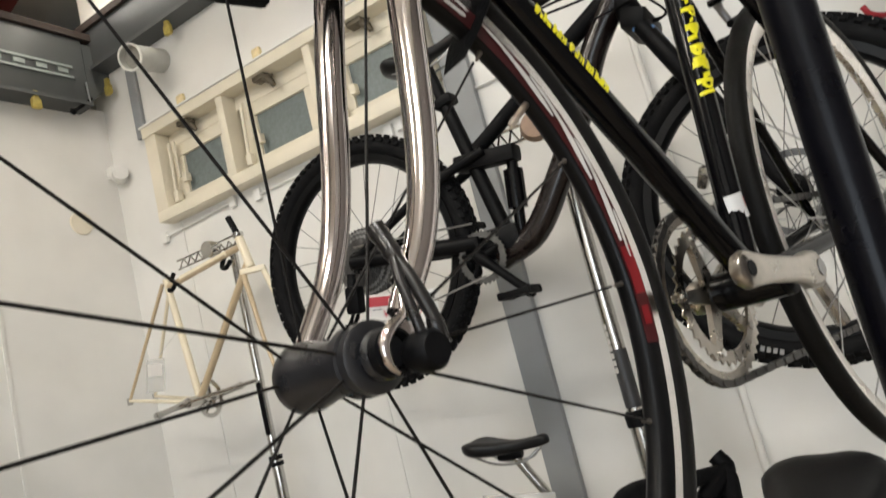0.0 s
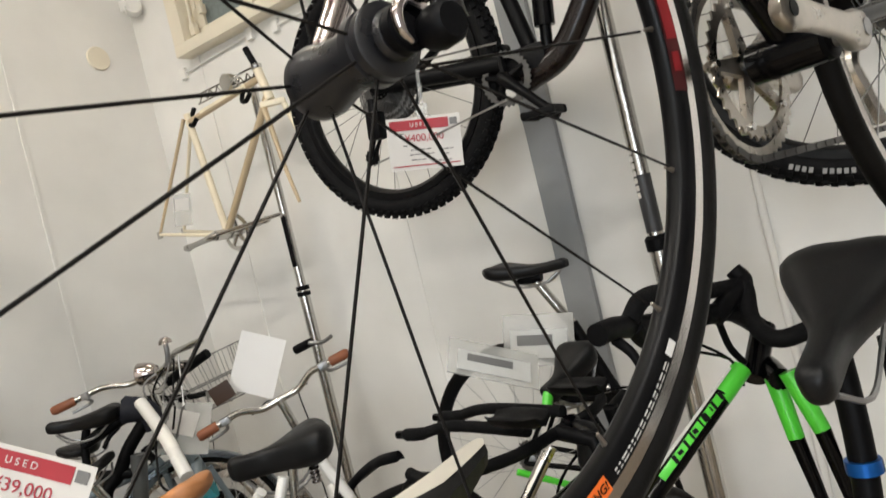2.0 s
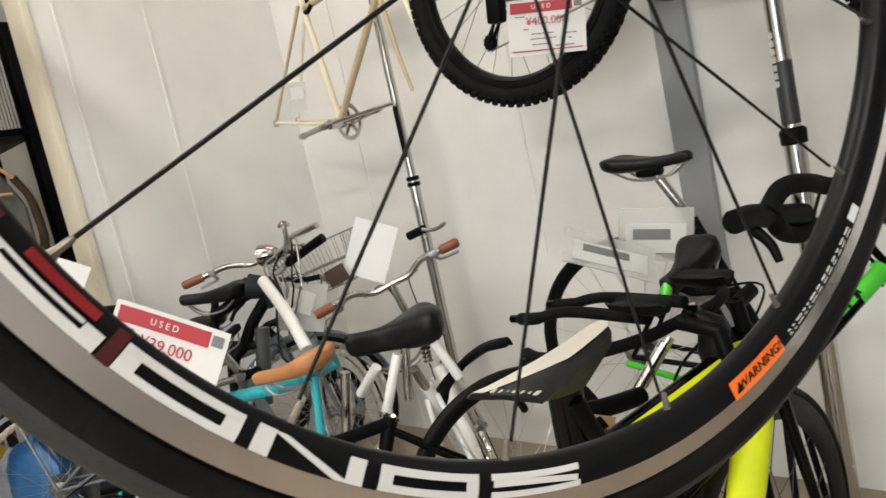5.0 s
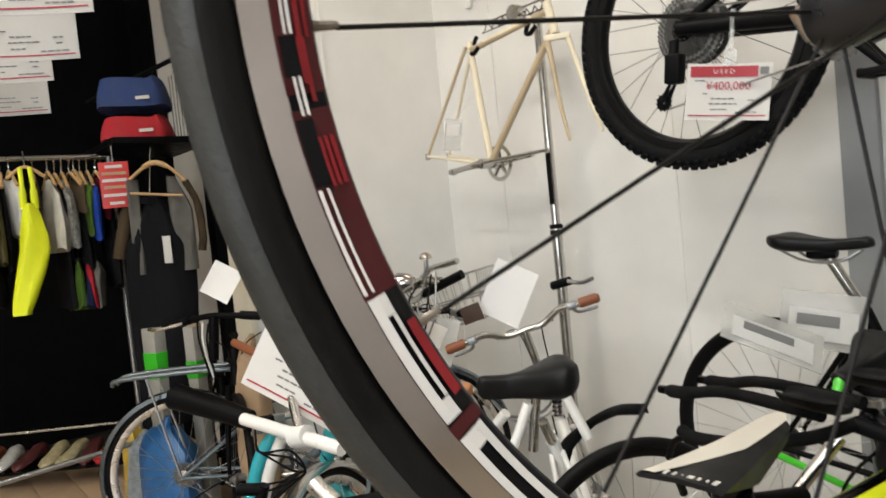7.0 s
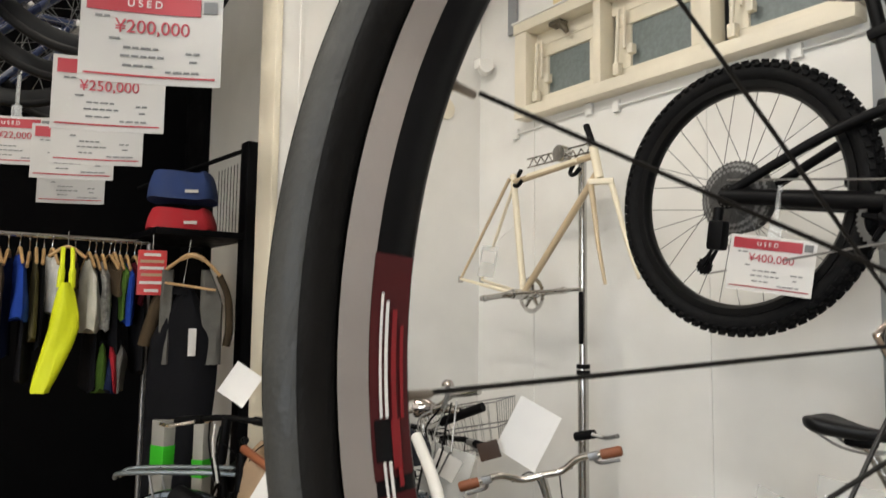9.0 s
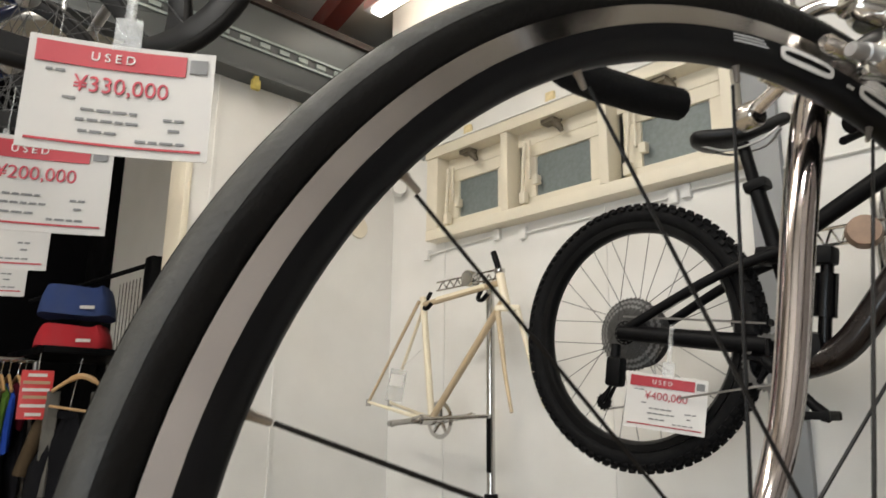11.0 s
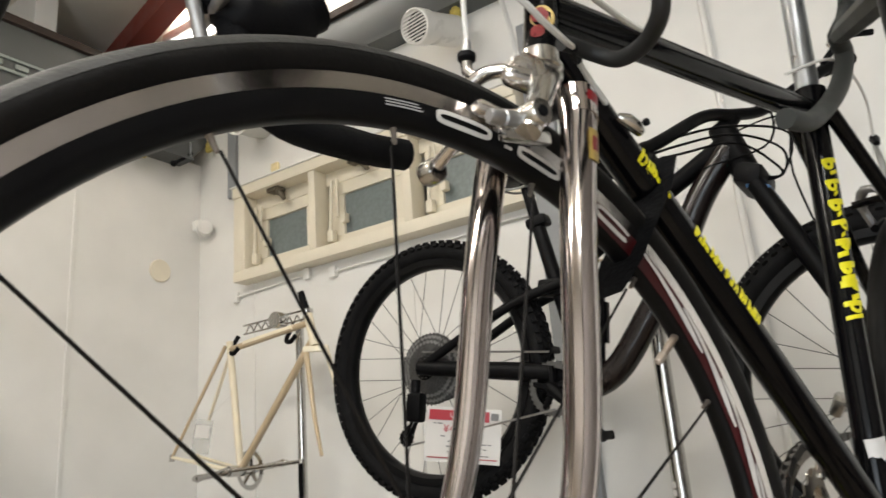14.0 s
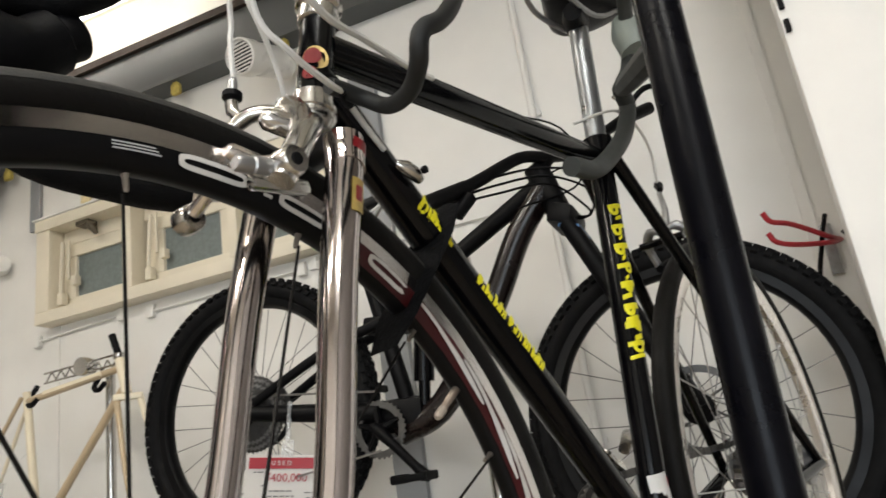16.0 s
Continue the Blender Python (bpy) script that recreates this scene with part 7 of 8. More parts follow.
bm = lathe([(0, 0), (0.024, 0.0), (0.022, 0.012), (0.012, 0.022), (0, 0.025)], 18, inv @ Matrix.Translation((-2.264, 1.5, 1.118)) @ Matrix.Rotation(radians(90), 4, "X"))
part("bell", bm, CHROME, city, "chrome bell")
wtube(city, "bell_stem", [(-2.264, 1.5, 1.12), (-2.27, 1.5, 1.07), (-2.3, 1.5, 1.02)], 0.009, DULL_STEEL)
wtube(city, "handlebar_clamp", [(-2.34, 1.5, 1.02), (-2.28, 1.51, 1.035), (-2.22, 1.53, 1.03)], 0.017, SILVER)
for k in range(5):
    wtube(city, "cable", [(-2.33 + 0.03 * k, 1.5, 1.03 + 0.01 * k), (-2.36 + 0.05 * k, 1.44, 0.99 - 0.02 * k), (-2.32 + 0.04 * k, 1.43, 0.9), (-2.28, 1.42, 0.8 - 0.02 * k)], 0.0035, MATT_BLACK if k % 2 else DULL_STEEL, seg=6)
price_tag(face(-1.95, 1.6, 0.983, 33, -6, 26), 0.155, 0.2, "", red=False, label="blank side of a white price card on the city bicycle", clip=False)
sl = thing("card_sleeve", face(-2.2, 1.45, 0.83, 40, -20, 14), "clear plastic card sleeve on the city bicycle", "card holder", "card sleeves")
part("sleeve", box((0.17, 0.004, 0.17), None, None, 0.001), FILM, sl)
part("insert", box((0.1, 0.0015, 0.08), Matrix.Translation((-0.01, -0.0035, 0.02)) @ Matrix.Rotation(radians(12), 4, "Y")), PAPER, sl)
put(part("leather_tag", box((0.075, 0.006, 0.06), None, None, 0.002), mat("dark_brown_leather", (0.045, 0.022, 0.013), 0.6, var=0.3, bump=0.3), city, "dark brown leather tag"), city, pose(-2.03, 1.5, 0.925, 0, 0, 33) @ Matrix.Rotation(radians(-18), 4, "Y"))

# black folding bicycle by the partition
YF = -75
fold = bike("folding_bicycle", "black folding bicycle with black saddle", stand_at(-2.74, 1.85, YF, -5), 0.9, 0.21, 0.04, (0.45, 0.04), (0.55, 0.36), (0.6, 0.6), ((0.04, 0.2), (0.08, 0.42)), MATT_BLACK, None, RUBBER, RIM_BLACK, SPOKE_DULL, 20, 0.02, low_step=True, bar_kw=dict(width=0.5, back=0.04, rise=0.01), stem=(0.12, 0.66), saddle_kw=dict(length=0.29, width=0.14, turn=20))

put(saddle(fold, (0, 0, 0), 0.23, 0.12, SADDLE_BLACK, 0, 0.06), fold, pose(-2.33, 1.2, 0.955, 0, 0, 46))
wtube(fold, "brake_hood", [(-2.343, 1.182, 0.878), (-2.3, 1.231, 0.905), (-2.257, 1.279, 0.926), (-2.222, 1.317, 0.937)], 0.019, MATT_BLACK)
wtube(fold, "folded_cover", [(-2.25, 1.29, 0.955), (-2.2, 1.333, 0.93), (-2.185, 1.34, 0.87)], [0.045, 0.03], mat("navy_cover", (0.006, 0.008, 0.018), 0.8, var=0.4, bump=0.5, bscale=60), "crumpled dark navy cover")
wtube(fold, "brake_lever", [(-2.265, 1.267, 0.905), (-2.287, 1.24, 0.882), (-2.3, 1.222, 0.853)], 0.007, MATT_BLACK)
wtube(fold, "seatpost", [(-2.21, 1.322, 0.9), (-2.248, 1.271, 0.832), (-2.273, 1.233, 0.762), (-2.304, 1.191, 0.703), (-2.33, 1.2, 0.5), (-2.45, 1.4, 0.3)], 0.021, MATT_BLACK)
wtube(fold, "clamp", [(-2.31, 1.196, 0.772), (-2.235, 1.27, 0.752)], 0.017, MATT_BLACK)
wtube(fold, "saddle_post", [(-2.33, 1.2, 0.93), (-2.34, 1.185, 0.87), (-2.335, 1.17, 0.78)], 0.013, MATT_BLACK)
wtube(fold, "frame_tube", [(-2.228, 1.287, 0.808), (-2.247, 1.24, 0.55)], 0.026, GREY_STEEL)
wtube(fold, "cable", [(-2.17, 1.33, 0.88), (-2.16, 1.3, 0.78), (-2.12, 1.27, 0.71), (-2.05, 1.27, 0.68)], 0.004, MATT_BLACK, seg=6)
wtube(city, "frame_tube", [(-2.171, 1.302, 0.967), (-1.997, 1.246, 0.87), (-1.877, 1.205, 0.766)], 0.02, WHITE_PAINT, "white painted frame tube")

# teal small wheel bicycle with a tan saddle
YT = 10
teal = bike("small_wheel_bicycle", "teal small wheel bicycle with tan leather saddle", stand_at(-2.2, 0.86, YT, -6), 0.98, 0.24, 0.03, (0.55, 0.02), (0.66, 0.32), (0.7, 0.53), ((0.08, 0.26), (0.12, 0.42)), TEAL, TEAL, RUBBER, ALU, SPOKE_STEEL, 24, 0.018, bar="flat", bar_kw=dict(width=0.5, back=0.02, rise=0.0, material=SILVER), with_saddle=False, group="")
put(saddle(teal, (0, 0, 0), 0.25, 0.12, ORANGE_LEATHER, 0, 0.05), teal, pose(-1.495, 0.89, 0.842, 0, 0, 14) @ Matrix.Rotation(radians(-13), 4, "Y"))
wtube(teal, "seat_clamp", [(-1.51, 0.94, 0.808), (-1.455, 0.99, 0.832)], 0.024, TEAL)
wtube(teal, "seat_tube", [(-1.44, 0.91, 0.82), (-1.47, 0.9, 0.6)], 0.0105, TEAL)
wtube(teal, "top_tube", [(-1.5, 0.95, 0.8), (-1.609, 0.92, 0.776), (-1.831, 0.8, 0.758)], 0.0165, TEAL)
wtube(teal, "handlebar", [(-1.954, 0.625, 0.794), (-1.725, 0.672, 0.777), (-1.576, 0.699, 0.768)], 0.0165, WHITE_PAINT, "white folding handlebar")
wtube(teal, "stem", [(-1.725, 0.672, 0.777), (-1.829, 0.707, 0.848)], 0.012, SILVER)
wtube(teal, "clamp", [(-1.75, 0.666, 0.772), (-1.7, 0.678, 0.782)], 0.026, WHITE_PAINT)
wtube(teal, "fork_blade", [(-1.95, 0.704, 0.73), (-1.978, 0.664, 0.662), (-2.001, 0.627, 0.5), (-2.0, 0.62, 0.25)], 0.02, TEAL)
wtube(teal, "fork_blade", [(-1.9, 0.7, 0.73), (-1.91, 0.66, 0.65), (-1.93, 0.62, 0.5)], 0.016, WHITE_PAINT)
for dz in (0, 0.02, -0.03):
    wtube(teal, "cable", [(-1.95, 0.65, 0.74 + dz), (-1.835, 0.609, 0.734), (-1.74, 0.648, 0.726 + dz), (-1.722, 0.668, 0.685), (-1.832, 0.604, 0.631 + dz)], 0.003, MATT_BLACK, seg=6)
wtube(teal, "pedal", [(-1.66, 0.66, 0.68), (-1.6, 0.68, 0.64)], 0.022, ALU)
price_tag(face(-1.7867, 0.7317, 0.9164, 40, -8, 29), 0.297, 0.21, "¥39,000", label="white used bicycle price card in front of the teal bicycle", clip=False)

# black bicycle with a clip on mudguard
MUDGUARD = [(-1.324, 1.476, 0.709), (-1.452, 1.52, 0.674), (-1.555, 1.52, 0.618), (-1.615, 1.47, 0.557), (-1.61, 1.42, 0.515)]
YK = 66
blackb = bike("hybrid_bicycle", "black hybrid bicycle with a clip-on rear mudguard", stand_at(-1.75, 0.46, YK, 4), 1.02, 0.33, 0.032, (0.56, -0.06), (0.7, 0.3), (0.72, 0.31), ((0.07, 0.27), (0.09, 0.33)), MATT_BLACK, None, RUBBER, RIM_BLACK, SPOKE_STEEL, 28, 0.018, with_saddle=False, bar="none", pedals=True)
blade = smooth_line(MUDGUARD, 6)
secs = []
for k, p in enumerate(blade):
    f = k / (len(blade) - 1)
    d_ = (blade[min(k + 1, len(blade) - 1)] - blade[max(k - 1, 0)]).normalized()
    side_ = d_.cross(Vector((0, 0, 1))).normalized()
    up_ = side_.cross(d_)
    w_ = 0.012 + 0.018 * min(1.0, f * 6)
    inv = blackb.matrix_world.inverted()
    secs.append([inv @ (p + side_ * (w_ * math.cos(a)) + up_ * (0.012 * math.sin(a) - 0.014 * math.cos(a) ** 2)) for a in [math.tau * q / 14 for q in range(14)]])
part("mudguard", loft(secs), MATT_BLACK, blackb, "black plastic clip-on mudguard")

# time trial bicycle with a white striped saddle, its bars turned round
TTM = stand_at(-0.561, 1.339, -98, 0)
tt = bike("time_trial_bicycle", "neon yellow time trial bicycle with a white striped saddle", TTM, 0.82, 0.33, 0.024, (0.46, -0.06), (0.53, 0.455), (0.57, 0.545), ((0.07, 0.36), (0.1, 0.495)), BLACK, BLACK, RUBBER, RIM_BLACK, SPOKE_DULL, 24, 0.019, bar="none", with_saddle=False, rim_h=0.05, post_m=MATT_BLACK, front=False)
frame_tube(tt, "top_tube", (0.09, 0, 0.785), (0.56, 0, 0.772), 0.03, 0.027, NEON, "neon yellow top tube")
frame_tube(tt, "head_tube", (0.075, 0, 0.66), (0.1, 0, 0.8), 0.026, None, NEON)
fwt = wheel(tt, "front_wheel", (0, 0, 0.33), 0.335, 0.024, 0.05, RUBBER, RIM_BLACK, 20, SPOKE_DULL)
put(fwt, tt, pose(-0.61, 1.3, 0.335, 0, 0, -98))
wtube(tt, "top_tube", [(-0.574, 1.16, 0.79), (-0.566, 1.22, 0.778), (-0.572, 1.262, 0.75), (-0.586, 1.28, 0.7)], [0.031, 0.034], NEON, "neon yellow head of the frame")
wtube(tt, "down_tube", [(-0.576, 1.262, 0.735), (-0.574, 1.2, 0.65), (-0.58, 1.1, 0.52), (-0.62, 0.95, 0.34)], [0.036, 0.03], NEON, "neon yellow down tube")
wtube(tt, "steerer", [(-0.6, 1.21, 0.79), (-0.612, 1.2, 0.83), (-0.62, 1.195, 0.87)], [0.034, 0.026], MATT_BLACK, "black stem column with spacers")
def edge(t, nose, mid, tail):
    """A value along the saddle, from its nose at 0 to its tail at 1."""
    return nose + (mid - nose) * 2 * t if t < 0.5 else mid + (tail - mid) * (2 * t - 1)


secs, white_secs = [], []
for i in range(15):
    t = i / 14
    end = 0.35 + 0.65 * math.sqrt(max(0, 1 - (1 - t / 0.1) ** 2)) if t < 0.1 else 1.0
    x, zt = -0.142 + 0.284 * t, 0.006 * (2 * t - 1) ** 2
    yl, yr, yw = edge(t, -0.018, -0.036, -0.056) * end, edge(t, 0.018, 0.03, 0.05) * end, edge(t, 0.017, 0.014, -0.03) * end
    dep = edge(t, 0.022, 0.04, 0.006)
    secs.append([(x, yl, zt - 0.004), (x, yl + 0.006, zt + 0.001), (x, (yl + yr) / 2, zt + 0.003), (x, yr - 0.008, zt), (x, yr, zt - 0.007), (x, yr - 0.004, zt - dep), (x, (yl + yr) / 2, zt - dep * 0.6), (x, yl + 0.004, zt - dep)])
    row = []
    for f in (0, 0.15, 0.4, 0.7, 1):
        y = yl + (yw - yl) * f
        g = (y - yl) / (yr - yl)
        row.append((x, y - 0.0008, zt + 0.0045 - 0.0085 * max(0, 1 - g / 0.12) ** 2 - 0.002 * g))
    white_secs.append(row)
bm = loft(secs)
bmesh.ops.recalc_face_normals(bm, faces=bm.faces)
sd = put(part("saddle", bm, SADDLE_BLACK, tt, "black and white racing saddle"), tt, pose(-0.622, 0.738, 0.948, 0, 0, -85.3))
part("stripe", loft(white_secs, closed=False), SADDLE_WHITE, sd, "broad white stripe on the saddle")
for k, (w_, h_) in enumerate(((0.006, 0.016), (0.004, 0.013), (0.003, 0.005), (0.009, 0.012), (0.004, 0.012), (0.003, 0.009), (0.007, 0.016))):
    part("print", box((h_ * 0.7, w_ * 0.8, 0.0012), Matrix.Translation((0.13 - 0.0006 * k, -0.022 + 0.0098 * k, 0.0084 - 0.0004 * k))), WHITE_INK, sd)
wtube(tt, "seatpost", [(-0.648, 0.77, 0.925), (-0.672, 0.8, 0.82), (-0.69, 0.83, 0.7)], [0.026, 0.03], BLACK, "broad black aero seatpost")
wtube(tt, "rail", [(-0.68, 0.72, 0.93), (-0.705, 0.73, 0.9), (-0.72, 0.76, 0.86)], 0.006, MATT_BLACK)
bars = part("stem", tube([(-0.02, 0, 0.0), (-0.1, 0, -0.01), (-0.12, 0, -0.09)], [0.014, 0.015, 0.014], 12), MATT_BLACK, tt)
bars.matrix_local = TTM.inverted() @ pose(-0.66, 1.13, 0.875, 0, 0, 166)
for s in (-1, 1):
    part("extension", tube(smooth_line([(0.0, s * 0.05, 0.02), (0.2, s * 0.05, 0.02), (0.3, s * 0.052, 0.0), (0.36, s * 0.054, -0.005)], 5), [0.0115] * 10 + [0.0135] * 5 + [0.009], 12), TAPE, bars)
    part("shifter", rod((0.355, s * 0.054, -0.004), (0.38, s * 0.054, -0.006), 0.009, 10), BLACK, bars)
    part("arm_pad", loft([[(x, s * 0.085 + 0.034 * k_ * math.cos(a), 0.05 + 0.011 * k_ * math.sin(a) + 0.014 * math.cos(a) ** 2) for a in [math.pi * q / 5 for q in range(10)]] for x, k_ in ((-0.075, 0.5), (-0.06, 0.9), (-0.02, 1.0), (0.025, 0.95), (0.045, 0.5))]), MATT_BLACK, bars)
    part("base_bar", tube(smooth_line([(-0.02, 0, 0), (-0.02, s * 0.1, 0.0), (0.02, s * 0.19, 0.0), (0.11, s * 0.21, -0.01), (0.15, s * 0.21, -0.005)], 5), 0.011, 12), TAPE, bars)
    part("brake_lever", tube(smooth_line([(0.13, s * 0.21, -0.01), (0.17, s * 0.21, -0.03), (0.2, s * 0.2, -0.07)], 4), 0.006, 8), MATT_BLACK, bars)
part("pouch", loft([[(-0.058 + dx + 0.027 * k_ * math.cos(a), -0.03 + 0.024 * k_ * math.sin(a), z) for a in [math.pi * q / 6 for q in range(12)]] for z, k_, dx in ((-0.085, 0.8, 0.0), (-0.06, 1.0, 0.0), (-0.02, 1.05, -0.01), (0.0, 0.9, -0.005), (0.01, 0.45, 0.01))]), SADDLE_BLACK, bars, "black nylon frame bag")
wtube(tt, "stem_riser", [(-0.69, 1.178, 0.83), (-0.75, 1.116, 0.73)], 0.012, ALU, "silver tube with black stripes")
for o in (-0.006, 0.006):
    wtube(tt, "stripe", [(-0.692 + o, 1.17, 0.828), (-0.748 + o, 1.108, 0.734)], 0.0035, RIM_BLACK)
wtube(tt, "crank_arm", [(-0.8, 0.95, 0.765), (-0.75, 0.99, 0.76), (-0.718, 1.09, 0.747)], 0.017, MATT_BLACK)
part("bell", lathe([(0, -0.02), (0.016, -0.016), (0.02, 0), (0.016, 0.016), (0, 0.02)], 14, tt.matrix_world.inverted() @ Matrix.Translation((-0.63, 1.16, 0.875))), BLACK, tt)
wtube(tt, "cable", [(-0.6, 1.18, 0.85), (-0.64, 1.1, 0.8), (-0.66, 1.12, 0.74), (-0.6, 1.2, 0.7)], 0.003, MATT_BLACK, seg=6)
ct = thing("carton_tag", pose(-0.705, 0.922, 0.752, 0, 15, 30), "small torn brown cardboard tag tied to the crank", "tag")
part("tag", box((0.04, 0.003, 0.06), None, None, 0.0008), CARD, ct)
part("label", box((0.022, 0.0015, 0.018), Matrix.Translation((-0.004, -0.003, 0.016)) @ Matrix.Rotation(radians(45), 4, "Y")), RIM_BLACK, ct)

# green and black road bicycle with its front wheel out
gb = thing("road_bicycle", pose(-0.56, 1.2, 0.0, 0, 0, 55), "black and lime green road bicycle with its front wheel out", "bicycle")
wtube(gb, "down_tube", [(-0.386, 1.436, 0.876), (-0.424, 1.383, 0.835)], 0.0195, LIME, "lime green panel on the down tube")
wtube(gb, "down_tube", [(-0.42, 1.389, 0.84), (-0.66, 1.06, 0.58)], 0.0195, BLACK)
DD = (Vector((-0.58, 1.17, 0.67)) - Vector((-0.386, 1.436, 0.876))).normalized()
sd_ = Vector((0.35, -0.9, 0.3))
sd_ = (sd_ - DD * sd_.dot(DD)).normalized()
up_ = DD.cross(sd_)
up_ = up_ if up_.z > 0 else -up_


def on_tube(along, off, lift=0.0):
    m = Matrix((DD, sd_, up_)).transposed().to_4x4()
    m.translation = Vector((-0.4, 1.417, 0.861)) + DD * along + sd_ * (0.0195 + lift) + up_ * off
    return gb.matrix_world.inverted() @ m


part("print", box((0.2, 0.002, 0.015), on_tube(0.145, 0.003), None, 0.0008), LIME, gb, "lime green panel with black marks")
part("print", box((0.26, 0.002, 0.005), on_tube(0.12, 0.0175, -0.004), None, 0.0008), WHITE_INK, gb, "white stripe")
for along, w_, h_ in ((0.05, 0.008, 0.022), (0.074, 0.006, 0.022), (0.083, 0.003, 0.014), (0.103, 0.012, 0.022), (0.117, 0.004, 0.022), (0.136, 0.01, 0.012), (0.147, 0.005, 0.022), (0.166, 0.006, 0.022), (0.185, 0.011, 0.01), (0.202, 0.008, 0.022)):
    part("print", box((w_, 0.002, h_ * 0.7), on_tube(along, 0.003, 0.0012) @ Matrix.Rotation(radians(-14), 4, "Y")), RIM_BLACK, gb)
wtube(gb, "head_tube", [(-0.352, 1.545, 0.93), (-0.375, 1.46, 0.845)], 0.023, BLACK)
wtube(gb, "parking_leg", [(-0.66, 1.06, 0.58), (-0.7, 1.12, 0.01)], 0.012, MATT_BLACK)
wtube(gb, "parking_leg", [(-0.66, 1.06, 0.58), (-0.56, 1.3, 0.01)], 0.012, MATT_BLACK)
for a, b, c in (((-0.335, 1.45, 0.85), (-0.317, 1.434, 0.734), (-0.289, 1.435, 0.567)), ((-0.3, 1.41, 0.87), (-0.264, 1.401, 0.76), (-0.239, 1.402, 0.604))):
    wtube(gb, "fork_blade", [a, b], [0.0185, 0.0155], LIME, "lime green fork panel")
    wtube(gb, "fork_blade", [b, c], [0.0152, 0.0105], BLACK)
    part("dropout", box((0.016, 0.006, 0.02), gb.matrix_world.inverted() @ Matrix.Translation(Vector(c) - Vector((0, 0, 0.006))), None, 0.002), DULL_STEEL, gb)
wtube(gb, "fork_crown", [(-0.35, 1.49, 0.86), (-0.32, 1.43, 0.85)], 0.022, BLACK)
wtube(gb, "stem", [(-0.36, 1.54, 0.93), (-0.385, 1.45, 0.985), (-0.415, 1.37, 1.0)], 0.019, MATT_BLACK)
wtube(gb, "drop_bar", [(-0.45, 1.09, 1.06), (-0.437, 1.132, 1.086), (-0.424, 1.212, 1.079), (-0.42, 1.311, 1.055), (-0.398, 1.421, 1.036), (-0.372, 1.484, 1.028)], 0.0155, TAPE)
wtube(gb, "drop_bar", [(-0.372, 1.484, 1.028), (-0.354, 1.472, 1.02), (-0.345, 1.422, 0.974), (-0.313, 1.361, 0.954), (-0.282, 1.345, 0.947), (-0.235, 1.36, 0.956)], 0.0165, TAPE)
wtube(gb, "drop_bar", [(-0.446, 1.094, 1.051), (-0.448, 1.13, 1.021), (-0.442, 1.182, 1.002), (-0.43, 1.25, 1.0)], 0.0145, TAPE)
wtube(gb, "brake_hood", [(-0.466, 0.997, 1.065), (-0.459, 1.049, 1.062), (-0.451, 1.127, 1.045), (-0.436, 1.208, 1.03)], 0.018, MATT_BLACK)
wtube(gb, "brake_hood", [(-0.405, 1.396, 0.988), (-0.381, 1.433, 1.01), (-0.359, 1.492, 1.031), (-0.375, 1.499, 1.058)], [0.02, 0.017], MATT_BLACK)
wtube(gb, "brake_lever", [(-0.462, 1.049, 1.044), (-0.437, 1.042, 1.021), (-0.426, 1.039, 0.993)], [0.009, 0.006], MATT_BLACK)
wtube(gb, "brake_lever", [(-0.4, 1.4, 0.99), (-0.4, 1.44, 0.92), (-0.385, 1.46, 0.88)], 0.007, MATT_BLACK)
for k in range(2):
    wtube(gb, "cable", [(-0.44, 1.2 + 0.15 * k, 1.06), (-0.45, 1.3, 0.99 - 0.02 * k), (-0.4, 1.42, 0.9), (-0.39, 1.44, 0.84)], 0.003, MATT_BLACK, seg=6)

# road bicycle along the wall
wb_ = thing("road_bicycle", pose(-0.09, 1.78, 0.245, 0, 0, 180), "black road bicycle along the wall behind clear sleeves", "bicycle")
wheel(wb_, "rear_wheel", (1.0, 0, 0.335), 0.335, 0.025, 0.02, RUBBER, RIM_BLACK, 28, SPOKE_STEEL, cogs=6, hub_w=0.1)
frame_tube(wb_, "seat_tube", (0.62, 0, 0.28), (0.79, 0, 0.7), 0.017, None, MATT_BLACK)
frame_tube(wb_, "seatpost", (0.79, 0, 0.7), (0.86, 0.03, 0.85), 0.0135, None, SILVER)
part("saddle_clamp", tube([(0.83, 0.03, 0.84), (0.855, 0.03, 0.845), (0.9, 0.035, 0.84)], [0.01, 0.019, 0.009], 10), MATT_BLACK, wb_)
for s in (-1, 1):
    frame_tube(wb_, "chain_stay", (0.62, s * 0.025, 0.28), (1.0, s * 0.062, 0.335), 0.009, 0.007, MATT_BLACK)
    frame_tube(wb_, "seat_stay", (0.78, s * 0.016, 0.68), (1.0, s * 0.062, 0.335), 0.008, 0.006, MATT_BLACK)
    frame_tube(wb_, "parking_leg", (0.62, s * 0.03, 0.28), (0.6, s * 0.14, -0.24), 0.009, None, MATT_BLACK)
saddle(wb_, (0.865, 0.04, 0.87), 0.25, 0.13, SADDLE_BLACK, -3)
put(saddle(wb_, (0, 0, 0), 0.17, 0.1, SADDLE_BLACK, 0, 0.065), wb_, pose(-0.722, 1.37, 0.918, 0, 0, 78) @ Matrix.Rotation(radians(-22), 4, "Y"))
wtube(wb_, "saddle_clamp", [(-0.735, 1.3, 0.9), (-0.735, 1.275, 0.868)], 0.011, LIME, "lime green saddle clamp")
wtube(wb_, "seatpost", [(-0.72, 1.4, 0.885), (-0.73, 1.44, 0.6)], 0.0135, DULL_STEEL)
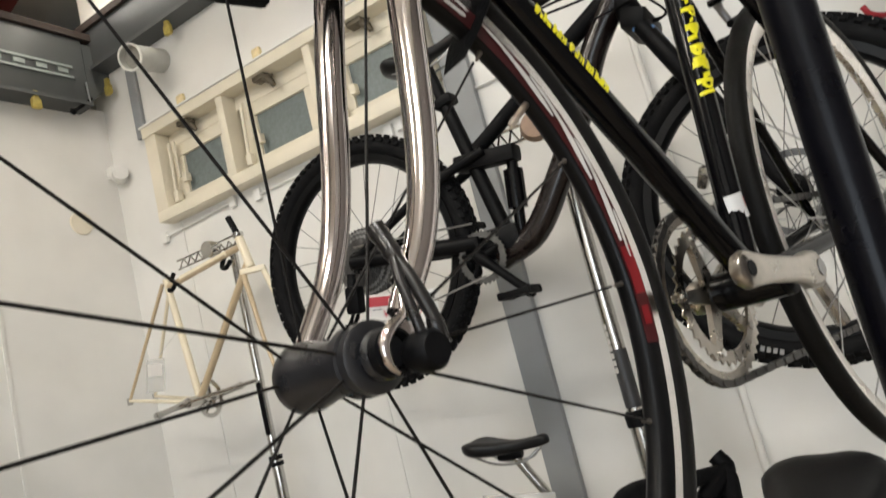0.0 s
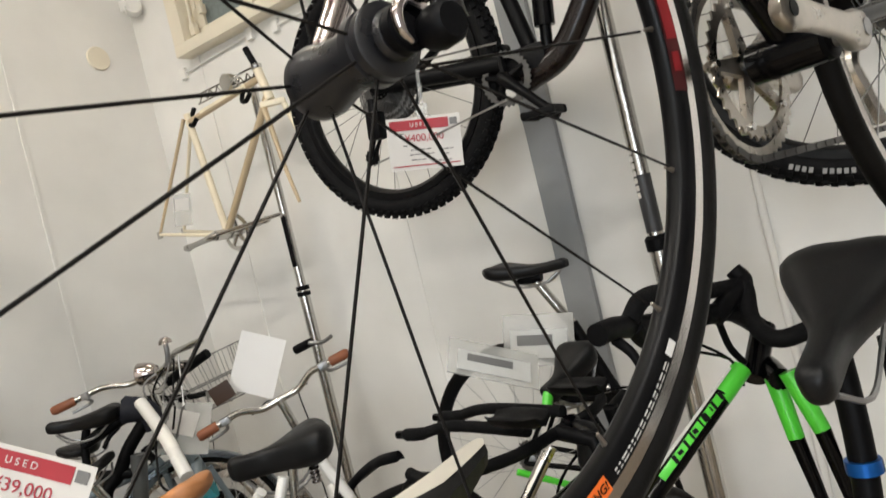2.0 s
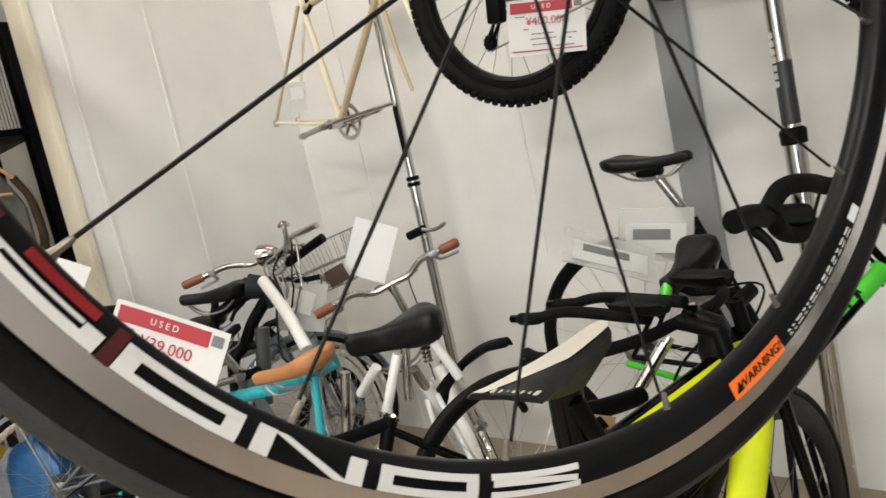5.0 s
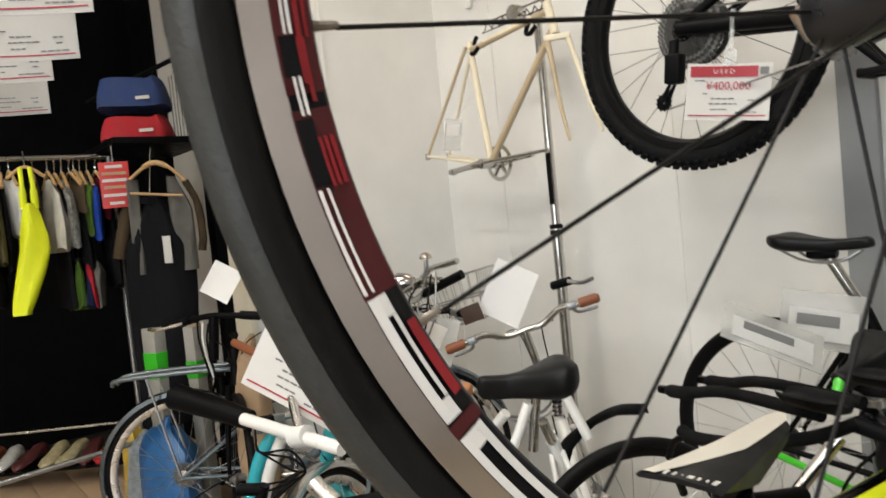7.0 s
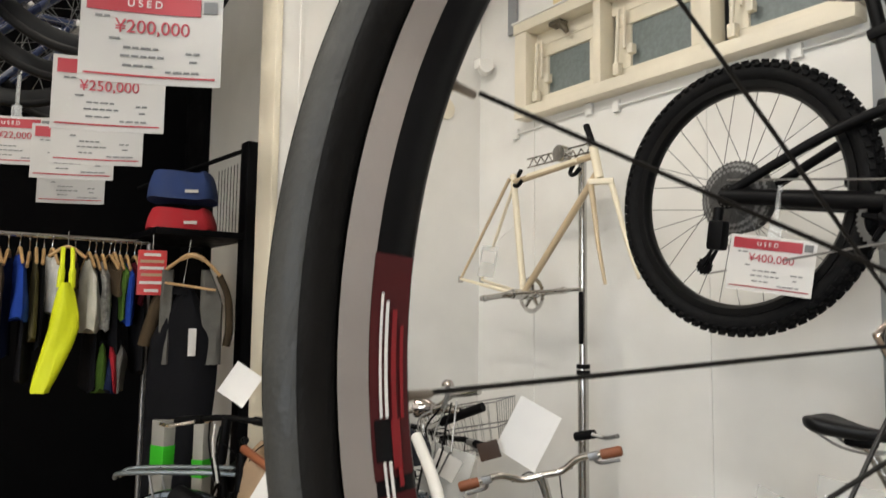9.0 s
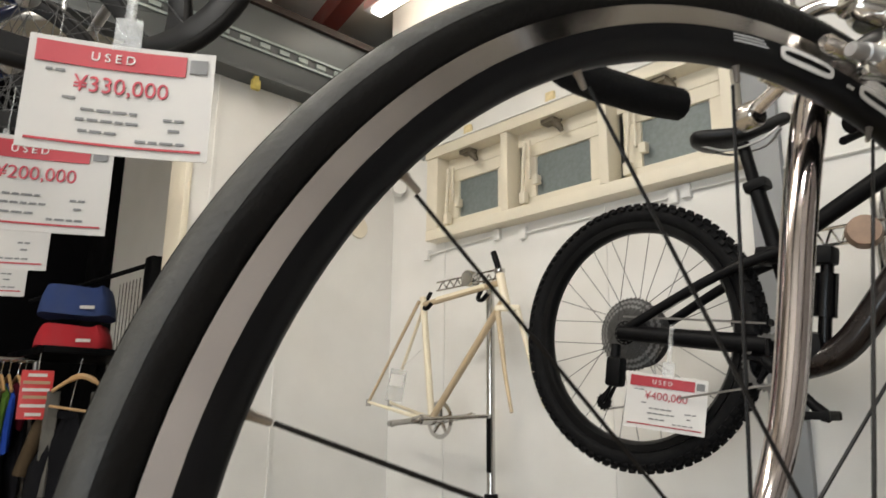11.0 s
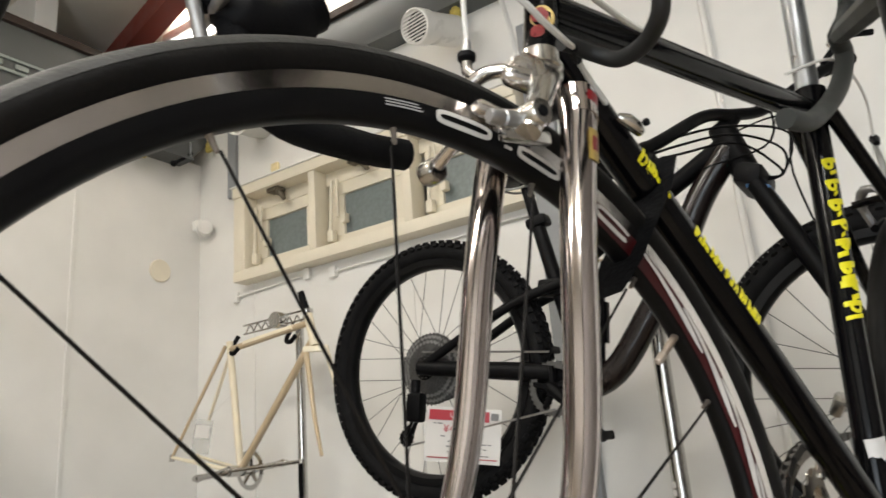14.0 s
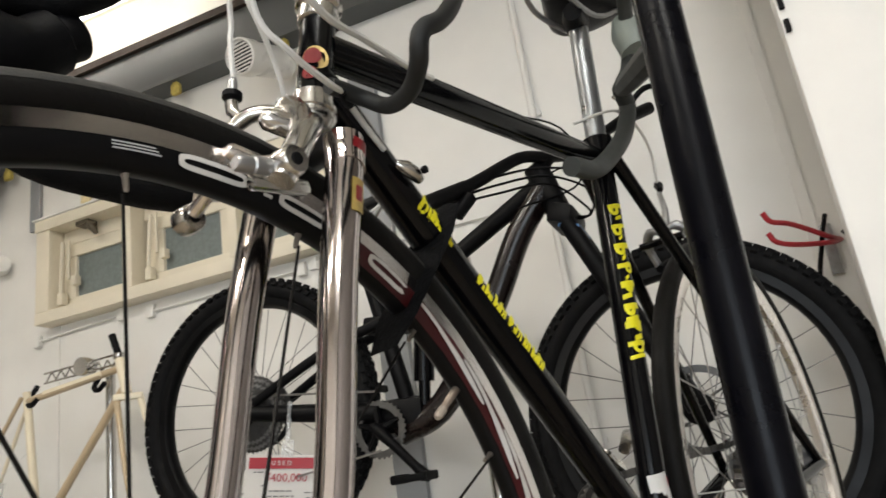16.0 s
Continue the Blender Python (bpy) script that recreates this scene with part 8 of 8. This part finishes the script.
for z_, l_ in ((0.855, 0.07), (0.84, 0.05)):
    wtube(wb_, "clamp", [(-0.72 - l_ / 2, 1.38, z_), (-0.72 + l_, 1.41, z_ + 0.01)], 0.008, DULL_STEEL)
wtube(wb_, "chain_stay", [(-0.97, 1.48, 0.655), (-0.82, 1.59, 0.555)], 0.0085, LIME, "lime green stay")
for x, y, z, yaw, tilt, roll, w, h in ((-0.925, 1.66, 0.935, 22, -8, 9, 0.185, 0.135), (-0.93, 1.43, 0.94, 66, -42, 36, 0.22, 0.105)):
    sl = thing("card_sleeve", face(x, y, z, yaw, tilt, roll), "clear plastic card sleeve with a white insert", "card holder", "card sleeves")
    part("sleeve", box((w, 0.004, h), None, None, 0.001), FILM, sl)
    part("insert", box((w * 0.8, 0.0015, h * 0.55), Matrix.Translation((0.0, -0.0035, -0.01))), mat("grey_paper", (0.55, 0.56, 0.55), 0.6), sl)
    part("insert_bar", box((w * 0.5, 0.001, h * 0.2), Matrix.Translation((-0.01, -0.005, 0.0))), GREY_INK, sl)

# bicycle with the broad black saddle nearest the stand
nb = bike("trekking_bicycle", "black trekking bicycle with a broad black saddle", pose(-0.02, 0.25, 0.09, 0, 0, 96), 1.04, 0.34, 0.035, (0.58, -0.06), (0.76, 0.3), (0.8, 0.58), ((0.07, 0.1), (0.1, 0.2)), MATT_BLACK, None, RUBBER, RIM_BLACK, SPOKE_STEEL, 28, 0.018, low_step=True, bar="none", with_saddle=False, post_m=MATT_BLACK, front=False)
nb_s = saddle(nb, (0, 0, 0), 0.25, 0.15, SADDLE_BLACK, 0, 0.075)
part("print", box((0.012, 0.016, 0.001), Matrix.Translation((0.1, 0.0, 0.0262)) @ Matrix.Rotation(radians(20), 4, "Z"), None, 0.0004), WHITE_INK, nb_s)
nb_s.matrix_local = nb.matrix_world.inverted() @ pose(-0.135, 0.875, 1.078, 0, 0, 80) @ Matrix.Rotation(radians(-24), 4, "Y")
wtube(nb, "seatpost", [(-0.154, 0.963, 1.03), (-0.151, 0.95, 0.886), (-0.165, 0.92, 0.7)], 0.016, MATT_BLACK)
wtube(nb, "seat_clamp", [(-0.151, 0.95, 0.888), (-0.1505, 0.949, 0.872)], 0.021, mat("blue_anodised", (0.01, 0.12, 0.45), 0.3, 0.7), "blue anodised seat clamp")

# carrier bicycle beside the clothes
lb = bike("carrier_bicycle", "grey bicycle with a rear carrier and chrome mudguards", stand_at(-2.5, 1.61, -126, 2), 1.0, 0.33, 0.035, (0.55, -0.03), (0.66, 0.26), (0.68, 0.3), ((0.07, 0.3), (0.1, 0.36)), mat("slate_paint", (0.1, 0.13, 0.15), 0.35, coat=0.3), None, RUBBER, ALU, SPOKE_STEEL, 28, 0.018, fenders=mat("dulled_chrome", (0.2, 0.23, 0.26), 0.22, 1.0, var=0.3), with_saddle=False, bar="none")
cr = new("carrier")
cr.parent = lb
for s in (-1, 1):
    part("carrier_rail", tube(smooth_line([(0.68, s * 0.06, 0.74), (0.9, s * 0.06, 0.75), (1.2, s * 0.055, 0.745), (1.25, s * 0.02, 0.72)], 4), 0.0095, 10), mat("carrier_grey", (0.2, 0.23, 0.25), 0.35, 0.5), cr)
    part("carrier_stay", rod((1.0, s * 0.07, 0.34), (1.1, s * 0.06, 0.74), 0.005, 6), DULL_STEEL, cr)
for x in (0.8, 0.95, 1.1):
    part("carrier_bar", rod((x, -0.06, 0.748), (x, 0.06, 0.748), 0.004, 6), DULL_STEEL, cr)

wtube(lb, "saddle_bag", [(-2.88, 0.73, 0.7), (-2.8, 0.78, 0.675), (-2.68, 0.85, 0.64), (-2.6, 0.9, 0.61)], [0.05, 0.036], MATT_BLACK, "black padded seat bag")
# black bicycle whose bars show beside the partition's end
hb_ = bike("hybrid_bicycle", "black bicycle with flat handlebar beside the white cartons", stand_at(-2.86, 0.93, 165, 3), 1.0, 0.33, 0.032, (0.55, -0.05), (0.66, 0.3), (0.68, 0.32), ((0.03, 0.36), (0.05, 0.5)), MATT_BLACK, None, RUBBER, RIM_BLACK, SPOKE_DULL, 24, 0.018, bar="none", with_saddle=False, crank=MATT_BLACK)
wtube(hb_, "handlebar", [(-3.105, 0.791, 0.942), (-2.991, 0.857, 0.96), (-2.879, 0.92, 0.972), (-2.726, 1.033, 0.96)], 0.012, MATT_BLACK)
for a, b in (((-3.105, 0.791, 0.942), (-2.99, 0.857, 0.958)), ((-2.79, 0.985, 0.968), (-2.726, 1.033, 0.96))):
    wtube(hb_, "grip", [a, b], 0.017, MATT_BLACK)
wtube(hb_, "stem", [(-2.885, 0.915, 0.97), (-2.9, 0.9, 0.8)], 0.02, MATT_BLACK)
wtube(hb_, "brake_lever", [(-3.0, 0.83, 0.95), (-3.08, 0.76, 0.93), (-3.14, 0.74, 0.93)], 0.007, ALU)
for k in range(3):
    wtube(hb_, "cable", [(-2.95 + 0.06 * k, 0.87, 0.95), (-2.86 + 0.04 * k, 0.84, 0.88), (-2.84 + 0.03 * k, 0.86, 0.75)], 0.004, CABLE_WHITE if k == 1 else MATT_BLACK, seg=6)
wtube(hb_, "grip", [(-2.788, 0.946, 0.868), (-2.58, 0.965, 0.829)], 0.016, BROWN, "brown leather grip")
price_tag(face(-2.85, 0.945, 1.1, 52, -8, 32), 0.12, 0.135, "", red=False, label="blank side of a white price card on the black handlebar", clip=False)

# cartons and bags behind the carrier bicycle
def carton(x, y, yaw, w, d, h, g0, g1):
    c = thing("carton", pose(x, y, 0, 0, 0, yaw), "tall white carton with a bright green band, standing on the floor", "carton", "cartons")
    part("body", box((w, d, h), Matrix.Translation((0, 0, h / 2)), None, 0.004), mat("white_carton", (0.33, 0.32, 0.29), 0.6, var=0.15), c)
    part("band", box((w + 0.004, d + 0.004, g1 - g0), Matrix.Translation((0, 0, (g0 + g1) / 2)), None, 0.002), mat("green_print", (0.04, 0.5, 0.02), 0.5), c, "bright green printed band")
    part("flap", box((w * 0.98, d * 0.5, 0.004), Matrix.Translation((0, d * 0.25, h + 0.003)) @ Matrix.Rotation(radians(6), 4, "X")), CARD, c)


carton(-3.46, 0.86, 20, 0.086, 0.1, 0.9, 0.675, 0.793)
carton(-3.28, 0.957, 30, 0.054, 0.06, 0.9, 0.675, 0.75)


def sack(name, label, x, y, yaw, w, d, h, material):
    b = thing(name, pose(x, y, 0, 0, 0, yaw), label, "bag")
    rng = random.Random(int(w * 1000))
    secs = []
    for z, k in ((0, 0.8), (0.04, 1), (h * 0.5, 1.05), (h * 0.8, 0.95), (h * 0.93, 0.7), (h, 0.4)):
        secs.append([((w / 2 * k + rng.uniform(-0.012, 0.012)) * math.copysign(abs(math.cos(a)) ** 0.6, math.cos(a)), (d / 2 * k + rng.uniform(-0.01, 0.01)) * math.copysign(abs(math.sin(a)) ** 0.6, math.sin(a)), z) for a in [2 * math.pi * q / 18 for q in range(18)]])
    part("body", loft(secs), material, b)
    part("knot", tube([(0, 0, h - 0.01), (0.02, 0.01, h + 0.04)], [0.03, 0.012], 8), material, b)


sack("blue_bag", "full blue plastic bag standing on the floor", -3.27, 0.79, 30, 0.25, 0.15, 0.5, mat("blue_plastic", (0.03, 0.14, 0.36), 0.35, var=0.3, bump=0.4, bscale=30))
sack("printed_bag", "white and blue printed plastic bag on the floor", -3.42, 0.73, 30, 0.13, 0.12, 0.43, mat("pale_blue_plastic", (0.4, 0.47, 0.55), 0.4, var=0.5, scale=30))
sack("yellow_bag", "yellow paper bag standing on the floor", -3.52, 0.72, 30, 0.08, 0.1, 0.49, mat("yellow_paper", (0.6, 0.4, 0.05), 0.6, var=0.2))
sack("paper_bag", "large brown paper bag beside the partition", -2.84, 1.02, 30, 0.14, 0.1, 0.84, CARD)

# pale boards under the clothes
for k in range(13):
    tagged(slab("board", (1.75, 0.178, 0.02), (-4.28, -0.92 + 0.182 * k, 0.011), PALE_BOARD, bevel=0.002), "pale tan wooden floor board", "floor board", group="floor boards", kind="structure")

# shoes on a low rail
sr = thing("shoe_rail", pose(-4.5, 0.6, 0, 0, 0, 52), "low silver rail for shoes along the black wall", "rail")
part("rail", tube([(-0.5, 0, 0.32), (0.35, 0, 0.325)], 0.008, 8), ALU, sr)
part("shelf", box((0.85, 0.2, 0.015), Matrix.Translation((-0.075, 0, 0.13)), None, 0.003), MATT_BLACK, sr)
for x in (-0.48, 0.33):
    part("leg", rod((x, 0, 0), (x, 0, 0.33), 0.01, 8), ALU, sr)


def shoe(x, material, yaw):
    s = thing("shoe", sr.matrix_world @ pose(x, 0.0, 0.138, 0, 0, yaw), "worn leather cycling shoe on the low rail shelf", "shoe", "shoes on the rail")
    secs = []
    for t, w, h in ((0, 0.02, 0.05), (0.1, 0.034, 0.09), (0.3, 0.036, 0.095), (0.5, 0.04, 0.07), (0.75, 0.046, 0.05), (0.93, 0.036, 0.04), (1.0, 0.012, 0.025)):
        secs.append([(0.13 - 0.27 * t, w * math.cos(a), h * 0.5 + h * 0.45 * math.sin(a) + 0.012) for a in [2 * math.pi * q / 12 for q in range(12)]])
    part("upper", loft(secs), material, s)
    part("sole", loft([[(0.13 - 0.27 * t, w * math.cos(a), 0.008 + 0.007 * math.sin(a)) for a in [2 * math.pi * q / 10 for q in range(10)]] for t, w in ((0, 0.022), (0.15, 0.036), (0.5, 0.036), (0.75, 0.047), (0.95, 0.035), (1, 0.012))]), RIM_BLACK, s)


CREAM_SHOE = mat("cream_leather", (0.6, 0.52, 0.3), 0.5, var=0.3, scale=40)
MAROON_SHOE = mat("maroon_leather", (0.12, 0.03, 0.03), 0.45, var=0.3, scale=40)
for x, m, yw in ((-0.42, BROWN, 80), (-0.3, WHITE_PAINT, 95), (-0.18, MAROON_SHOE, 84), (-0.05, CREAM_SHOE, 92), (0.05, CREAM_SHOE, 84), (0.15, MAROON_SHOE, 96), (0.25, RED_CLOTH, 88)):
    shoe(x, m, yw)

# bars of the mountain bicycle, turned a little
wtube(mtb, "handlebar", [(-0.5, 1.34, 2.005), (-0.43, 1.46, 2.075), (-0.36, 1.6, 2.16), (-0.31, 1.69, 2.18), (-0.25, 1.78, 2.21), (-0.13, 1.92, 2.32), (-0.06, 2.02, 2.375)], 0.0145, MATT_BLACK)
wtube(mtb, "grip", [(-0.512, 1.32, 2.0), (-0.45, 1.43, 2.055)], 0.018, MATT_BLACK)
wtube(mtb, "grip", [(-0.12, 1.94, 2.33), (-0.06, 2.02, 2.375)], 0.018, MATT_BLACK)
wtube(mtb, "brake_lever", [(-0.44, 1.45, 2.04), (-0.5, 1.42, 2.02), (-0.53, 1.33, 1.975)], 0.008, MATT_BLACK)
wtube(mtb, "brake_lever", [(-0.12, 1.9, 2.33), (-0.06, 1.9, 2.38), (0.0, 1.93, 2.385)], 0.008, MATT_BLACK)
wtube(mtb, "shifter", [(-0.44, 1.42, 2.03), (-0.47, 1.4, 1.99)], 0.016, MATT_BLACK)
for k in range(3):
    wtube(mtb, "cable", [(-0.47, 1.38 + 0.03 * k, 2.03), (-0.4, 1.5, 2.09 - 0.02 * k), (-0.3, 1.58, 2.11 - 0.02 * k), (-0.2 - 0.02 * k, 1.64, 2.08 - 0.03 * k), (-0.24, 1.67, 2.0), (-0.33, 1.69, 2.03)], 0.003, MATT_BLACK, seg=6)
part("fork_seal", box((0.05, 0.15, 0.012), mtb.matrix_world.inverted() @ Matrix.Translation((-0.281, MY, 1.974)) @ Matrix.Rotation(radians(20), 4, "Y"), None, 0.004), mat("blue_seal", (0.02, 0.1, 0.25), 0.4), mtb)

for k in range(10):
    if k == 4:
        continue
    a = radians(-117 + 2.15 * k)
    M_ = Matrix.Translation((-0.10 + 0.339 * math.cos(a), MY - 0.0315, 1.53 + 0.339 * math.sin(a))) @ Matrix.Rotation(-a - radians(90), 4, "Y")
    part("print", box((0.008, 0.002, 0.011), mtb.matrix_world.inverted() @ M_), mat("tyre_print", (0.25, 0.25, 0.25), 0.7), mtb)
